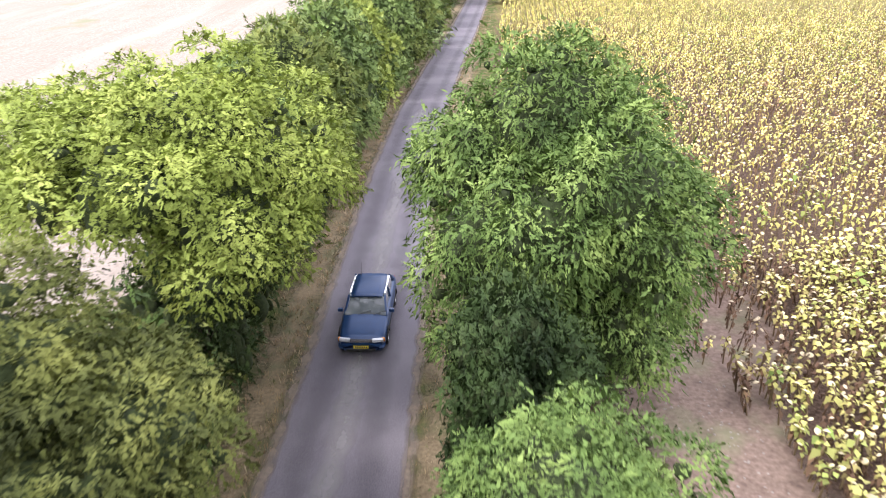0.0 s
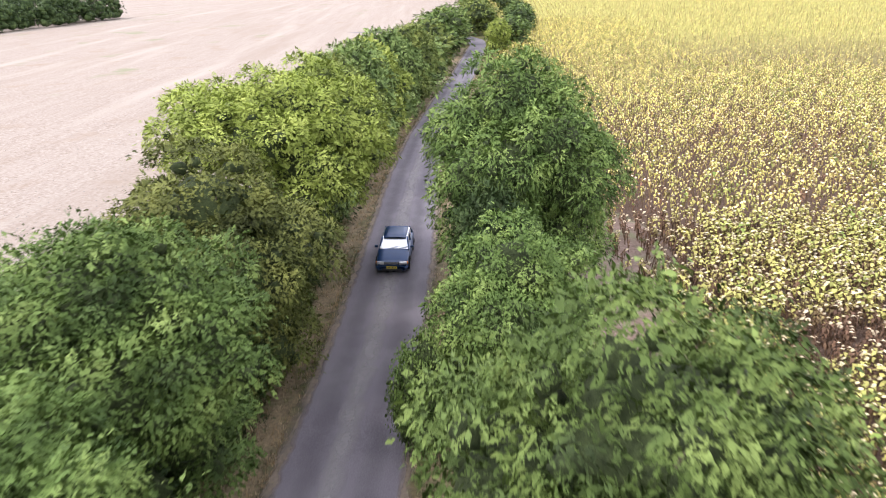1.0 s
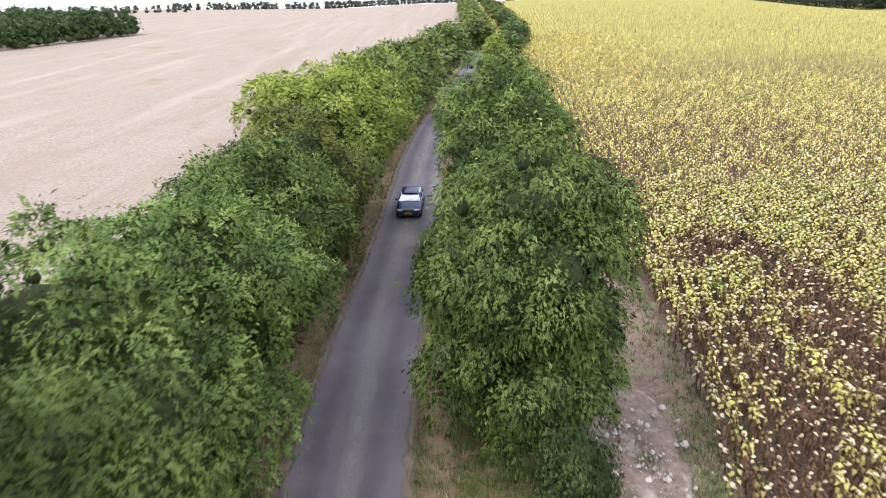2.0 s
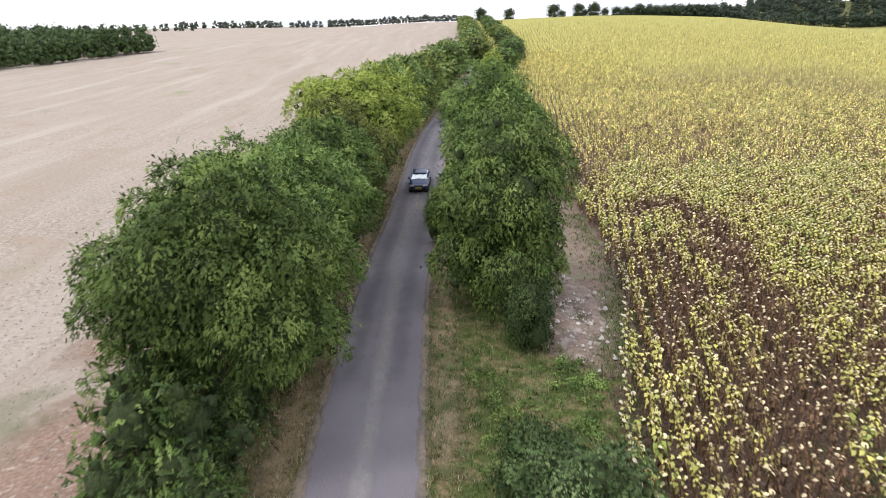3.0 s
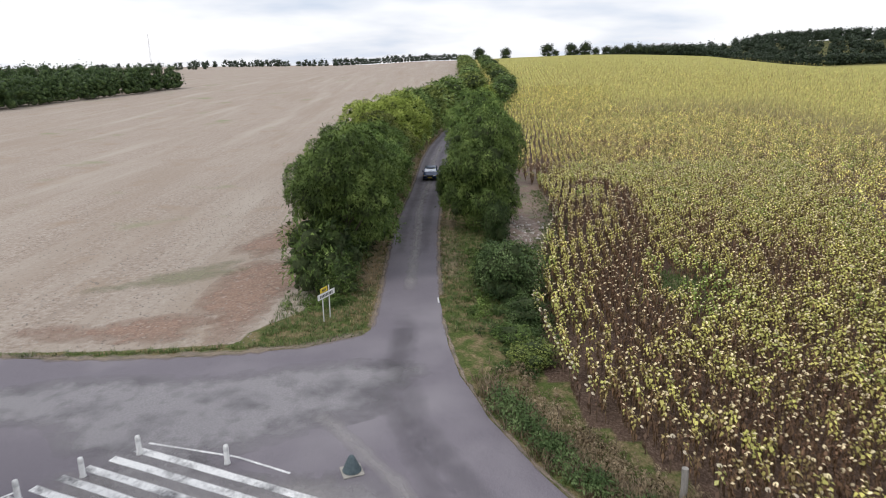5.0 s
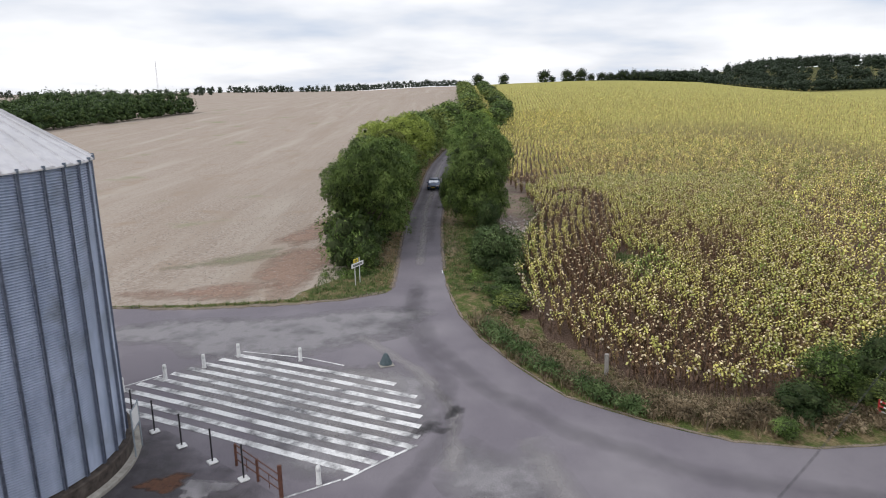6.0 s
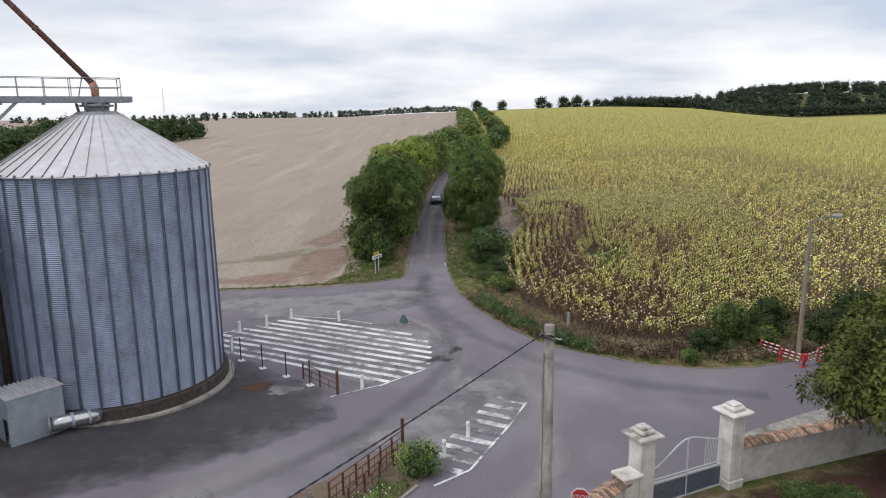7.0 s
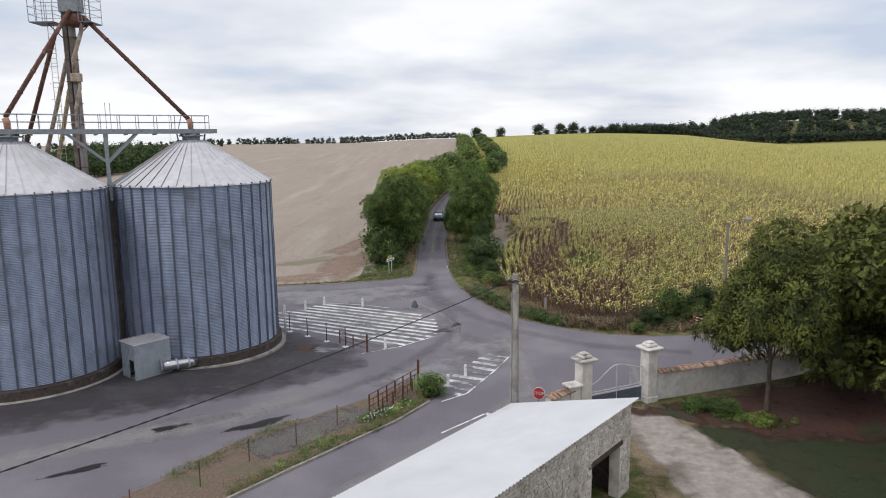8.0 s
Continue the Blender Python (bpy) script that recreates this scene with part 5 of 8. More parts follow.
# ---- the sunflower crop ----
def sunflower_shape(rng, leaves, fine):
    """One ripe sunflower: a stem that hooks over, a hanging head with a pale back, and drooping leaves. Gives corners, faces (as quads) and which piece each corner is of."""
    v, f, what = [], [], []

    def put(ps, fs, k):
        b = len(v)
        v.extend([tuple(p) for p in ps])
        what.extend([k] * len(ps))
        f.extend([tuple(i + b for i in q) for q in fs])

    w = 0.016
    if fine:
        ring = []
        for i, p in enumerate(((0, 0, 0), (0.02, 0, 0.88), (0.13, 0, 0.99))):
            ww = w * (1.2 - 0.2 * i)
            ring += [(p[0] - ww, p[1] - ww, p[2]), (p[0] + ww, p[1] - ww, p[2]), (p[0], p[1] + ww, p[2])]
        put(ring, [(i * 3 + k, i * 3 + (k + 1) % 3, i * 3 + 3 + (k + 1) % 3, i * 3 + 3 + k) for i in range(2) for k in range(3)], 0)
    else:
        put([(-w, -w, 0), (w, w, 0), (w + 0.02, w, 0.95), (0.02 - w, -w, 0.95)], [(0, 1, 2, 3)], 0)
    # the back of the bent head, a shallow dome
    n = 8 if fine else 6
    c, ax = Vector((0.17, 0, 0.95)), Vector((0.5, 0, -0.87))
    a, b = Vector((0, 1, 0)), Vector((0.87, 0, 0.5))
    rad = 0.068 if fine else 0.08
    rim = [c + rad * rng.uniform(0.85, 1.15) * (math.cos(2 * math.pi * k / n) * a + math.sin(2 * math.pi * k / n) * b) for k in range(n)]
    put([c - ax * 0.045] + rim, [(0, 1 + k, 1 + (k + 1) % n, 1 + (k + 2) % n) for k in range(0, n, 2)], 1)
    up = Vector((0, 0, 1))
    top = leaves - 5 if fine else leaves
    for i in range(leaves):
        t = 2.4 * i + rng.uniform(-0.4, 0.4)
        o, s = Vector((math.cos(t), math.sin(t), 0)), Vector((-math.sin(t), math.cos(t), 0))
        if i < top:
            # broad leaves, cupped, on stalks that rise and then fold down
            z = 0.96 - 0.4 * (i / max(1, top - 1)) ** 1.3
            ln = rng.uniform(0.09, 0.155) * (1.0 if fine else 1.4)
            wd = ln * rng.uniform(0.4, 0.58)
            p = Vector((0.015, 0, z)) + o * rng.uniform(0.02, 0.06)
            q1 = p + o * ln * 0.5 + up * rng.uniform(-0.01, 0.04)
            q2 = p + o * ln * rng.uniform(0.75, 1.0) - up * ln * rng.uniform(0.2, 1.1)
            fold = -up * ln * rng.uniform(0.05, 0.4)
            put([p, q1 + s * wd + fold, q2 + s * wd * rng.uniform(-0.3, 0.3), q1 - s * wd * rng.uniform(0.7, 1.0) + fold * rng.uniform(0, 1)], [(0, 1, 2, 3)], 3)
        else:
            # withered leaves that hang down the stalk
            z = rng.uniform(0.35, 0.85)
            ln = rng.uniform(0.12, 0.22)
            p, wd = Vector((0.01, 0, z)), ln * 0.26
            q1, q2 = p + o * ln * 0.45 - up * ln * 0.35, p + o * ln * 0.4 - up * ln * 1.3
            put([p, q1 + s * wd, q2, q1 - s * wd], [(0, 1, 2, 3)], 2)
    return np.array(v), np.array(f), np.array(what)


TONES = {"stem": ((0.2, 0.16, 0.09), (0.12, 0.076, 0.052)), "back": ((0.62, 0.59, 0.39), (0.56, 0.48, 0.36)),
         "green": (0.17, 0.25, 0.06), "yellow": (0.48, 0.465, 0.165), "brown": (0.135, 0.08, 0.056), "withered": (0.175, 0.112, 0.076)}


def drill(y):
    """How far the drilled rows have swung to the side: they follow the edge of the field."""
    return np.interp(y, (-60, -26, -18, -8, 4, 14, 34, 98, 208, 500), (-0.3, 0.0, 0.5, 2.0, 4.2, 6.4, 8.6, 17.0, 28.5, 58.0))


def dryness(x, y, rng):
    """How far a plant has dried out: 0 green, 0.5 yellow, 1 brown. Dead patches are placed to fit the camera's view,
    and follow the rows.
    """
    n = len(x)
    u = x - drill(y)

    def hill(p, at, wide):
        return np.exp(-(((p - at) / wide) ** 2))

    def within(p, lo, hi, soft):
        return 1 / (1 + np.exp(-(p - lo) / soft)) / (1 + np.exp((p - hi) / soft))

    d = 0.42 + 0.17 * rng.normal(size=n) + 0.07 / (1 + np.exp((y - 5) / 4))
    near = np.exp(-(np.maximum(0, y - 14) / 50.0) ** 2)
    # neighbours dry alike, most along a row
    d = d + (0.03 + 0.06 * near) * (np.sin(u * 1.9 + 2.1 * np.sin(y * 0.35)) + np.sin(y * 0.8 + 1.7 * np.sin(u * 1.1 + 0.4)) + np.sin(u * 0.7 - y * 0.3))
    d = d + 0.1 * near * np.sin(np.floor(u / 0.76) * 2.7) * np.sin(y * 0.27 + np.floor(u / 0.76))
    rib = np.interp(y, (-17, -9.7, -0.6, 8, 14), (10.8, 12.2, 12.6, 11.6, 10.2))
    d = d + 0.75 * hill(u, rib, 1.15) * within(y, -17, 12.5, 0.8)
    d = d + 0.62 * hill(y, 10.8, 2.0) * within(u, 6.6, 11.0, 0.4)
    d = d + 0.62 * within(y, -11, 3.5, 1.2) * within(u, 5.2, 10.5, 0.6) * (0.68 + 0.32 * np.sin(np.floor(u / 0.76) * 1.9 + 0.3 * y))
    d = d + 0.68 * within(y, -29, -15, 1.2) * within(u, 7.0, 11.8, 0.5)
    d = d + 0.5 * within(y, -24, -5, 2.0) * within(u, 15.5, 21.5, 1.0) * (0.75 + 0.25 * np.sin(u * 2.1 + 0.4 * y)) + 0.22 * hill(y, -16, 6) * hill(u, 24, 3.5)
    d = d + 0.7 * within(y, -44, -31, 1.2) * within(u, 5.5, 16.5, 1.2) * (0.65 + 0.35 * np.sin(u * 1.3 + 0.7 * y))
    d = d + 0.55 * hill(x, 10.4, 2.6) * hill(y, 22, 6.5) + 0.25 * hill(x, 11.5, 3.5) * hill(y, 30, 8)
    d = d + 0.16 * hill(y, 45, 16) * within(u, 6, 30, 3) + 0.12 * hill(y, 12, 9) * within(u, 12, 40, 3)
    d = d - 0.7 * hill(x, 14.2, 2.7) * hill(y, -20.8, 4.6) - 0.18 * hill(u, 5.6, 1.6) * hill(y, -14, 3.0)
    return np.clip(d + (rng.random(n) < 0.08) * 0.35, 0, 1)


def crop_mesh(name, x, y, seed, leaves, fine, high):
    """Many sunflowers in one mesh."""
    rng = np.random.default_rng(seed)
    shapes = [sunflower_shape(rng, leaves, fine) for _ in range(5)]
    pick = rng.integers(0, 5, len(x))
    dry = dryness(x, y, rng)
    vs, fs, ts, base = [], [], [], 0
    zs = np.array([gz(a, b) for a, b in zip(x, y)])
    for k, (sv, sf, sw) in enumerate(shapes):
        m = np.where(pick == k)[0]
        n = len(m)
        if not n:
            continue
        turn = rng.normal(-0.9, 1.3, n)
        s = high * rng.uniform(0.72, 1.14, n) * (1 - 0.16 * dry[m])
        c, sn = np.cos(turn), np.sin(turn)
        wide = s * rng.uniform(0.9, 1.25, n)
        px = sv[None, :, 0] * c[:, None] - sv[None, :, 1] * sn[:, None]
        py = sv[None, :, 0] * sn[:, None] + sv[None, :, 1] * c[:, None]
        tilt = rng.normal(0, 0.1, (2, n))
        pz = sv[None, :, 2] * s[:, None]
        d = dry[m][:, None]
        leaf = (sw == 3)[None, :]
        shrink = np.where(leaf, 1 - 0.3 * np.clip(d - 0.62, 0, 1) / 0.38, 1.0)
        across = (0.76 + 0.24 * np.clip((y[m] + 6) / 16.0, 0, 1))[:, None] if fine else 0.7
        v = np.stack([x[m][:, None] + px * wide[:, None] * shrink * across + tilt[0][:, None] * pz, y[m][:, None] + py * wide[:, None] * shrink + tilt[1][:, None] * pz, zs[m][:, None] + pz], 2)
        t = np.empty((n, len(sv), 3))
        g, ye, br = (np.array(TONES[q]) for q in ("green", "yellow", "brown"))
        lo = np.clip(d / 0.5, 0, 1)[..., None]
        hi = np.clip((d - 0.62) / 0.3, 0, 1)[..., None]
        # leaves get darker and browner towards the foot of each plant
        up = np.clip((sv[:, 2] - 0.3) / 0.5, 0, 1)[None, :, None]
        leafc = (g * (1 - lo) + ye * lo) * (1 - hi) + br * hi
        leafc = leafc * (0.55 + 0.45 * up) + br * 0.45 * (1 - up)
        for q, key in ((0, "stem"), (1, "back")):
            a, b = np.array(TONES[key][0]), np.array(TONES[key][1])
            t[:, sw == q] = (a * (1 - d[..., None]) + b * d[..., None]) * np.ones((1, (sw == q).sum(), 1))
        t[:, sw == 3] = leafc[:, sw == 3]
        wi = np.array(TONES["withered"])
        t[:, sw == 2] = wi * rng.uniform(0.6, 1.2, (n, 1, 1))
        # ripe only follows y: plants further up the field are tinted brighter
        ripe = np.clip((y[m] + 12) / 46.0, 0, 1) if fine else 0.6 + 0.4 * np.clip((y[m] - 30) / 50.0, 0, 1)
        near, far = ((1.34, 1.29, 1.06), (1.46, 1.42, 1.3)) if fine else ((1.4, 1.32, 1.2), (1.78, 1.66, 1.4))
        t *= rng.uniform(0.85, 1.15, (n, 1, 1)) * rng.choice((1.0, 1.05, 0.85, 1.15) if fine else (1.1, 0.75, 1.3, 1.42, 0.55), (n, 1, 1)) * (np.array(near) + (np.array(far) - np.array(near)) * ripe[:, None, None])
        t[:, sw == 1] *= 1 - 0.22 * np.ones((n, 1, 1)) * (ripe[:, None, None] if fine else 1.0)
        vs.append(v.reshape(-1, 3))
        ts.append(t.reshape(-1, 3))
        fs.append((sf[None] + base + np.arange(n)[:, None, None] * len(sv)).reshape(-1, 4))
        base += n * len(sv)
    return quads(name, np.concatenate(vs), np.concatenate(fs), CROP, np.concatenate(ts))


def crop_spots(seed, x0, x1, y0, y1, row, gap, keep):
    """Plants in drilled rows that run nearly along the lane and wander a little."""
    rng = np.random.default_rng(seed)
    xs, ys = [], []
    for r in np.arange(x0, x1, row):
        n = int((y1 - y0) / gap)
        y = y0 + (np.arange(n) + rng.random(n) * 0.7) * gap
        x = r + drill(y) + 0.12 * np.sin(y * 0.21 + 0.4) + rng.normal(0, 0.045, n)
        xs.append(x)
        ys.append(y)
    x, y = np.concatenate(xs), np.concatenate(ys)
    ok = np.array([a > crop_left(b) and b > crop_front(a) and keep(a, b) for a, b in zip(x, y)])
    bare = np.exp(-(((x - 14.2) / 2.0) ** 2) - ((y + 20.2) / 2.8) ** 2) + 0.8 * np.exp(-(((x - 6) / 1.3) ** 2) - ((y + 29) / 2.2) ** 2)
    ok &= rng.random(len(x)) > bare * 1.1
    thin = 0.75 * np.exp(-(((x - 9.6) / 2.2) ** 2) - ((y - 20.5) / 5.0) ** 2)
    ok &= rng.random(len(x)) > 0.06 + thin
    return x[ok], y[ok]


def lone_sunflowers():
    """The plants along the near rim of the field, each by itself."""
    rng = np.random.default_rng(71)
    kinds = []
    for i in range(6):
        sv, sf, sw = sunflower_shape(rng, 14, True)
        dry = (0.2, 0.4, 0.5, 0.55, 0.8, 0.95)[i]
        made = {}
        leaf = np.array(TONES["green"]) * (1 - min(1, dry * 2)) + np.array(TONES["yellow"]) * min(1, dry * 2)
        if dry > 0.7:
            leaf = np.array(TONES["brown"])
        for q, key in ((0, "stem"), (1, "head"), (2, "withered_leaves"), (3, "leaves")):
            ids = np.where(sw == q)[0]
            back = {int(a): k for k, a in enumerate(ids)}
            f = np.array([[back[int(a)] for a in face] for face in sf if int(face[0]) in back])
            tone = leaf if q == 3 else np.array(TONES["withered"]) if q == 2 else np.array(TONES["stem" if q == 0 else "back"][0]) * (1 - dry) + np.array(TONES["stem" if q == 0 else "back"][1]) * dry
            made[key] = quads(key, sv[ids] * (1 if q != 3 or dry < 0.7 else np.array([0.6, 0.6, 1])), f, CROP, np.tile(tone, (len(ids), 1)))
        kinds.append((made, ("yellow-green", "brown and withered")[dry > 0.7]))
    rim = [(crop_left(y) - 0.15, y) for y in np.arange(-36, 2, 0.55)] + [(x, crop_front(x) - 0.2) for x in np.arange(6.5, 20, 0.5)]
    for x, y in rim:
        x, y = float(x + rng.normal(0, 0.12)), float(y + rng.normal(0, 0.1))
        d = float(dryness(np.array([x]), np.array([y]), rng)[0])
        made, look_word = kinds[5 if d > 0.85 else 4 if d > 0.66 else int(rng.integers(0, 4))]
        s = float(rng.uniform(1.15, 1.5))
        th = thing("sunflower", look_word + " drooping sunflower at the field edge", "sunflower", on_land(x, y, float(rng.uniform(60, 170))) @ Matrix.Diagonal((s, s, s, 1)), "sunflowers at the field edge")
        for key, me in made.items():
            part(key, me, None, th)


lone_sunflowers()
CHANCE = random.Random(9)
NEAR = lambda a, b: a < 24 + 0.3 * (b + 43) and b < 26
BLUR = random.Random(10)


def MID(a, b):
    b, a = b + BLUR.gauss(0, 9), a + BLUR.gauss(0, 5)
    return (b < 105 and a < 70) or (b < 200 and a < 24 + 0.14 * b)



x, y = crop_spots(41, -2, 50, -44, 26, 0.76, 0.245, NEAR)
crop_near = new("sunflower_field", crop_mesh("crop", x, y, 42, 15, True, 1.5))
tagged(crop_near, "ripe drooping sunflowers, yellow-green with brown dead patches", "sunflower field", kind="stuff")
x, y = crop_spots(43, -10, 70, -44, 210, 0.76, 0.5, lambda a, b: not NEAR(a, b) and MID(a, b))
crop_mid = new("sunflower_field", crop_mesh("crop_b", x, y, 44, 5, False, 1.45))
tagged(crop_mid, "ripe yellow-green sunflowers in drilled rows up the slope", "sunflower field", kind="stuff")
x, y = crop_spots(45, -60, 230, -40, 430, 1.52, 1.25, lambda a, b: not NEAR(a, b) and not MID(a, b) and CHANCE.random() > (b - 200) / 240 and CHANCE.random() > (a - 110) / 120)
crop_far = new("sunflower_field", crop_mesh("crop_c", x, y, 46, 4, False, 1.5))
tagged(crop_far, "far yellow sunflower crop below the hilltop", "sunflower field", kind="stuff")


# ---- verge grass and field litter ----
def grass_mesh(name, spots, seed, high, tones):
    """Tufts of bent blades."""
    rng = np.random.default_rng(seed)
    spots = np.array(spots)
    n, blades = len(spots), 7
    p = np.repeat(spots, blades, 0)
    m = len(p)
    t = rng.uniform(0, 2 * math.pi, m)
    o = np.stack([np.cos(t), np.sin(t), np.zeros(m)], 1)
    s = np.stack([-np.sin(t), np.cos(t), np.zeros(m)], 1)
    h = np.repeat(high * rng.uniform(0.5, 1.3, n), blades) * rng.uniform(0.6, 1.1, m)
    z = np.array([gz(a, b) for a, b in spots[:, :2]])
    base = np.stack([p[:, 0], p[:, 1], np.repeat(z, blades)], 1) + o * rng.uniform(0.02, 0.16, (m, 1))
    up = np.array([0, 0, 1.0])
    w = (0.006 + 0.02 * h)[:, None]
    mid = base + up * h[:, None] * 0.6 + o * h[:, None] * 0.2
    tip = base + up * h[:, None] * rng.uniform(0.6, 1, (m, 1)) + o * h[:, None] * rng.uniform(0.3, 0.8, (m, 1))
    v = np.stack([base - s * w, base + s * w, mid + s * w * 0.8, mid - s * w * 0.8, tip], 1).reshape(-1, 3)
    b = np.arange(m)[:, None] * 5
    f = np.concatenate([b + np.array([0, 1, 2, 3]), b + np.array([3, 2, 4, 4])])
    tones = np.array(tones)
    k = np.repeat(rng.integers(0, len(tones), n), blades)
    c = tones[k] * rng.uniform(0.7, 1.3, (m, 1))
    tri = np.concatenate([b + np.array([0, 1, 2]), b + np.array([0, 2, 3]), b + np.array([3, 2, 4])])
    return quads(name, v, tri, CROP, np.repeat(c, 5, 0))


DRY = ((0.42, 0.31, 0.17), (0.34, 0.24, 0.13), (0.5, 0.4, 0.26), (0.2, 0.2, 0.08))
FRESH = ((0.085, 0.14, 0.036), (0.115, 0.18, 0.05), (0.1, 0.16, 0.045), (0.16, 0.21, 0.07), (0.27, 0.24, 0.12))
g1 = random.Random(21)
spots = []
for _ in range(3000):
    y = g1.uniform(-25.5, 70) if g1.random() < 0.8 else g1.uniform(-25.5, 0)
    spots.append((road_left(y) - 0.15 - abs(g1.gauss(0, 1.2)), y))
spots += [(road_left(y) + ROAD_WIDE + 0.15 + abs(g1.gauss(0, 0.8)), y) for y in (g1.uniform(-20, 110) for _ in range(1500))]
tagged(new("verge_grass", grass_mesh("verge_grass", spots, 51, 0.2, DRY)), "straw-coloured dry grass along the lane", "grass", kind="stuff")
spots = []
while len(spots) < 6500:
    x, y = g1.uniform(-2, 20), g1.uniform(-49, -4)
    if y < -21:
        left = float(np.interp(y, (-48.2, -43.3, -39.7, -35.6, -31.8, -28.3, -21.5), (14, 4.3, 2.2, 0.5, -0.6, -1.1, -1.65)))
    else:
        left = road_left(y) + ROAD_WIDE
    right = crop_left(max(-43.4, y)) + 1.0 if y > -43 else 20
    if left + 0.15 < x < right and (y > -42 or y > np.interp(x, (4, 8, 11, 14, 17, 24), (-43, -45.7, -47.4, -48, -47.8, -45.8)) + 0.1):
        spots.append((x, y))
spots += [(g1.uniform(-11.5, -5.9), g1.uniform(-28.0, -20)) for _ in range(900)] + [(float(crop_left(q)) - 0.2 - abs(g1.gauss(0, 0.8)), q) for q in (g1.uniform(-11, 12) for _ in range(700))]
spots += [(g1.gauss(14, 1.3), g1.gauss(-19.5, 1.4)) for _ in range(900)] + [(g1.gauss(6, 0.9), g1.gauss(-29, 1.4)) for _ in range(500)]
spots += [(-6 - g1.uniform(0, 22), -28.2 + abs(g1.gauss(0, 0.25))) for _ in range(260)]
spots = [s for s in spots if not (s[1] < -26.6 and s[0] > -8.8 and s[1] < -26.9 - 0.5 * (-5.9 - s[0]))]
tagged(new("verge_weeds", grass_mesh("verge_weeds", spots, 52, 0.26, FRESH)), "mixed green and dry weeds on the verges", "grass", kind="stuff")
spots = []
while len(spots) < 4200:
    k = g1.random()
    x = float(np.interp(k, (0, 0.2, 0.4, 0.6, 0.8, 1), (0.6, 2.8, 5.2, 8.6, 13, 22))) + g1.gauss(0, 0.3)
    y = float(np.interp(k, (0, 0.2, 0.4, 0.6, 0.8, 1), (-33.5, -38.6, -42.2, -44.7, -46.2, -45.2))) + g1.gauss(0.5, 0.7)
    if y > np.interp(x, (0.2, 0.5, 2.2, 4.3, 7.8, 11, 14.3, 17.2, 24), (-34.5, -35.4, -39.5, -43.1, -45.7, -47.4, -48.0, -47.8, -45.8)) + 0.15:
        spots.append((x, y))
tagged(new("bank_weeds", grass_mesh("bank_weeds", spots, 54, 0.5, ((0.2, 0.15, 0.09), (0.29, 0.215, 0.13), (0.11, 0.125, 0.045), (0.24, 0.18, 0.12)))), "tan dry grass and green weeds on the corner bank", "weeds", kind="stuff")
spots = []
for _ in range(3000):
    k = g1.random()
    i = min(4, int(k * 5))
    (ax, ay), (bx, by) = kerb_line[i], kerb_line[i + 1]
    u = g1.random()
    o = 0.1 + abs(g1.gauss(0, 0.45))
    d = Vector((bx - ax, by - ay)).normalized()
    spots.append((ax + (bx - ax) * u - d.y * o, ay + (by - ay) * u + d.x * o))
spots = [s for s in spots if s[1] > -80]
spots += [(-10.9 - 4.4 * u + g1.gauss(0, 0.3), -63.6 - 6.6 * u + g1.gauss(0, 0.35)) for u in (g1.random() for _ in range(700))]
spots += [(-4.4 - 2.4 * u + g1.gauss(0, 0.4), -60.6 - 3.0 * u + g1.gauss(0, 0.4)) for u in (g1.random() for _ in range(500))]
tagged(new("bed_grass", grass_mesh("bed_grass", [(a, b) for a, b in spots], 53, 0.24, FRESH + DRY[:2])), "green grass growing behind the kerb", "grass", kind="stuff")


def clods(name, spots, sizes, seed, material, label, category):
    """Loose stones and clods, joined."""
    rng = np.random.default_rng(seed)
    base = np.array([(1, 0, -0.3), (0.2, 0.9, -0.3), (-0.9, 0.4, -0.3), (-0.6, -0.8, -0.3), (0.4, -0.9, -0.3), (0.5, 0.2, 0.6), (-0.4, 0.3, 0.7), (-0.1, -0.5, 0.6)])
    faces = np.array([(0, 1, 5), (1, 6, 5), (1, 2, 6), (2, 3, 6), (3, 7, 6), (3, 4, 7), (4, 0, 7), (0, 5, 7), (5, 6, 7)])
    n = len(spots)
    s = np.array(sizes)[:, None, None]
    v = base[None] * s * rng.uniform(0.6, 1.3, (n, 8, 3))
    t = rng.uniform(0, 6.28, n)
    c, sn = np.cos(t)[:, None], np.sin(t)[:, None]
    v = np.stack([v[:, :, 0] * c - v[:, :, 1] * sn, v[:, :, 0] * sn + v[:, :, 1] * c, v[:, :, 2]], 2)
    v += np.array([(a, b, gz(a, b) + q) for a, b, q in spots])[:, None]
    f = faces[None] + np.arange(n)[:, None, None] * 8
    return tagged(new(name, quads(name, v.reshape(-1, 3), f.reshape(-1, 3), material)), label, category, kind="stuff")


spots = []
for _ in range(6500):
    y = g1.uniform(-27.5, 30) if g1.random() < 0.75 else g1.uniform(30, 90)
    x = -11.5 - abs(g1.gauss(0, 16))
    spots.append((x, y, 0.01))
clods("field_clods", spots, [g1.uniform(0.03, 0.09) for _ in spots], 61, CLOD, "pale clods and flints scattered over the stubble", "clods")
mound = Geo()
n1m, n2m = 26, 44
for j in range(n2m + 1):
    for i in range(n1m + 1):
        x, y = 3.6 + 4.6 * i / n1m, -10.5 + 13.5 * j / n2m
        k = max(0.0, 1 - ((x - 5.6 - 0.05 * y) / 1.9) ** 2 - ((y + 5.2) / 5.6) ** 2)
        lump = noise.noise(Vector((x * 0.9, y * 0.9, 3.3))) * 0.35 + noise.noise(Vector((x * 3.1, y * 3.1, 1.3))) * 0.14
        mound.add([(x, y, gz(x, y) - 0.05 + min(1, k * 2.5) * (0.32 + lump) * 0.9)], [])
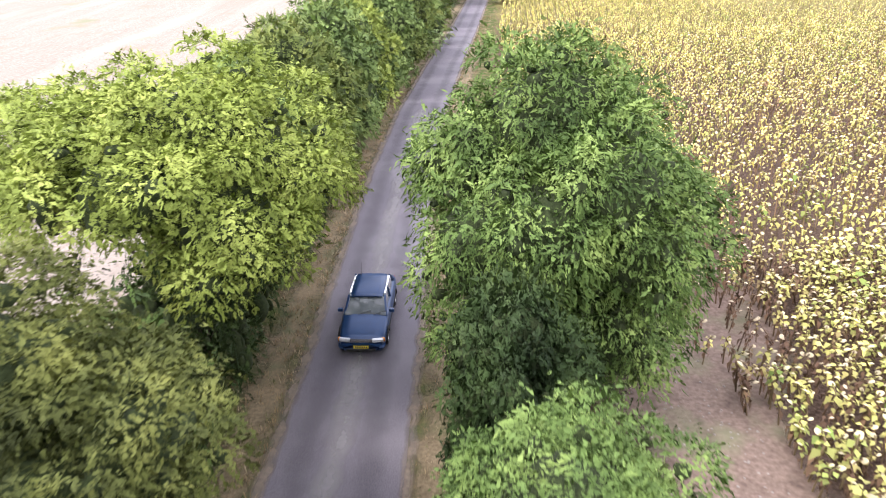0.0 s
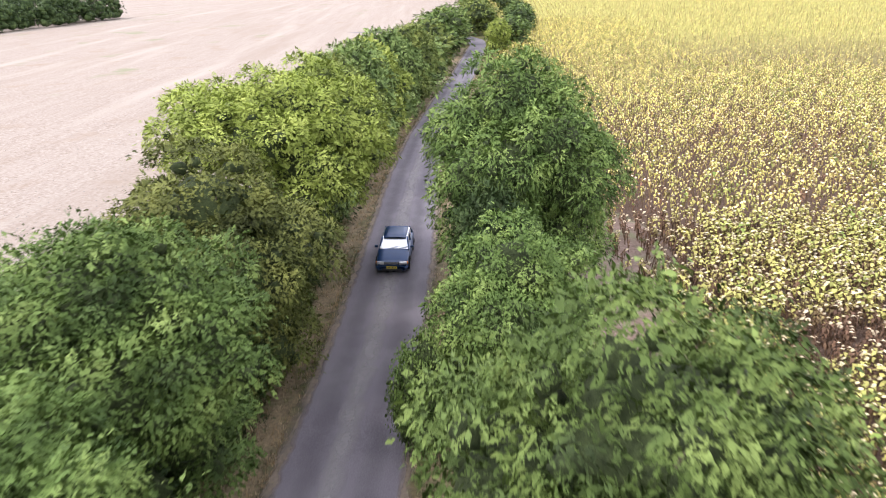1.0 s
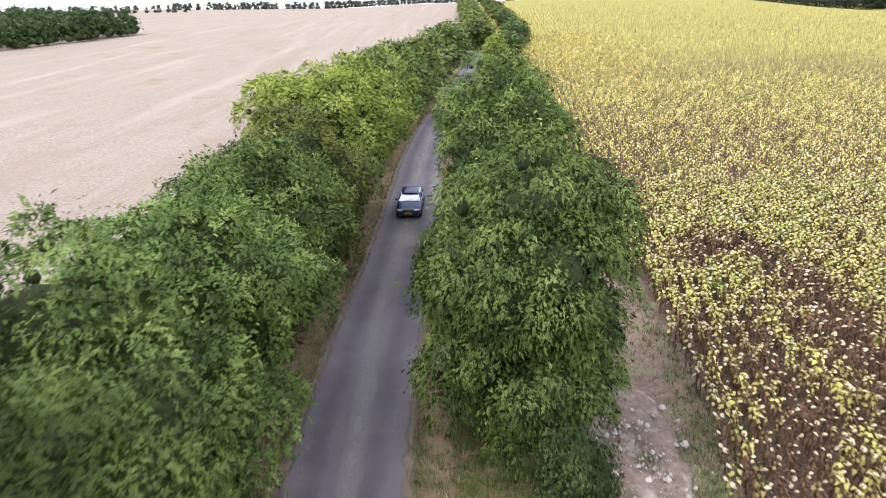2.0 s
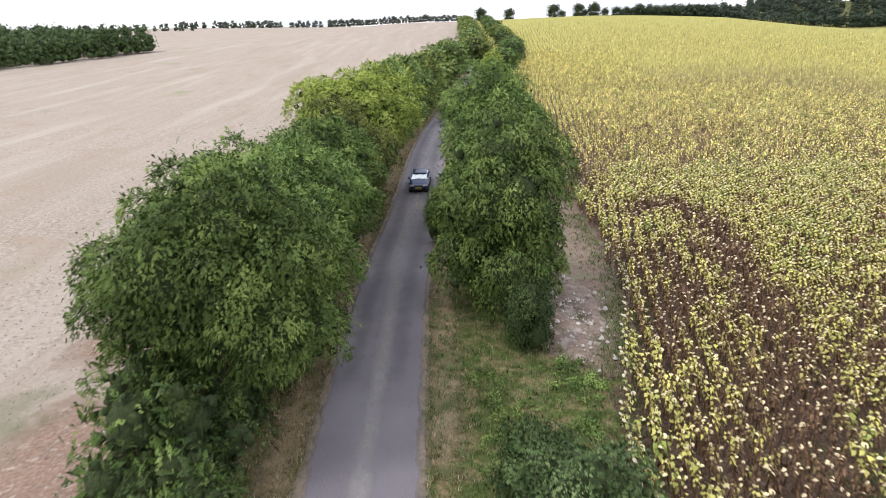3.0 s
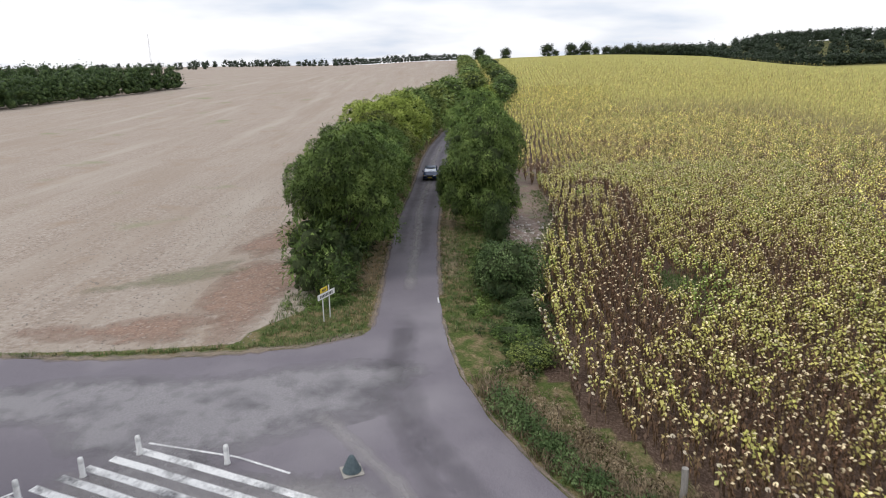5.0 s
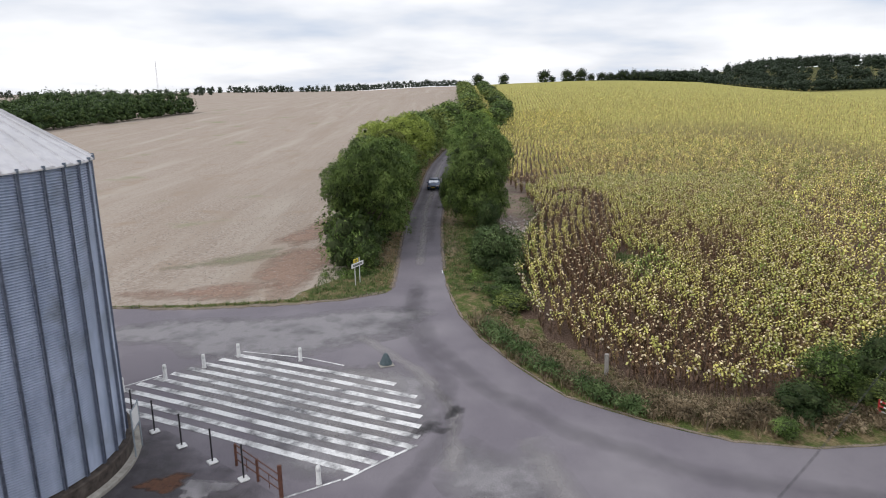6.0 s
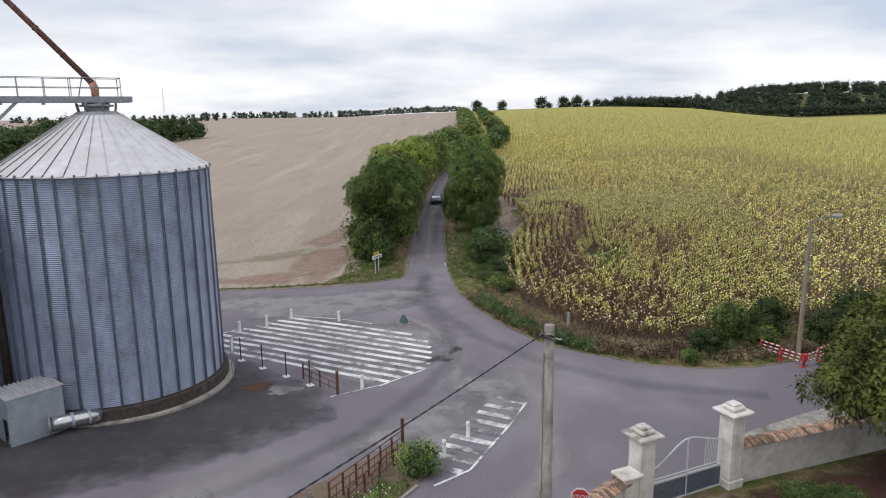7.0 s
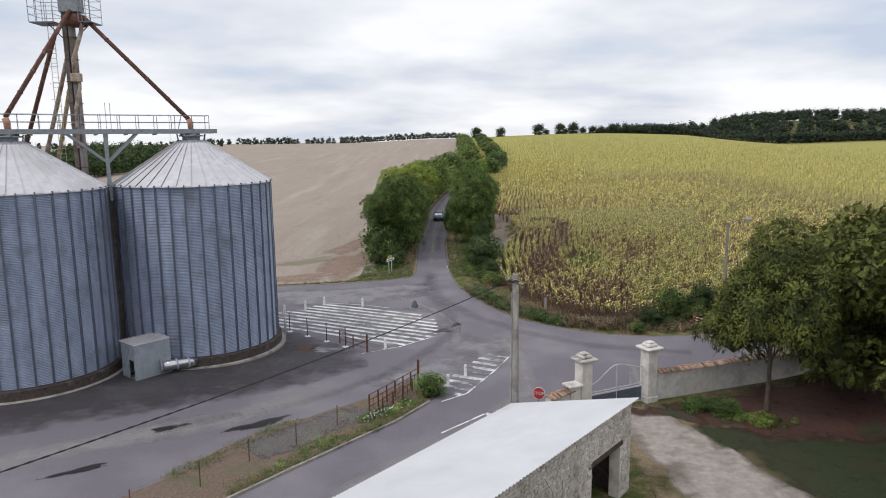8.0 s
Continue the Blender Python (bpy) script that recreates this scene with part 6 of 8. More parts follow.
mound.f = [(j * (n1m + 1) + i, j * (n1m + 1) + i + 1, (j + 1) * (n1m + 1) + i + 1, (j + 1) * (n1m + 1) + i) for j in range(n2m) for i in range(n1m)]
tagged(new("soil_mound", mesh_of(mound, EARTH, True)), "low heap of pinkish-brown earth beside the crop", "earth heap")
spots = [(g1.gauss(5.7, 0.8), g1.gauss(-6.2, 2.0), 0.14 + 0.14 * g1.random()) for _ in range(260)]
clods("rubble", spots, [0.03 + 0.15 * g1.random() ** 4 for _ in spots], 62, PALESTONE, "pale stones scattered over the earth heap", "rubble")
spots = []
while len(spots) < 1500:
    u, w = g1.random(), g1.gauss(0, 0.62)
    x, y = -6.9 - 5.3 * u, -61.9 - 5.6 * u
    spots.append((x + w * 0.72, y - w * 0.68, 0.15))
clods("gravel", spots, [g1.uniform(0.03, 0.075) for _ in spots], 64, GREYSTONE, "grey loose gravel inside the grass bed", "gravel")
spots = [(-4.6 - 2.3 * u + g1.gauss(0, 0.25), -61.0 - 3.0 * u + g1.gauss(0, 0.25), g1.uniform(0.3, 0.5)) for u in (g1.random() for _ in range(60))]
clods("flowers", spots, [g1.uniform(0.025, 0.045) for _ in spots], 65, WHITE, "small white flower heads among the weeds", "flowers")
spots = [(g1.uniform(4.5, 9.2), g1.uniform(-9, 24), 0.01) for _ in range(1200)]
clods("soil_clods", spots, [g1.uniform(0.03, 0.08) for _ in spots], 63, CLOD, "small clods on the bare headland soil", "clods")


# ---- grain bins ----
BIN_R, BIN_FOOT, BIN_EAVE, BIN_TOP = 5.49, -0.42, 11.42, 14.45
RIBS = 36


def grain_bin(cx, cy, label):
    th = thing("grain_bin", label, "grain bin", pose(cx, cy, 0), "grain bins")
    g = gz(cx, cy - BIN_R)
    part("plinth", lathe([(BIN_R + 0.02, g - 0.3), (BIN_R + 0.3, g - 0.3), (BIN_R + 0.3, BIN_FOOT - 0.06), (BIN_R + 0.26, BIN_FOOT), (BIN_R - 0.2, BIN_FOOT)], 72), PLINTH, th, "dirt-stained concrete plinth")
    part("apron", lathe([(BIN_R + 0.3, g - 0.2), (BIN_R + 0.6, g - 0.2), (BIN_R + 0.6, g + 0.07), (BIN_R + 0.3, g + 0.1)], 72), CONCRETE, th, "crumbled pale concrete apron")
    # the ribbed wall
    waves = 117
    prof = []
    for k in range(waves + 1):
        z = BIN_FOOT + (BIN_EAVE - BIN_FOOT) * k / waves
        prof.append((BIN_R - 0.036, z))
        if k < waves:
            prof.append((BIN_R + 0.03, z + (BIN_EAVE - BIN_FOOT) / waves / 2))
    part("wall", lathe(prof, 108), GALV, th)
    rib, v = Geo(), []
    levels = ((BIN_FOOT - 0.04, 0.1), (3.6, 0.1), (3.62, 0.085), (7.6, 0.085), (7.62, 0.07), (BIN_EAVE - 0.05, 0.07))
    for z, d in levels:
        v += [(BIN_R + r, t, z) for r, t in ((-0.01, -0.064), (d, -0.064), (d, -0.036), (0.03, -0.036), (0.03, 0.036), (d, 0.036), (d, 0.064), (-0.01, 0.064))]
    rib.add(v, [(i * 8 + k, i * 8 + (k + 1) % 8, i * 8 + 8 + (k + 1) % 8, i * 8 + 8 + k) for i in range(len(levels) - 1) for k in range(8)])
    rib = mesh_of(rib, RIBSTEEL)
    # roof: one sheet between two standing seams
    a = math.pi / RIBS
    r0, r1 = BIN_R + 0.13, 1.0
    n = 6
    g2 = Geo()
    v = []
    for i in range(n + 1):
        r = r0 + (r1 - r0) * i / n
        z = BIN_EAVE - 0.02 + (BIN_TOP - BIN_EAVE) * (r0 - r) / (r0 - r1)
        for t, dz in ((-a, 0.0), (-a * 0.9, 0.0), (0, 0.0), (a * 0.86, 0.0), (a * 0.9, 0.07), (a * 1.0, 0.07)):
            v.append((r * math.cos(t), r * math.sin(t), z + dz))
    f = [(i * 6 + k, i * 6 + k + 1, (i + 1) * 6 + k + 1, (i + 1) * 6 + k) for i in range(n) for k in range(5)]
    v += [(r0 * math.cos(t), r0 * math.sin(t), BIN_EAVE - 0.06) for t in (-a, a)]
    f.append((0, len(v) - 2, len(v) - 1, 5))
    g2.add(v, f)
    roof_sheet = mesh_of(g2, ROOFTIN)
    clip = mesh_of(box(BIN_R + 0.04, BIN_R + 0.16, -0.03, 0.03, BIN_EAVE - 0.08, BIN_EAVE + 0.1), DARKSTEEL)
    for k in range(RIBS):
        turn = pose(0, 0, 0, 0, 0, 360 / RIBS * k + 3)
        part("stiffener", rib, None, th, at=turn)
        part("roof_panel", roof_sheet, None, th, at=turn)
        part("eave_bracket", clip, None, th, at=turn)
    part("cap", lathe([(1.25, BIN_TOP - 0.28), (1.12, BIN_TOP - 0.05), (0.95, BIN_TOP + 0.06), (0.62, BIN_TOP + 0.08), (0.62, BIN_TOP + 0.3), (0.85, BIN_TOP + 0.32), (0.85, BIN_TOP + 0.42), (0.0, BIN_TOP + 0.44)], 28), STEEL, th, "grey steel cap ring", True)
    for k in range(8):
        t = 2 * math.pi * k / 8
        part("cap_strut", tube([(0.95 * math.cos(t), 0.95 * math.sin(t), BIN_TOP - 0.1), (1.05 * math.cos(t), 1.05 * math.sin(t), BIN_TOP + 0.5)], 0.045, 6), DARKSTEEL, th)
    return th


BIN_A, BIN_B = Vector((-20.74, -49.36)), Vector((-30.4, -55.5))
grain_bin(*BIN_A, "tall ribbed galvanised grain bin with conical roof")
grain_bin(*BIN_B, "ribbed galvanised grain bin next to the tower")


def catwalk():
    """The walkway over both bins, on a forked post between them."""
    th = thing("catwalk", "grey steel walkway with railings over the bins", "walkway", pose(0, 0, 0))
    d = (BIN_B - BIN_A).normalized()
    s = Vector((-d.y, d.x))
    z = 15.02

    def at(t, o, h):
        p = BIN_A + d * t + s * o
        return (p.x, p.y, z + h)

    for o in (-0.55, 0.55):
        part("beam", bar(at(-1.75, o, 0.12), at(13.6, o, 0.12), 0.1, 0.32), STEEL, th)
    part("deck", bar(at(-1.7, 0, 0.24), at(13.5, 0, 0.24), 1.0, 0.04), DARKSTEEL, th)
    for o in (-0.6, 0.6):
        for h in (0.75, 1.25):
            part("rail", tube([at(-1.2, o, h), at(13.5, o, h)], 0.022, 6), STEEL, th)
        for k in range(13):
            t = -1.2 + 1.2 * k
            part("rail_post", tube([at(t, o, 0.25), at(t, o, 1.27)], 0.025, 6), STEEL, th)
    for h in (0.75, 1.25):
        part("rail", tube([at(-1.2, -0.6, h), at(-1.2, 0.6, h)], 0.022, 6), STEEL, th)
    for k in range(7):
        t = 0.6 + 1.9 * k
        part("cross_beam", bar(at(t, -0.55, -0.06), at(t, 0.55, -0.06), 0.14, 0.16), STEEL, th)
    m = 5.7
    for o in (-0.4, 0.4):
        part("leg", bar(at(m + o * 0.2, o, 0), (*(BIN_A + d * m + s * o), 10.4), 0.22, 0.22), STEEL, th)
    part("leg", bar((*(BIN_A + d * m), 10.6), (*(BIN_A + d * m), gz(-25.6, -52.4) - 0.1), 0.42, 0.42), LEGSTEEL, th, "dark streaked lower leg")
    for o in (-0.4, 0.4):
        part("brace", bar(at(m, o, -2.0), at(m - 2.0, o, 0), 0.14, 0.16), STEEL, th)
        part("brace", bar(at(m, o, -2.0), at(m + 2.4, o, 0), 0.14, 0.16), STEEL, th)
    for t in (0.0, 11.44):
        part("outlet_box", box(-0.5, 0.5, -0.5, 0.5, -0.2, 0.0, 0.02).moved(pose(*at(t, 0, 0.0))), STEEL, th)
    for o in (0.2, 0.5):
        part("ladder_frame", tube([at(5.0 + o, -0.65, 0.2), at(5.0 + o, -0.65, 2.1)], 0.02, 5), STEEL, th)
    return th


catwalk()


def elevator_tower():
    """The bucket elevator behind the bins, with head cage, ladder and its fan of pipes."""
    x, y = -29.9, -47.6
    g = gz(x, y)
    top = 24.5
    th = thing("grain_elevator", "tall rusty grain elevator tower with sloping pipes", "grain elevator", pose(0, 0, 0))
    part("leg", box(x - 0.38, x - 0.05, y - 0.25, y + 0.25, g - 0.1, top, 0.02), LEGSTEEL, th, "dark streaked elevator leg")
    part("leg", box(x + 0.06, x + 0.38, y - 0.25, y + 0.25, g - 0.1, top, 0.02), LEGGREY, th, "grey streaked elevator leg")
    for k in range(15):
        z = g + 1.6 * (k + 0.5)
        part("flange", box(x - 0.42, x + 0.42, y - 0.29, y + 0.29, z, z + 0.06), DARKRUST, th)
    part("head", box(x - 0.45, x + 1.05, y - 0.45, y + 0.45, 23.9, 25.6, 0.06), STEEL, th, "grey sheet-metal head housing")
    part("head_drum", lathe([(0.0, -0.46), (0.62, -0.46), (0.7, -0.3), (0.7, 0.3), (0.62, 0.46), (0.0, 0.46)], 20).moved(pose(x + 0.3, y, 25.5, 90)), STEEL, th)
    part("distributor", lathe([(0.3, 23.9), (0.55, 23.75), (0.78, 23.42), (0.8, 23.02), (0.7, 22.95), (0.0, 22.95)], 18).moved(pose(x + 0.55, y, 0)), DARKRUST, th, "rusty round distributor below the head", True)
    part("hopper", box(x + 0.1, x + 0.86, y - 0.68, y - 0.3, 18.9, 19.5, 0.04), PALEPIPE, th, "pale sheet-metal box on the tower")
    # cages either side of the head
    deck = 23.15
    for cx, hw in ((x - 1.5, 0.9), (x + 1.65, 0.42)):
        part("platform", bar((cx, y - 0.9, deck), (cx, y + 0.9, deck), 2 * hw, 0.07), DARKSTEEL, th)
        for h in (0.55, 1.1, 1.7, 2.3):
            part("cage_rail", tube([(cx - hw, y - 0.9, deck + h), (cx + hw, y - 0.9, deck + h), (cx + hw, y + 0.9, deck + h), (cx - hw, y + 0.9, deck + h), (cx - hw, y - 0.9, deck + h)], 0.02, 5), STEEL, th)
        for a, b in ((-1, -0.9), (-0.33, -0.9), (0.33, -0.9), (1, -0.9), (-1, 0.9), (1, 0.9), (-1, 0.0)):
            part("cage_post", tube([(cx + a * hw, y + b, deck), (cx + a * hw, y + b, deck + 2.3)], 0.024, 5), STEEL, th)
        part("bracket", bar((cx, y, deck), (x + (0.2 if cx > x else -0.2), y, deck - 1.3), 0.06, 0.06), DARKRUST, th)
    # ladder with hoops
    for o in (-0.22, 0.22):
        part("ladder_rail", tube([(x - 1.15 + o, y - 0.35, g), (x - 1.15 + o, y - 0.35, top)], 0.022, 5), OCHRE, th)
    for k in range(70):
        z = g + 0.35 * k
        if 6 < z < top:
            part("rung", tube([(x - 1.37, y - 0.35, z), (x - 0.93, y - 0.35, z)], 0.014, 4), OCHRE, th)
    for k in range(12):
        z = 8 + 1.2 * k
        part("hoop", tube([(x - 1.15 + 0.38 * math.cos(t), y - 0.4 - 0.38 * math.sin(t), z) for t in np.linspace(0, math.pi, 9)], 0.014, 4), STEEL, th)
    # pipes down to the bins and beyond
    for a, b, mat, label in (((x + 1.2, y - 0.1, 23.6), (BIN_A.x, BIN_A.y - 0.1, 15.95), RUST, "rust-red sloping grain pipe"), ((x + 0.42, y - 0.45, 24.0), (BIN_B.x + 0.1, BIN_B.y - 0.1, 16.1), RUST, "rust-red sloping grain pipe"),
                             ((x - 0.75, y - 0.6, 22.3), (-34.9, -46.9, 13.0), RUST, "streaked rusty grain pipe"), ((x - 0.5, y + 0.2, 20.5), (-33.5, -46.4, 12.6), PALEPIPE, "pale yellowed grain pipe"),
                             ((x - 0.55, y + 0.3, 18.4), (-32.7, -46.0, 12.4), OCHRE, "yellowed grain pipe")):
        a, b = Vector(a), Vector(b)
        p = part("grain_pipe", tube([a, a.lerp(b, 0.02), b], 0.155, 10), mat, th, label, True)
        for k in (0.03, 0.22, 0.41, 0.6, 0.79, 0.98):
            q = a.lerp(b, k)
            part("joint", tube([q, q + (b - a).normalized() * 0.07], 0.178, 10), mat, p)
    part("vent_pipe", tube([(x + 1.2, y - 0.4, 23.1), (x + 1.1, y - 0.42, 22.5), (x + 0.36, y - 0.45, 20.5), (x + 0.4, y - 0.45, 19.4)], 0.15, 10), PALEPIPE, th, "pale streaked pipe from the distributor", True)
    part("vent_pipe", tube([(x + 0.66, y - 0.45, 18.95), (x + 0.64, y - 0.45, 18.4), (x + 0.2, y - 0.4, 17.0), (x + 0.1, y - 0.4, 14.0)], 0.13, 10), PALEPIPE, th, "pale bent vent pipe", True)
    for cx, cy in ((BIN_A.x, BIN_A.y - 0.1), (BIN_B.x + 0.1, BIN_B.y - 0.1)):
        part("pipe_elbow", tube([(cx - 0.05, cy, 16.0), (cx + 0.05, cy, 15.75), (cx + 0.05, cy, 15.0)], [0.2, 0.22, 0.18], 10), FADED, th, "faded orange pipe elbow", True)
        part("pipe_stay", tube([(cx - 0.9, cy, 15.2), (cx - 0.5, cy, 16.6)], 0.03, 5), DARKSTEEL, th)
    return th


elevator_tower()


def shed():
    """A small sheet-metal fan house with a ribbed side and an open doorway."""
    th = thing("fan_shed", "small blue-grey sheet-metal shed beside the bins", "shed", on_land(-22.45, -57.5, 50, 0.0))
    w, d, h = 2.45, 1.9, 2.42
    part("front_panel", box(0, w, 0, 0.05, 0.05, h, 0.01), BLUEGREY, th)
    part("back_panel", box(0, w, d - 0.05, d, 0.05, h - 0.1, 0.01), BLUEGREY, th)
    part("side_panel", box(w - 0.05, w, 0.05, d - 0.05, 0.05, h - 0.02, 0.01), BLUEGREY, th)
    side = part("ribbed_side", box(0.015, 0.05, 0.95, d - 0.05, 0.05, h - 0.03).add(*(lambda q: (q.v, q.f))(box(0.015, 0.05, 0.05, 0.95, 1.35, h - 0.03))), BLUEGREY, th, "ribbed side with a dark opening")
    for k in range(9):
        y0 = 0.05 + k * 0.2
        z0 = 1.35 if 1 <= k <= 3 else 0.05
        part("rib", box(-0.015, 0.018, y0, y0 + 0.12, z0, h - 0.03), BLUEGREY, side)
    roof = part("roof", box(-0.06, w + 0.08, -0.06, d + 0.06, h, h + 0.02), ROOFTIN, th, "pale ribbed sheet roof")
    for k in range(13):
        x0 = -0.06 + k * 0.198
        part("rib", box(x0, x0 + 0.06, -0.063, d + 0.063, h + 0.018, h + 0.1), ROOFTIN, roof)
    part("floor_slab", box(0.05, w - 0.05, 0.05, d - 0.05, -0.1, 0.06), CONCRETE, th)
    part("fan", lathe([(0.0, 0.0), (0.45, 0.0), (0.5, 0.1), (0.5, 0.5), (0.0, 0.55)], 18).moved(pose(1.3, 0.9, 0.7, 0, 90)), DARKSTEEL, th)
    return th


shed()
duct = thing("air_duct", "shiny silver air duct elbow lying by the bin", "duct", pose(0, 0, 0))
g = gz(-20, -55.4)
part("pipe", tube([(-21.3, -56.3, g + 0.62), (-20.5, -55.75, g + 0.62), (-19.9, -55.3, g + 0.58), (-19.5, -54.9, g + 0.5)], [0.36, 0.36, 0.37, 0.33], 16), CHROME, duct, "", True)
part("seam", tube([(-20.55, -55.79, g + 0.62), (-20.45, -55.71, g + 0.62)], 0.385, 16), GALV, duct)
part("seam", tube([(-19.95, -55.34, g + 0.58), (-19.87, -55.27, g + 0.575)], 0.385, 16), GALV, duct)
part("flange", tube([(-21.35, -56.33, g + 0.62), (-21.27, -56.28, g + 0.62)], 0.43, 16), STEEL, duct)


board = thing("notice_board", "narrow blue-framed white notice board beside the bin", "notice board", on_land(-14.75, -48.5, 100))
for o in (0.0, 1.05):
    part("post", tube([(o, 0, -0.1), (o, 0, 2.3)], 0.035, 8), BLUEGREY, board, "thin blue-grey post")
part("panel", box(0.05, 1.0, -0.015, 0.015, 1.35, 2.15, 0.01), WHITE, board, "white sheet panel")
part("rail", bar((0, 0, 2.2), (1.05, 0, 2.2), 0.04, 0.04), BLUEGREY, board)
part("rail", bar((0, 0, 1.3), (1.05, 0, 1.3), 0.04, 0.04), BLUEGREY, board)


# ---- bollards, posts, fences ----
def bollard(x, y, label="white plastic bollard on the junction"):
    th = thing("bollard", label, "bollard", on_land(x, y, 0, 0.045), "white bollards")
    part("post", lathe([(0.0, 0.0), (0.13, 0.0), (0.125, 0.05), (0.105, 0.08), (0.1, 0.72), (0.085, 0.8), (0.0, 0.82)], 16), WHITE, th, "", True)
    part("band", lathe([(0.103, 0.58), (0.107, 0.58), (0.106, 0.68), (0.102, 0.68)], 16), ENAMEL, th, "grey reflective band")
    return th


for x, y in ((-18.13, -42.3), (-16.56, -40.75), (-14.95, -39.4), (-13.45, -37.95), (-9.76, -38.7), (-6.74, -50.2)):
    bollard(x, y)
for x, y in ((-2.05, -58.0), (-0.85, -56.2)):
    bollard(x, y, "white plastic bollard beside the small hatching")
for x, y in ((-16.3, -45.25), (-14.87, -46.3), (-13.2, -47.5), (-11.47, -48.7), (-9.82, -49.9)):
    th = thing("chain_post", "thin black post on a white concrete foot", "post", on_land(x, y, 38, 0.05), "black yard posts")
    part("foot", box(-0.2, 0.2, -0.2, 0.2, 0, 0.09, 0.03), WHITE, th, "white concrete foot")
    part("pole", tube([(0, 0, 0.05), (0, 0, 1.5)], 0.035, 8), BLACK, th)
    part("knob", lathe([(0.0, 1.49), (0.045, 1.5), (0.045, 1.56), (0.0, 1.58)], 8), BLACK, th)


def rail_fence(name, a, b, high, bays, label, tall_end=0.0):
    """A rusty iron fence of posts and three rails with thin uprights."""
    th = thing(name, label, "fence", pose(0, 0, 0))
    a, b = Vector(a), Vector(b)
    for i in range(bays + 1):
        p = a.lerp(b, i / bays)
        h = high + (tall_end if i == bays else 0)
        g = gz(p.x, p.y)
        part("post", bar((p.x, p.y, g - 0.1), (p.x, p.y, g + h), 0.09 + (0.06 if i == bays and tall_end else 0), 0.09), DARKRUST, th)
    for h in (0.35, 0.7, 1.0):
        part("rail", tube([(a.x, a.y, gz(*a) + high * h * 0.97), (b.x, b.y, gz(*b) + high * h * 0.97)], 0.025, 6), DARKRUST, th)
    n = bays * 4
    for i in range(n):
        if i % 4 == 0:
            continue
        p = a.lerp(b, i / n)
        g = gz(p.x, p.y)
        if i % 2 == 0:
            part("upright", tube([(p.x, p.y, g + 0.1), (p.x, p.y, g + high * 0.7)], 0.016, 5), DARKRUST, th)
    return th


rail_fence("iron_gate", (-10.4, -48.9), (-8.03, -51.1), 1.05, 2, "rusty iron gate leaf at the yard entrance", 0.4)
rail_fence("iron_fence", (-6.75, -62.0), (-4.0, -57.5), 1.15, 6, "rusty iron fence on the grass bed", 0.55)
rail_fence("iron_fence", (-5.95, -62.1), (-4.35, -58.9), 0.95, 3, "leaning rusty iron fence section in the weeds")
wire = thing("wire_fence", "rusty stakes of a wire fence on the bed", "fence", pose(0, 0, 0))
stakes = [(-8.35, -64.1), (-10.14, -66.5), (-12.05, -68.5), (-13.6, -71.0), (-15.6, -73.6), (-17.6, -76.4)]
for x, y in stakes:
    part("stake", tube([(x, y, gz(x, y) - 0.1), (x + 0.03, y, gz(x, y) + 1.35)], 0.028, 6), DARKRUST, wire)
for h in (0.5, 0.9, 1.25):
    part("wire", tube([(x, y, gz(x, y) + h) for x, y in stakes], 0.006, 4), DARKSTEEL, wire)
cone = thing("traffic_cone", "dark faded traffic cone standing on a pale foot", "traffic cone", on_land(-4.9, -39.3, 20, 0.045))
part("foot", box(-0.4, 0.4, -0.4, 0.4, 0, 0.05, 0.02), CONCRETE, cone, "pale square foot")
part("body", lathe([(0.36, 0.07), (0.34, 0.12), (0.12, 0.62), (0.09, 0.66), (0.0, 0.67)], 18), CONE, cone, "", True)
th = thing("fence_post", "weathered grey wooden post on the verge", "post", on_land(6.85, -41.25))
part("post", tube([(0, 0, -0.1), (0.02, 0, 0.6), (0.0, 0.02, 1.36)], [0.13, 0.12, 0.12], 9), POLE, th)


def barrier():
    th = thing("road_barrier", "red and white plastic barrier panels standing in a bent line", "barrier", on_land(18.5, -45.5))
    for k, (x0, y0, turn, lean) in enumerate(((0.0, 0.0, -62, 0), (0.7, -1.35, -60, 8), (1.5, -2.55, 32, 4), (2.85, -1.7, 34, -6))):
        p = part("panel", bar((0, 0, 0.8), (1.5, 0, 0.8), 0.05, 0.075), WHITE, th, "white rails with red bands", at=pose(x0, y0, gz(18.5 + x0, -45.5 + y0) - gz(18.5, -45.5), lean, 0, turn))
        for h in (0.34, 0.57):
            part("rail", bar((0, 0, h), (1.5, 0, h), 0.045, 0.065), WHITE, p)
        for i, h in enumerate((0.34, 0.57, 0.8)):
            for x in (0.02, 0.42, 0.82, 1.22):
                part("band", bar((x + 0.07 * i, 0, h), (x + 0.07 * i + 0.16, 0, h), 0.056, 0.081), RED, p)
        for x in (0.04, 1.46):
            part("upright", bar((x, 0, 0.0), (x, 0, 0.9), 0.07, 0.07), RED, p, "red upright")
            part("foot", box(x - 0.06, x + 0.06, -0.28, 0.28, 0, 0.06, 0.02), RED, p)
    part("lamp_box", box(1.35, 1.65, -2.75, -2.45, 0.35, 0.8, 0.04), RED, th, "red plastic weight box")
    return th


barrier()


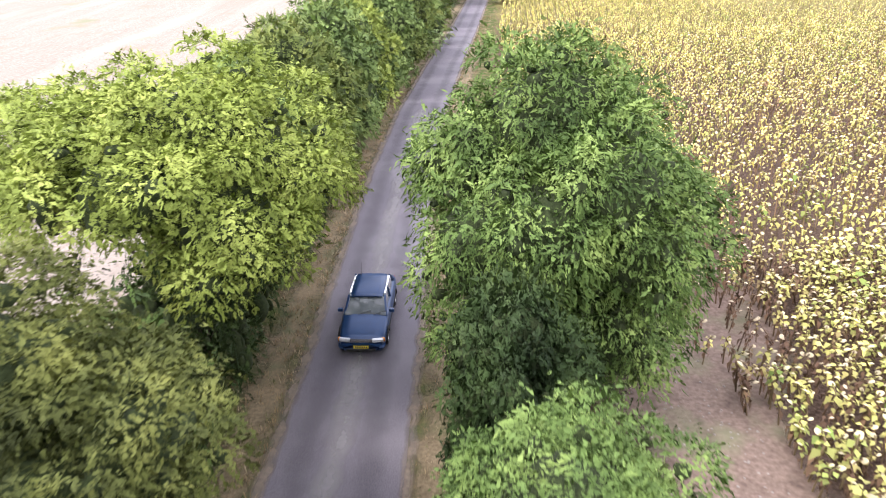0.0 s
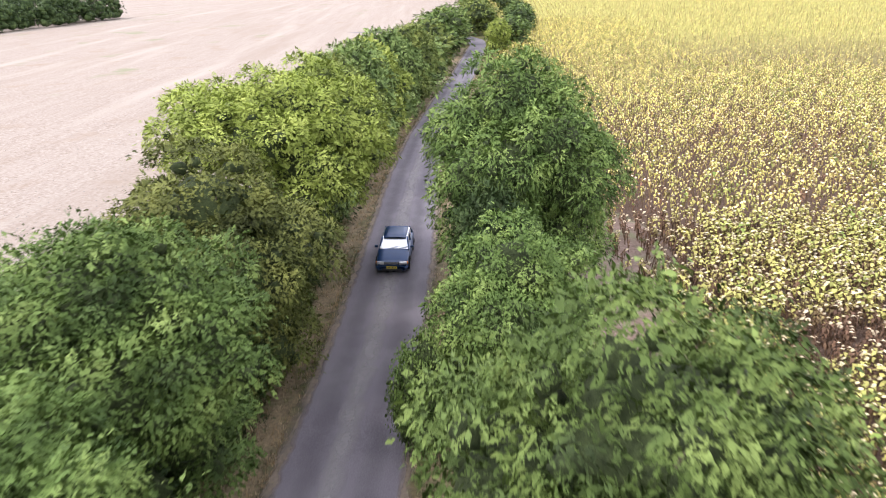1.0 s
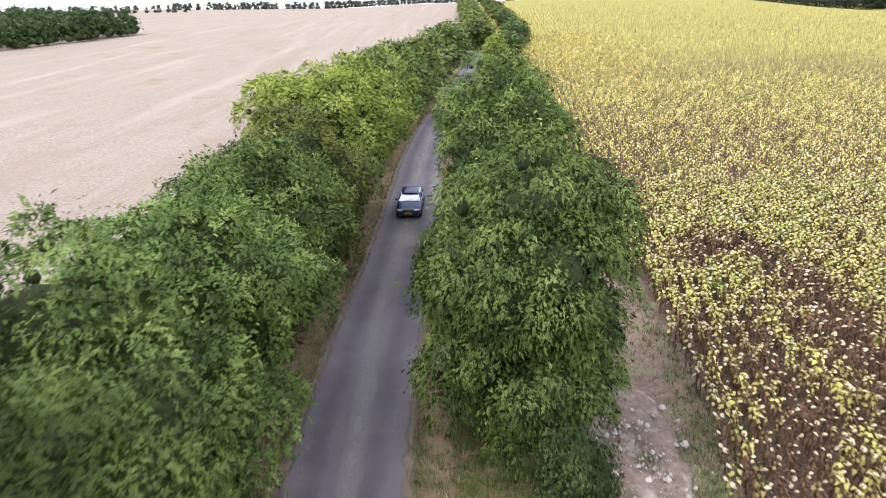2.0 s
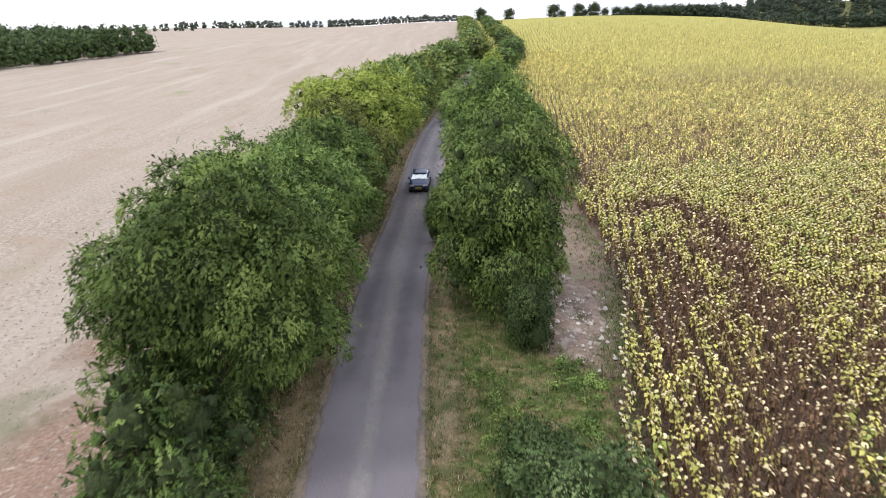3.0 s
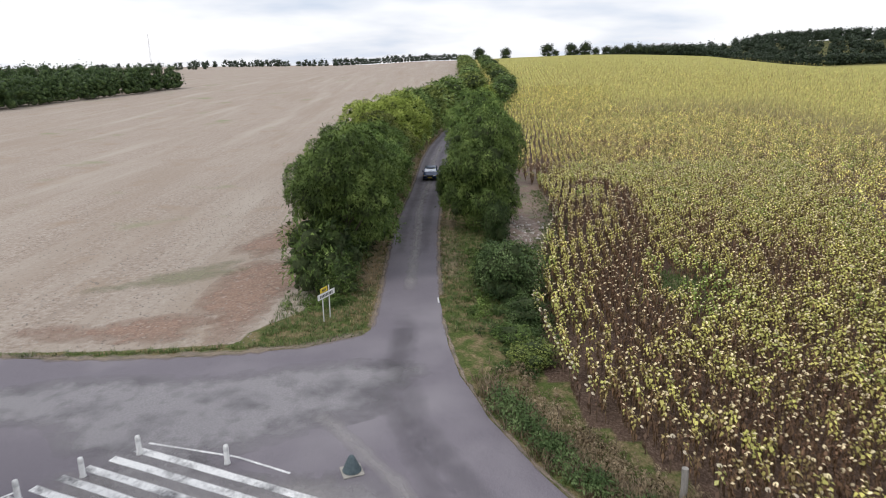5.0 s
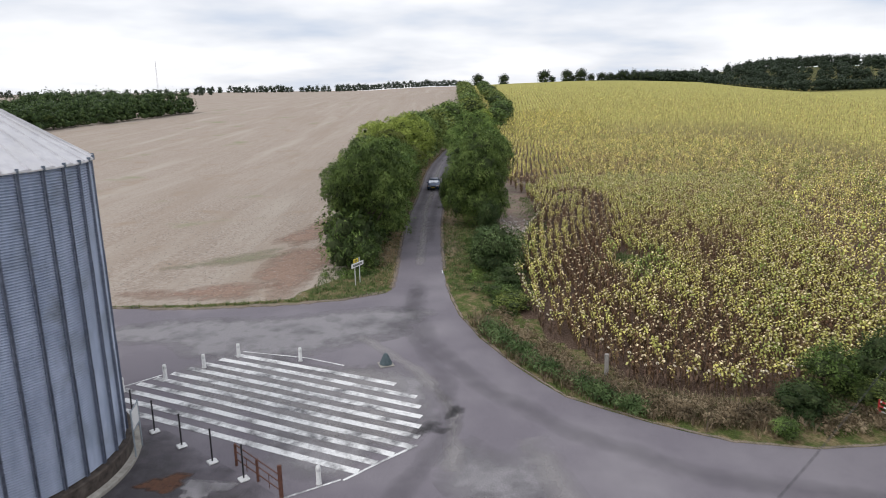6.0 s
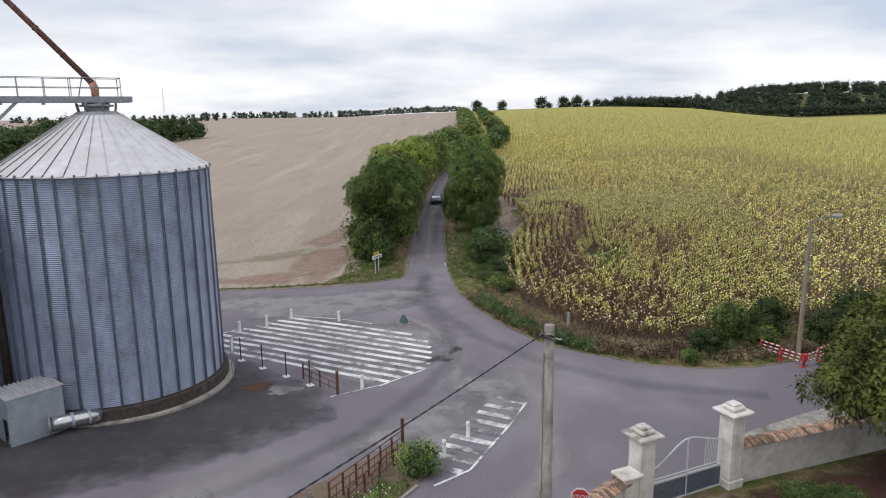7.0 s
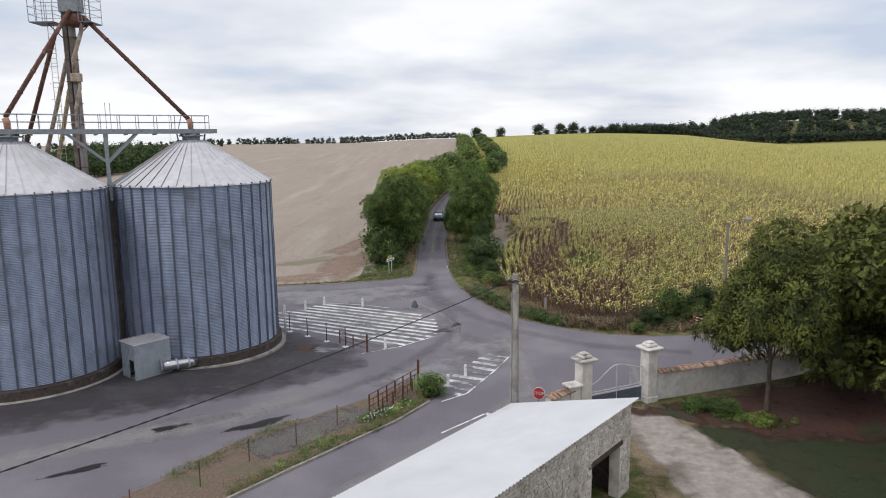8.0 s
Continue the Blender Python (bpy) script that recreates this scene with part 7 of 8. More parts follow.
# ---- poles, cables, signs ----
def concrete_pole():
    x, y = 1.33, -66.7
    g = gz(x, y)
    th = thing("utility_pole", "round grey concrete utility pole", "utility pole", pose(x, y, g))
    part("shaft", tube([(0, 0, -0.2), (0, 0, 3), (0, 0, 6), (0, 0, 9.02)], [0.2, 0.185, 0.17, 0.155], 18), POLE, th, "", True)
    part("cap", lathe([(0.154, 8.98), (0.166, 9.0), (0.166, 9.15), (0.155, 9.2), (0.1, 9.22), (0.0, 9.22)], 18), POLE, th, "rounded lichen-yellow top")
    for z in (8.16, 6.2, 3.2):
        part("band", lathe([(0.198 - 0.004 * z, z), (0.207 - 0.0042 * z, z + 0.005), (0.207 - 0.0042 * z, z + 0.025), (0.198 - 0.004 * z, z + 0.03)], 18), STEEL, th, "thin grey metal strap")
    part("conduit", tube([(-0.24, -0.05, 0), (-0.22, -0.05, 5.4), (-0.2, -0.05, 8.3)], 0.03, 6), CONCRETE, th, "grey cable conduit")
    hook = part("hook", tube([(-0.13, -0.06, 8.95), (-0.28, -0.16, 8.97), (-0.33, -0.22, 8.93)], 0.022, 6), DARKSTEEL, th, "dark steel cable hook")
    part("clamp", box(-0.38, -0.28, -0.28, -0.18, 8.87, 8.96, 0.015), BLACK, hook)
    for k, (drop, reach, z) in enumerate(((0.12, 0.215, 8.86), (0.05, 0.195, 8.9), (0.18, 0.235, 8.84))):
        turn = [(reach * math.cos(t) - 0.02, reach * math.sin(t), z - drop * (0.5 + 0.5 * math.sin(1.0 * t + 0.6 * k)) + 0.03 * math.sin(3 * t)) for t in np.linspace(0.4 + 0.5 * k, 5.4 + 0.4 * k, 22)]
        part("cable_loop", tube(turn, 0.02, 6), CABLE, th, "black cable slung round the pole")
    part("tail", tube([(0.17, 0.02, 8.76), (0.3, 0.0, 8.72), (0.4, -0.04, 8.74)], 0.018, 6), ENAMEL, th, "pale loose cable end")


def twisted(a, b, sag, wide, turns):
    """Two strands wound round one another along a hanging line."""
    mid = sagging(a, b, sag, int(turns * 6))
    way = (Vector(b) - Vector(a)).normalized()
    side = way.cross(Vector((0, 0, 1))).normalized()
    geo = None
    for h in (0, math.pi):
        geo = tube([p + side * wide * math.cos(k * math.pi / 3 + h) + Vector((0, 0, wide * math.sin(k * math.pi / 3 + h))) for k, p in enumerate(mid)], wide, 5, geo)
    return geo


def sagging(a, b, sag, n=20):
    a, b = Vector(a), Vector(b)
    return [a.lerp(b, k / n) - Vector((0, 0, sag * 4 * (k / n) * (1 - k / n))) for k in range(n + 1)]


concrete_pole()
g = gz(1.33, -66.7)
for a, b, sag, turns, wide, label in (((1.0, -66.93, g + 8.93), (-24.97, -101.97, 8.12), 0.905, 60, 0.013, "black twisted overhead cable from the concrete pole"), ((1.5, -66.58, g + 8.8), (20.6, -46.2, 7.0), 0.8, 30, 0.006, "thin black overhead cable over the junction")):
    tagged(new("overhead_cable", mesh_of(twisted(a, b, sag, wide, turns), CABLE)), label, "cable")

lamp = thing("street_lamp", "weathered wooden pole with a street lamp arm", "street lamp", on_land(20.7, -46.1))
part("pole", tube([(0, 0, -0.2), (0, 0, 4.5), (0.02, 0, 8.7)], [0.15, 0.13, 0.1], 10), WOOD, lamp)
part("arm", tube([(0.02, 0, 8.5), (0.6, 0, 8.85), (1.3, 0, 8.95)], 0.035, 6), STEEL, lamp)
hd = part("lamp_head", lathe([(0.0, -0.35), (0.08, -0.34), (0.14, -0.1), (0.14, 0.25), (0.05, 0.35), (0.0, 0.36)], 12).moved(pose(1.6, 0, 8.97, 0, 90)), CONCRETE, lamp)
part("diffuser", box(1.4, 1.85, -0.1, 0.1, 8.82, 8.9, 0.02), LAMPGLASS, hd)


def letters(text, size, material, parent, m, name="lettering"):
    """Raised letters in the built-in font, as a mesh."""
    cu = bpy.data.curves.new("text", "FONT")
    cu.body, cu.size, cu.extrude, cu.align_x, cu.align_y = text, size, 0.002, "CENTER", "CENTER"
    tmp = new("text", cu)
    me = bpy.data.meshes.new_from_object(tmp.evaluated_get(bpy.context.evaluated_depsgraph_get()))
    bpy.data.objects.remove(tmp)
    me.materials.clear()
    me.materials.append(material)
    return part(name, me, material, parent, at=m)


def stop_sign():
    x, y = 2.75, -65.4
    th = thing("stop_sign", "red octagonal stop sign on a grey post", "stop sign", on_land(x, y, -12))
    part("post", tube([(0, 0.05, -0.1), (0, 0.05, 2.75)], 0.03, 8), STEEL, th)

    def octagon(r, y0, y1):
        pts = [(r * math.cos(math.pi / 8 + math.pi / 4 * k), r * math.sin(math.pi / 8 + math.pi / 4 * k)) for k in range(8)]
        return Geo().add([(a, y0, b) for a, b in pts] + [(a, y1, b) for a, b in pts],
                         [tuple(reversed(range(8))), tuple(range(8, 16))] + [(k, (k + 1) % 8, 8 + (k + 1) % 8, 8 + k) for k in range(8)])

    p = part("plate", octagon(0.36, 0.0, 0.03), WHITE, th, "white rimmed octagonal plate", at=pose(0, 0, 2.4))
    part("face", octagon(0.325, -0.006, 0.001), RED, p, "red face")
    letters("STOP", 0.25, WHITE, p, pose(0, -0.008, 0, 90))


stop_sign()


def village_sign():
    """A white place-name board with a yellow road-number plate on two posts; its small writing stands as bars."""
    x, y = -8.15, -24.6
    th = thing("place_sign", "white place-name board with a yellow plate above", "road sign", on_land(x, y, 64))
    for o in (-0.32, 0.32):
        part("post", tube([(o, 0.04, -0.1), (o, 0.04, 2.05)], 0.035, 8), ENAMEL, th)
    b = part("name_board", box(-0.82, 0.82, -0.02, 0.015, 1.4, 1.74, 0.008), WHITE, th, "white name board")
    for k in range(9):
        x0 = -0.62 + k * 0.14
        part("bar", box(x0, x0 + 0.085, -0.026, -0.019, 1.49, 1.65), INK, b)
    q = part("number_plate", box(-0.56, 0.12, -0.02, 0.015, 1.77, 2.06, 0.008), YELLOW, th, "yellow road-number plate")
    for x0 in (-0.38, -0.26, -0.14):
        part("bar", box(x0, x0 + 0.08, -0.026, -0.019, 1.85, 1.98), INK, q)


village_sign()
th = thing("bend_marker", "small black and white edge marker by the lane", "road marker", on_land(-1.55, 8.5))
part("post", tube([(0, 0, -0.1), (0, 0, 1.0)], 0.05, 8), WHITE, th)
for k in range(2):
    part("band", tube([(0, 0, 0.4 + 0.3 * k), (0, 0, 0.53 + 0.3 * k)], 0.056, 8), BLACK, th)
mast = thing("mast", "thin distant lattice mast beyond the fields", "mast", pose(-340, 760, gz(-340, 760)))
for k in range(3):
    t = 2 * math.pi * k / 3
    part("leg", tube([(1.1 * math.cos(t), 1.1 * math.sin(t), 0), (0.2 * math.cos(t), 0.2 * math.sin(t), 40)], 0.09, 4), ROOFTIN, mast)
for k in range(14):
    z, r = 2.75 * k, 1.1 - 0.063 * k
    part("brace", tube([(r * math.cos(t), r * math.sin(t), z + 1.6 * (i % 2)) for i, t in enumerate(np.linspace(0, 2 * math.pi, 7))], 0.05, 4), ROOFTIN, mast)


# ---- gate, walls, barn ----
def pillar(x, y, turn, high, label, worn):
    th = thing("gate_pillar", label, "gate pillar", on_land(x, y, turn), "gate pillars")
    part("base", box(-0.43, 0.43, -0.43, 0.43, -0.1, 0.35, 0.03), PLASTER, th)
    part("shaft", box(-0.37, 0.37, -0.37, 0.37, 0.35, high, 0.03), PLASTER, th)
    part("neck", box(-0.43, 0.43, -0.43, 0.43, high, high + 0.1, 0.02), PLASTER, th)
    part("cornice", box(-0.6, 0.6, -0.6, 0.6, high + 0.1, high + 0.24, 0.04), CAPSTONE if worn else PLASTER, th)
    part("cap_block", box(-0.35, 0.35, -0.35, 0.35, high + 0.24, high + 0.45, 0.07), CAPSTONE if worn else PLASTER, th)
    part("cap_top", box(-0.25, 0.25, -0.25, 0.25, high + 0.45, high + 0.54, 0.05), CAPSTONE if worn else PLASTER, th)
    panel = Geo()
    for u in (-0.2, 0.2):
        box(u - 0.03, u + 0.03, -0.385, -0.365, 0.9, high - 0.4, geo=panel)
    box(-0.2, 0.2, -0.385, -0.365, high - 0.42, high - 0.36, geo=panel)
    part("relief_panel", panel, PLASTER, th)
    return th


P_L, P_R = Vector((5.75, -62.6)), Vector((10.15, -60.6))
gate_turn = math.degrees(math.atan2(P_R.y - P_L.y, P_R.x - P_L.x))
pillar(P_L.x, P_L.y, gate_turn, 3.2, "white plastered gate pillar with a weathered stone cap", True)
pillar(P_R.x, P_R.y, gate_turn, 3.2, "white plastered gate pillar with a stepped white cap", False)


def iron_gate():
    """A pair of pale iron leaves that rise in a curve to the middle, with solid lower panels."""
    th = thing("garden_gate", "pale iron garden gate with curved top and dark lower panels", "gate", on_land(P_L.x, P_L.y, gate_turn))
    w = (P_R - P_L).length
    half = w / 2
    for k in range(2):
        leaf = part("leaf_frame", Geo(), ENAMEL, th, "pale iron gate leaf")
        x0, x1 = (0.5, half - 0.02) if k == 0 else (w - 0.5, half + 0.02)
        top = []
        for i in range(13):
            u = i / 12
            top.append((x0 + (x1 - x0) * u, 0, 1.7 + 0.95 * smooth(0, 1, u) if k == 0 else 2.25 + 0.4 * smooth(0, 1, u)))
        g2 = tube(top, 0.03, 6)
        tube([(x0, 0, 0.1), (x0, 0, 1.7 if k == 0 else 2.25)], 0.03, 6, g2)
        tube([(x1, 0, 0.1), (x1, 0, 2.65)], 0.02, 6, g2)
        bar((x0, 0, 1.05), (x1, 0, 1.05), 0.05, 0.09, g2)
        bar((x0, 0, 0.12), (x1, 0, 0.12), 0.05, 0.07, g2)
        bar((x0, 0, 1.22), (x1, 0, 1.22), 0.04, 0.04, g2)
        leaf.data = mesh_of(g2, ENAMEL)
        part("lower_panel", bar((x0, 0, 0.58), (x1, 0, 0.58), 0.02, 0.86), DARKSTEEL, leaf, "dark sheet-metal lower panel")
        n = 12
        for i in range(1, n if k else 1):
            u = 0.55 * i / n
            part("bar", tube([(x0 + (x1 - x0) * u, 0, 1.22), (x0 + (x1 - x0) * u, 0, 1.68 + 0.95 * smooth(0, 1, u) if k == 0 else 2.23 + 0.4 * smooth(0, 1, u))], 0.006 if k == 0 else 0.013, 4), ENAMEL, leaf)


iron_gate()


def garden_wall(points, high, label, tiles, cap=True):
    """A plastered wall on the land under two rows of curved clay tiles."""
    th = thing("wall_garden", label, "wall", pose(0, 0, 0), kind="structure")
    rn = random.Random(int(points[0][0] * 10))
    half = Geo()
    v, f = [], []
    for i in range(6):
        t = math.pi * i / 5
        for xx, r in ((0.0, 0.085), (0.46, 0.07)):
            v += [(xx, r * math.cos(t), r * math.sin(t)), (xx, (r - 0.018) * math.cos(t), (r - 0.018) * math.sin(t))]
    for i in range(5):
        b = i * 4
        f += [(b, b + 2, b + 6, b + 4), (b + 1, b + 5, b + 7, b + 3), (b, b + 4, b + 5, b + 1), (b + 2, b + 3, b + 7, b + 6)]
    half.add(v, f)
    tile = mesh_of(half, TILE)
    for (ax, ay), (bx, by) in zip(points[:-1], points[1:]):
        n = max(1, int(math.hypot(bx - ax, by - ay) / 2.2))
        d = Vector((bx - ax, by - ay)).normalized()
        s = Vector((-d.y, d.x))
        for i in range(n):
            p, q = Vector((ax, ay)).lerp(Vector((bx, by)), i / n), Vector((ax, ay)).lerp(Vector((bx, by)), (i + 1) / n)
            g0, g1b = gz(*p), gz(*q)
            geo = Geo()
            vs = []
            for r, g0x in ((p, g0), (q, g1b)):
                for o, z in ((-0.2, g0x - 0.3), (0.2, g0x - 0.3), (0.2, g0x + high), (0.0, g0x + high + 0.1), (-0.2, g0x + high)):
                    vs.append((r.x + s.x * o, r.y + s.y * o, z))
            geo.add(vs, [(0, 1, 2, 3, 4), (9, 8, 7, 6, 5)] + [(k, 5 + k, 5 + (k + 1) % 5, (k + 1) % 5) for k in range(5)])
            part("wall_section", geo, PLASTER, th)
        if tiles:
            length = math.hypot(bx - ax, by - ay)
            turn = math.degrees(math.atan2(d.y, d.x))
            m = int(length / 0.15)
            for i in range(m):
                p = Vector((ax, ay)) + d * (i + 0.5) * length / m
                for side in (-1, 1):
                    part("tile", tile, None, th, at=pose(p.x, p.y, gz(*p) + high + 0.12 + rn.uniform(-0.012, 0.012), 0, 0, turn + 90 * side + rn.uniform(-6, 6)) @ pose(-0.05, 0, 0.02, 0, 17 + rn.uniform(-3, 3), 0))
    return th


garden_wall([(10.65, -60.35), (14.4, -59.1), (18.5, -57.7), (24, -55.4)], 1.68, "white plastered garden wall under old clay tiles", True)
garden_wall([(24, -55.4), (32, -52.6), (42, -49.4)], 1.5, "white plastered garden wall running on behind the trees", False)
garden_wall([(5.3, -62.9), (3.4, -64.6)], 1.75, "short plastered wall stub under red clay tiles", True)
th = thing("wall_pier", "low white plastered pier beside the gate pillar", "pier", on_land(5.0, -63.3, gate_turn))
part("shaft", box(-0.35, 0.35, -0.3, 0.3, -0.1, 2.0, 0.03), PLASTER, th)
part("cap", box(-0.48, 0.48, -0.42, 0.42, 2.0, 2.14, 0.04), PLASTER, th)


def barn():
    """A stone barn with a white single-pitch sheet roof and an open cart doorway."""
    a = Vector((6.0, -71.3))
    d = Vector((-0.6495, -0.7604))
    s = Vector((-0.7604, 0.6495))
    turn = math.degrees(math.atan2(d.y, d.x))
    g = -1.6
    long, wide, hi, lo = 19.0, 6.35, 4.3, 2.45
    th = thing("barn", "rubble-stone barn with a white sheet roof and open doorway", "barn", pose(a.x, a.y, g, 0, 0, turn))
    # in its own axes: x along the barn from the far gable, y from the low side (negative) to the high side (0)

    def roof_z(y):
        return hi + (hi - lo) / wide * y

    t = 0.5
    door = (0.95, 3.55, 2.5)

    def slab(x0, x1, y0, y1, z0):
        geo = Geo()
        v = [(x, y, z) for x in (x0, x1) for y, z in ((y0, z0), (y1, z0), (y1, roof_z(y1)), (y0, roof_z(y0)))]
        return geo.add(v, [(3, 2, 1, 0), (4, 5, 6, 7), (0, 1, 5, 4), (1, 2, 6, 5), (2, 3, 7, 6), (3, 0, 4, 7)])

    part("wall_front", slab(0.0, door[0], -t, 0, -0.2), MORTAR, th, "rubble-stone side wall")
    part("wall_front", slab(door[1], long, -t, 0, -0.2), MORTAR, th, "rubble-stone side wall")
    lint = Geo().add([(x, y, z) for x in (door[0], door[1]) for y, z in ((-t, door[2] + 0.25), (0, door[2] + 0.25), (0, roof_z(0)), (-t, roof_z(-t)))],
                     [(3, 2, 1, 0), (4, 5, 6, 7), (0, 1, 5, 4), (1, 2, 6, 5), (2, 3, 7, 6), (3, 0, 4, 7)])
    part("wall_front", lint, MORTAR, th)
    part("lintel", box(door[0] - 0.25, door[1] + 0.25, -t + 0.02, 0.03, door[2], door[2] + 0.25, 0.02), PLINTH, th, "dark weathered timber lintel")
    # dark end and back walls: the barn's inner shade is put into their colour
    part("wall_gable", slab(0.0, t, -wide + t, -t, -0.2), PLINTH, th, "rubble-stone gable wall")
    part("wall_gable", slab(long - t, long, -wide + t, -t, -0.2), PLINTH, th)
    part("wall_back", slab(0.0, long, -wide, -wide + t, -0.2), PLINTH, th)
    part("floor", box(t, long - t, -wide + t, -t, -0.1, 0.02), DIRT, th)
    # corrugated roof in long sheets
    sheets = 19
    for k in range(sheets):
        geo = Geo()
        n = 10
        v = []
        x0, x1 = -0.25 + k * (long + 0.5) / sheets, -0.25 + (k + 1) * (long + 0.5) / sheets
        for i in range(n + 1):
            x = x0 + (x1 - x0) * i / n
            wz = 0.06 if i % 2 else 0.0
            for y in (-wide - 0.25, 0.3):
                for dz in (0.03, 0.045):
                    v.append((x, y, roof_z(y) + dz + wz))
        f = []
        for i in range(n):
            b = i * 4
            f += [(b + 1, b + 3, b + 7, b + 5), (b, b + 4, b + 6, b + 2), (b, b + 1, b + 5, b + 4), (b + 2, b + 6, b + 7, b + 3)]
        geo.add(v, f)
        part("roof_sheet", geo, ROOFWHITE, th)
    # facing stones
    rn = random.Random(77)
    kinds = []
    for i in range(6):
        geo = box(-0.5, 0.5, -0.03, 0.05, -0.5, 0.5)
        geo.v = [(p[0] + rn.uniform(-0.12, 0.12), p[1] + rn.uniform(-0.015, 0.015), p[2] + rn.uniform(-0.12, 0.12)) for p in geo.v]
        kinds.append(mesh_of(geo, STONE))
    walls = []
    z = 0.12
    while z < hi - 0.1:
        h = rn.uniform(0.1, 0.19)
        x = 0.02
        while x < 11:
            w = rn.uniform(0.12, 0.32)
            if z + h < roof_z(0) - 0.02 and not (door[0] - 0.05 < x + w and x < door[1] + 0.05 and z < door[2] + 0.28):
                walls.append((x + w / 2, z + h / 2 + rn.uniform(-0.03, 0.03), w * rn.uniform(0.7, 0.95), h * rn.uniform(0.65, 0.95))) if rn.random() < 0.86 else None
            x += w
        z += h
    rest = Geo()
    near = sorted(walls, key=lambda q: q[0])
    for x, z, w, h in near[300:]:
        geo = box(x - w / 2, x + w / 2, -0.02, 0.06, z - h / 2, z + h / 2)
        rest.add([(p[0] + rn.uniform(-0.03, 0.03), p[1] + rn.uniform(-0.015, 0.015), p[2] + rn.uniform(-0.025, 0.025)) for p in geo.v], geo.f)
    part("stonework", rest, STONE, th, "joined rubble facing of the side wall")
    for x, z, w, h in near[:300]:
        part("stone", rn.choice(kinds), None, th, at=pose(x, 0.0, z, 0, rn.uniform(-12, 12), 0) @ Matrix.Diagonal((w, 1, h, 1)))
    return th


barn()


# ---- cars ----
def car(name, label, paint, at, long=4.35, wide=1.7, high=1.4):
    """A small nineties hatchback; x is to its left, y ahead."""
    th = thing(name, label, "car", at)
    L, W = long / 2, wide / 2

    def loft(stations, profile):
        geo = Geo()
        n = len(profile(*stations[0][1:]))
        v = []
        for y, *args in stations:
            v += [(x, y, z) for x, z in profile(*args)]
        f = [(i * n + k, i * n + (k + 1) % n, (i + 1) * n + (k + 1) % n, (i + 1) * n + k) for i in range(len(stations) - 1) for k in range(n)]
        f += [tuple(range(n)), tuple(reversed(range((len(stations) - 1) * n, len(stations) * n)))]
        return geo.add(v, f)

    def hull(w, z0, z1):
        m = z0 + (z1 - z0) * 0.55
        half = [(w * 0.86, z0), (w * 0.97, z0 + 0.1), (w, m), (w * 0.97, z1 - 0.1), (w * 0.86, z1 - 0.02), (w * 0.5, z1 + 0.015)]
        return half + [(-x, z) for x, z in reversed(half)]

    body = part("body", loft([(-L, W * 0.86, 0.34, 0.86), (-L + 0.1, W * 0.94, 0.26, 0.94), (-L + 0.6, W, 0.2, 0.95), (-0.6, W, 0.18, 0.94), (0.6, W, 0.18, 0.93), (0.95, W, 0.18, 0.93),
                              (L - 0.75, W * 0.98, 0.2, 0.84), (L - 0.22, W * 0.93, 0.22, 0.74), (L - 0.02, W * 0.84, 0.3, 0.64)], hull), paint, th, "", True)
    part("bumper", loft([(L - 0.2, W * 0.97, 0.24, 0.5), (L + 0.02, W * 0.92, 0.25, 0.5), (L + 0.08, W * 0.8, 0.3, 0.47)], hull), paint, body, "", True)
    part("bumper", loft([(-L - 0.06, W * 0.82, 0.34, 0.56), (-L, W * 0.93, 0.3, 0.58), (-L + 0.2, W * 0.97, 0.3, 0.58)], hull), paint, body, "", True)
    # cabin: glass below, roof above

    def cabin(w0, w1, z0, z1):
        half = [(w0, z0), (w1, z1)]
        return half + [(-x, z) for x, z in reversed(half)]

    part("cabin_glass", loft([(-1.72, W * 0.84, 0.9, 0.95), (-1.28, W * 0.86, 0.9, 1.33), (0.12, W * 0.86, 0.9, 1.345), (0.98, W * 0.87, 0.9, 0.93)],
                             lambda w, z0, z1: cabin(w, w * (1 - 0.2 * (z1 - z0)), z0, z1)), GLASS, th, "window glass")
    part("roof", loft([(-1.38, W * 0.66, 1.3, 1.36), (-1.1, W * 0.7, 1.32, 1.4), (-0.3, W * 0.72, 1.33, high), (0.2, W * 0.7, 1.32, 1.385), (0.34, W * 0.66, 1.29, 1.34)],
                      lambda w, z0, z1: [(w, z0), (w * 0.98, z1 - 0.02), (w * 0.6, z1), (-w * 0.6, z1), (-w * 0.98, z1 - 0.02), (-w, z0)]), paint, th, "", True)
    for sx in (-1, 1):
        for p, q in (((0.93, 0.88), (0.28, 1.34)), ((-0.42, 0.92), (-0.42, 1.34)), ((-1.7, 0.92), (-1.3, 1.34))):
            part("pillar", bar((sx * W * 0.875, p[0], p[1]), (sx * W * 0.755, q[0], q[1]), 0.07, 0.08), paint, body)
        m = part("mirror", box(-0.09, 0.09, -0.06, 0.06, -0.06, 0.07, 0.025).moved(pose(sx * (W + 0.07), 0.72, 0.98)), paint, body)
        part("mirror_glass", box(-0.075, 0.075, -0.068, -0.061, -0.045, 0.055).moved(pose(sx * (W + 0.07), 0.72, 0.98)), CHROME, m)
        part("headlight", box(-0.2, 0.2, -0.06, 0.05, -0.075, 0.075, 0.03).moved(pose(sx * W * 0.66, L - 0.05, 0.62, 0, 0, -sx * 8)), LAMPGLASS, th, "clear headlight")
        part("indicator", box(-0.06, 0.06, -0.06, 0.03, -0.07, 0.07, 0.02).moved(pose(sx * W * 0.89, L - 0.1, 0.62, 0, 0, -sx * 25)), ORANGE, th, "amber indicator")
        part("tail_light", box(-0.13, 0.13, -0.03, 0.03, -0.1, 0.1, 0.02).moved(pose(sx * W * 0.74, -L - 0.005, 0.74)), RED, th, "red tail light")
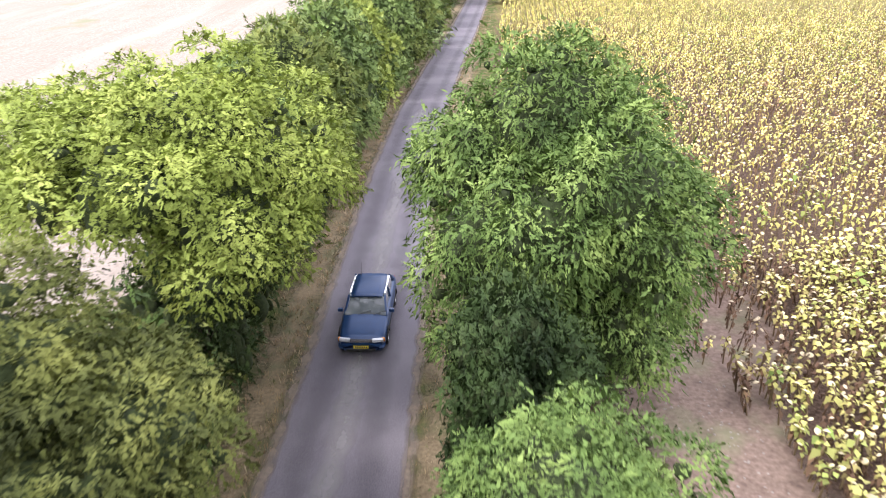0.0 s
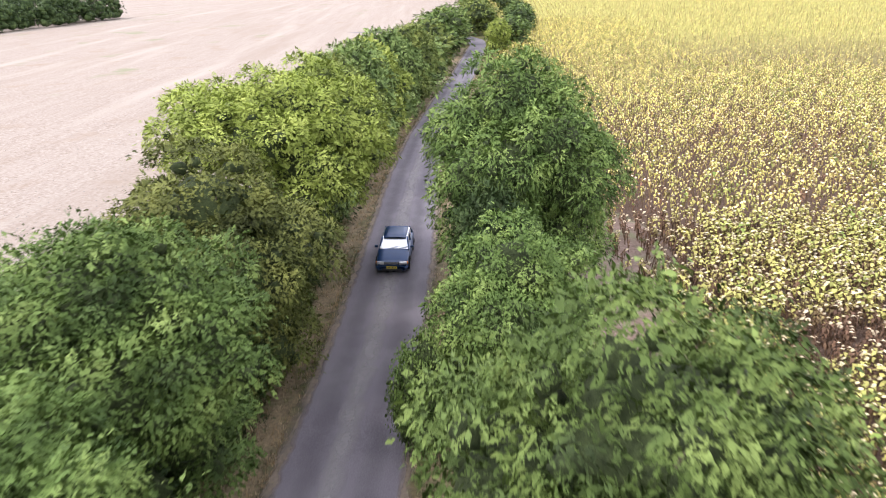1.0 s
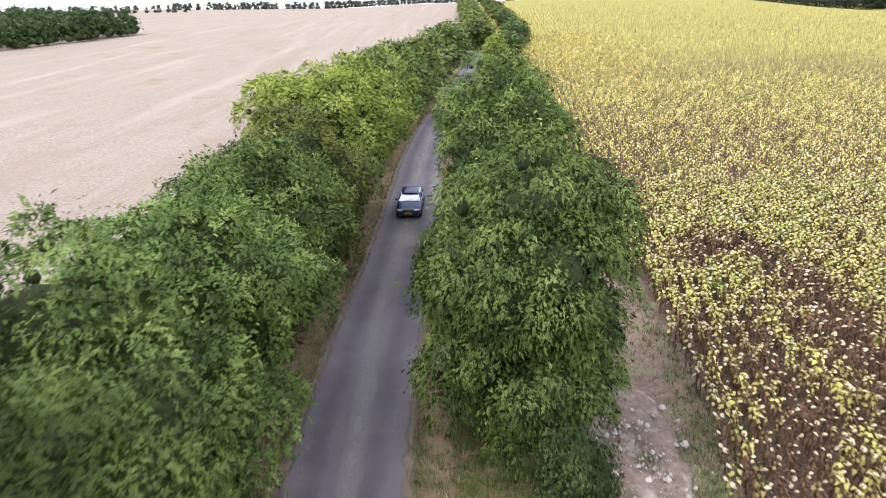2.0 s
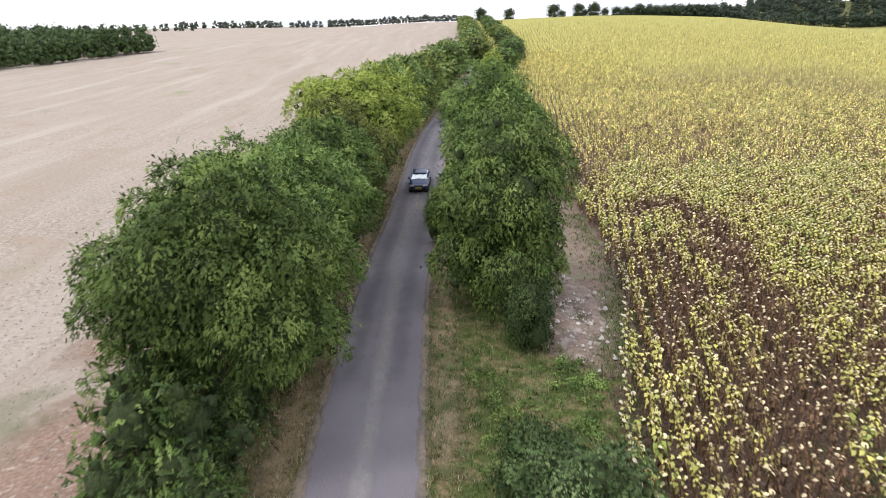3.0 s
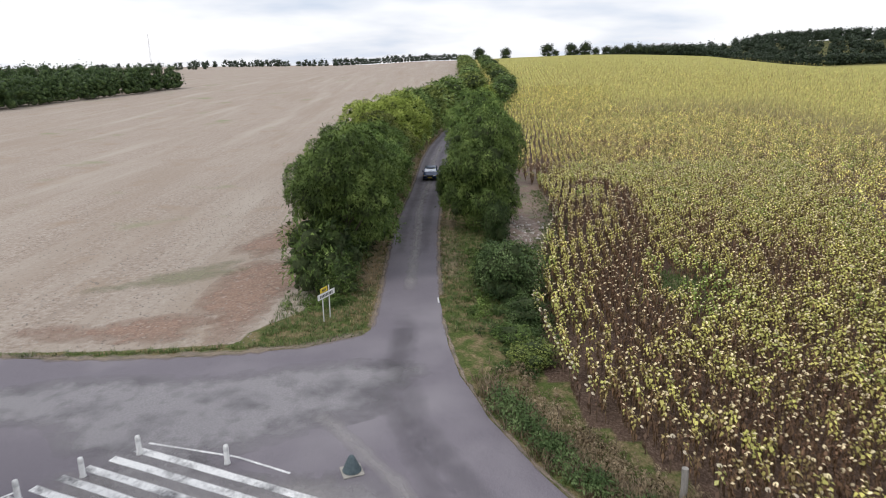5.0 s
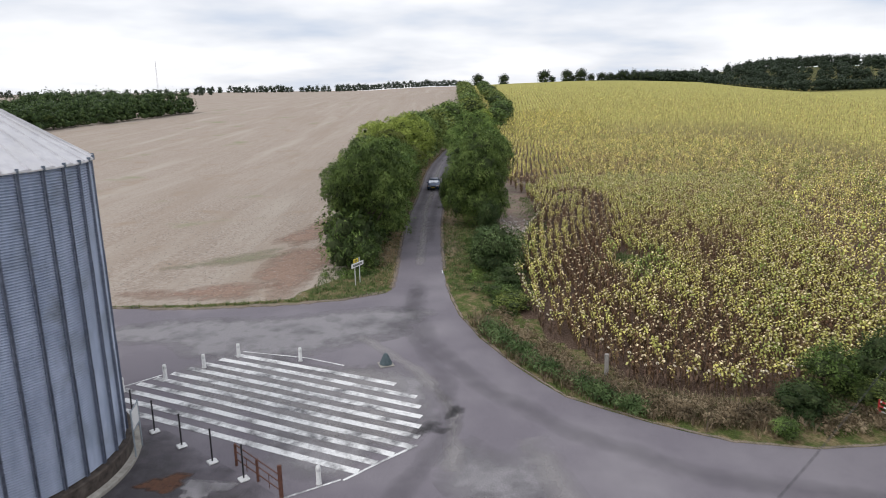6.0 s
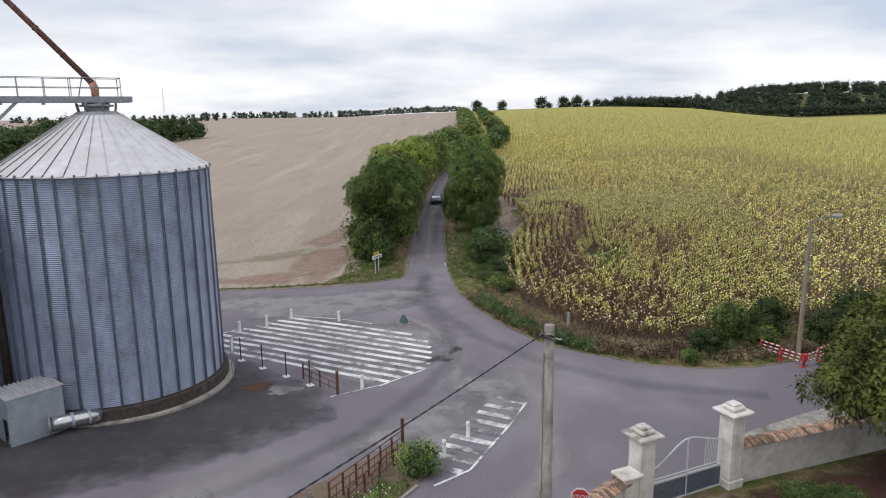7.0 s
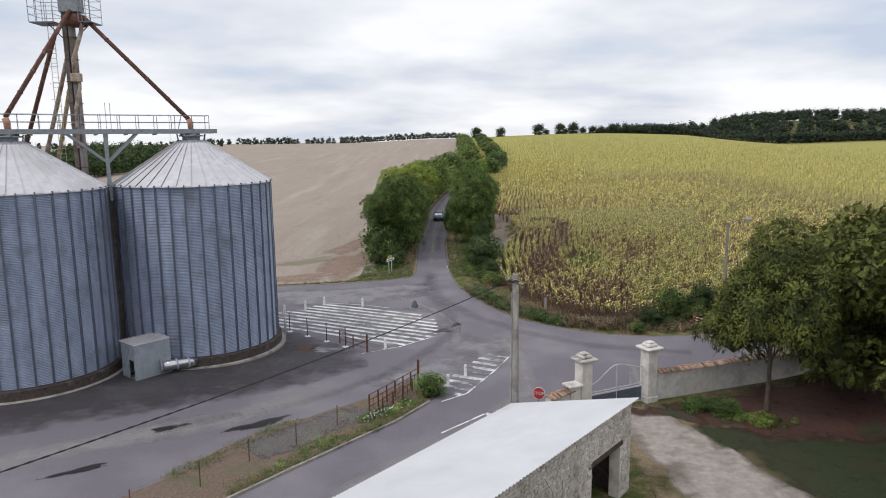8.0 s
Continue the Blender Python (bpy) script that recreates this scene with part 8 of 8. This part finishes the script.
        part("rubbing_strip", box(-0.02, 0.02, -1.2, 1.25, -0.03, 0.03, 0.01).moved(pose(sx * W * 1.0, 0, 0.52)), RUBBER, body)
        for wy in (L - 0.82, -L + 0.85):
            w = part("wheel", lathe([(0.19, -0.09), (0.27, -0.095), (0.3, -0.06), (0.3, 0.06), (0.27, 0.095), (0.19, 0.09)], 24).moved(pose(sx * (W - 0.1), wy, 0.3, 0, 90)), RUBBER, th, "black tyre on a grey rim", True)
            part("rim", lathe([(0.0, 0.05 * sx), (0.06, 0.08 * sx), (0.17, 0.06 * sx), (0.2, 0.085 * sx), (0.2, -0.05 * sx)], 20).moved(pose(sx * (W - 0.1), wy, 0.3, 0, 90)), CHROME, w)
            part("wheel_arch", tube([(sx * (W - 0.005), wy + 0.36 * math.cos(t), 0.3 + 0.36 * math.sin(t)) for t in np.linspace(0, math.pi, 11)], 0.03, 5), RUBBER, body)
    grille = part("grille", box(-0.38, 0.38, -0.03, 0.03, -0.05, 0.06, 0.01).moved(pose(0, L + 0.0, 0.62)), BLACK, body, "black grille")
    for k in range(3):
        part("slat", box(-0.36, 0.36, 0.03, 0.036, -0.04 + 0.035 * k, -0.025 + 0.035 * k).moved(pose(0, L, 0.62)), CHROME, grille)
    part("air_intake", box(-0.5, 0.5, -0.02, 0.012, -0.045, 0.045, 0.01).moved(pose(0, L + 0.085, 0.31)), BLACK, body)
    for yy, mat, label2 in ((L + 0.09, YELLOW, "yellow number plate with dark bars"), (-L - 0.07, YELLOW, "yellow number plate with dark bars")):
        pl = part("number_plate", box(-0.26, 0.26, -0.008, 0.008, -0.055, 0.055).moved(pose(0, yy, 0.43)), mat, th, label2)
        for k in range(6):
            part("bar", box(-0.21 + 0.072 * k, -0.16 + 0.072 * k, -0.011, 0.011, -0.032, 0.032).moved(pose(0, yy, 0.43)), INK, pl)
    for sx in (-0.3, 0.25):
        part("wiper", tube([(sx, 1.0, 0.96), (sx - 0.45, 0.83, 1.03)], 0.012, 4), BLACK, body)
    for sx in (-0.36, 0.36):
        part("seat", box(sx - 0.23, sx + 0.23, -0.45, -0.28, 0.5, 1.16, 0.05), RUBBER, th, "dark seat back")
    part("rear_bench", box(-0.6, 0.6, -1.25, -1.1, 0.5, 1.1, 0.05), RUBBER, th, "dark rear bench")
    part("dashboard", box(-0.62, 0.62, 0.5, 0.85, 0.75, 0.95, 0.05), RUBBER, th)
    part("aerial", tube([(0.4, -1.1, 1.37), (0.42, -1.5, 1.75)], 0.006, 4), BLACK, body)
    return th


car("car", "dark blue hatchback driving down the lane", CARBLUE, on_land(-2.75, 21.6, 178, 0.05))
car("car", "dark red car parked inside the barn", CARRED, pose(6.0, -71.3, -1.57) @ pose(0, 0, 0, 0, 0, math.degrees(math.atan2(-0.7604, -0.6495))) @ pose(2.25, -3.3, 0, 0, 0, 0))
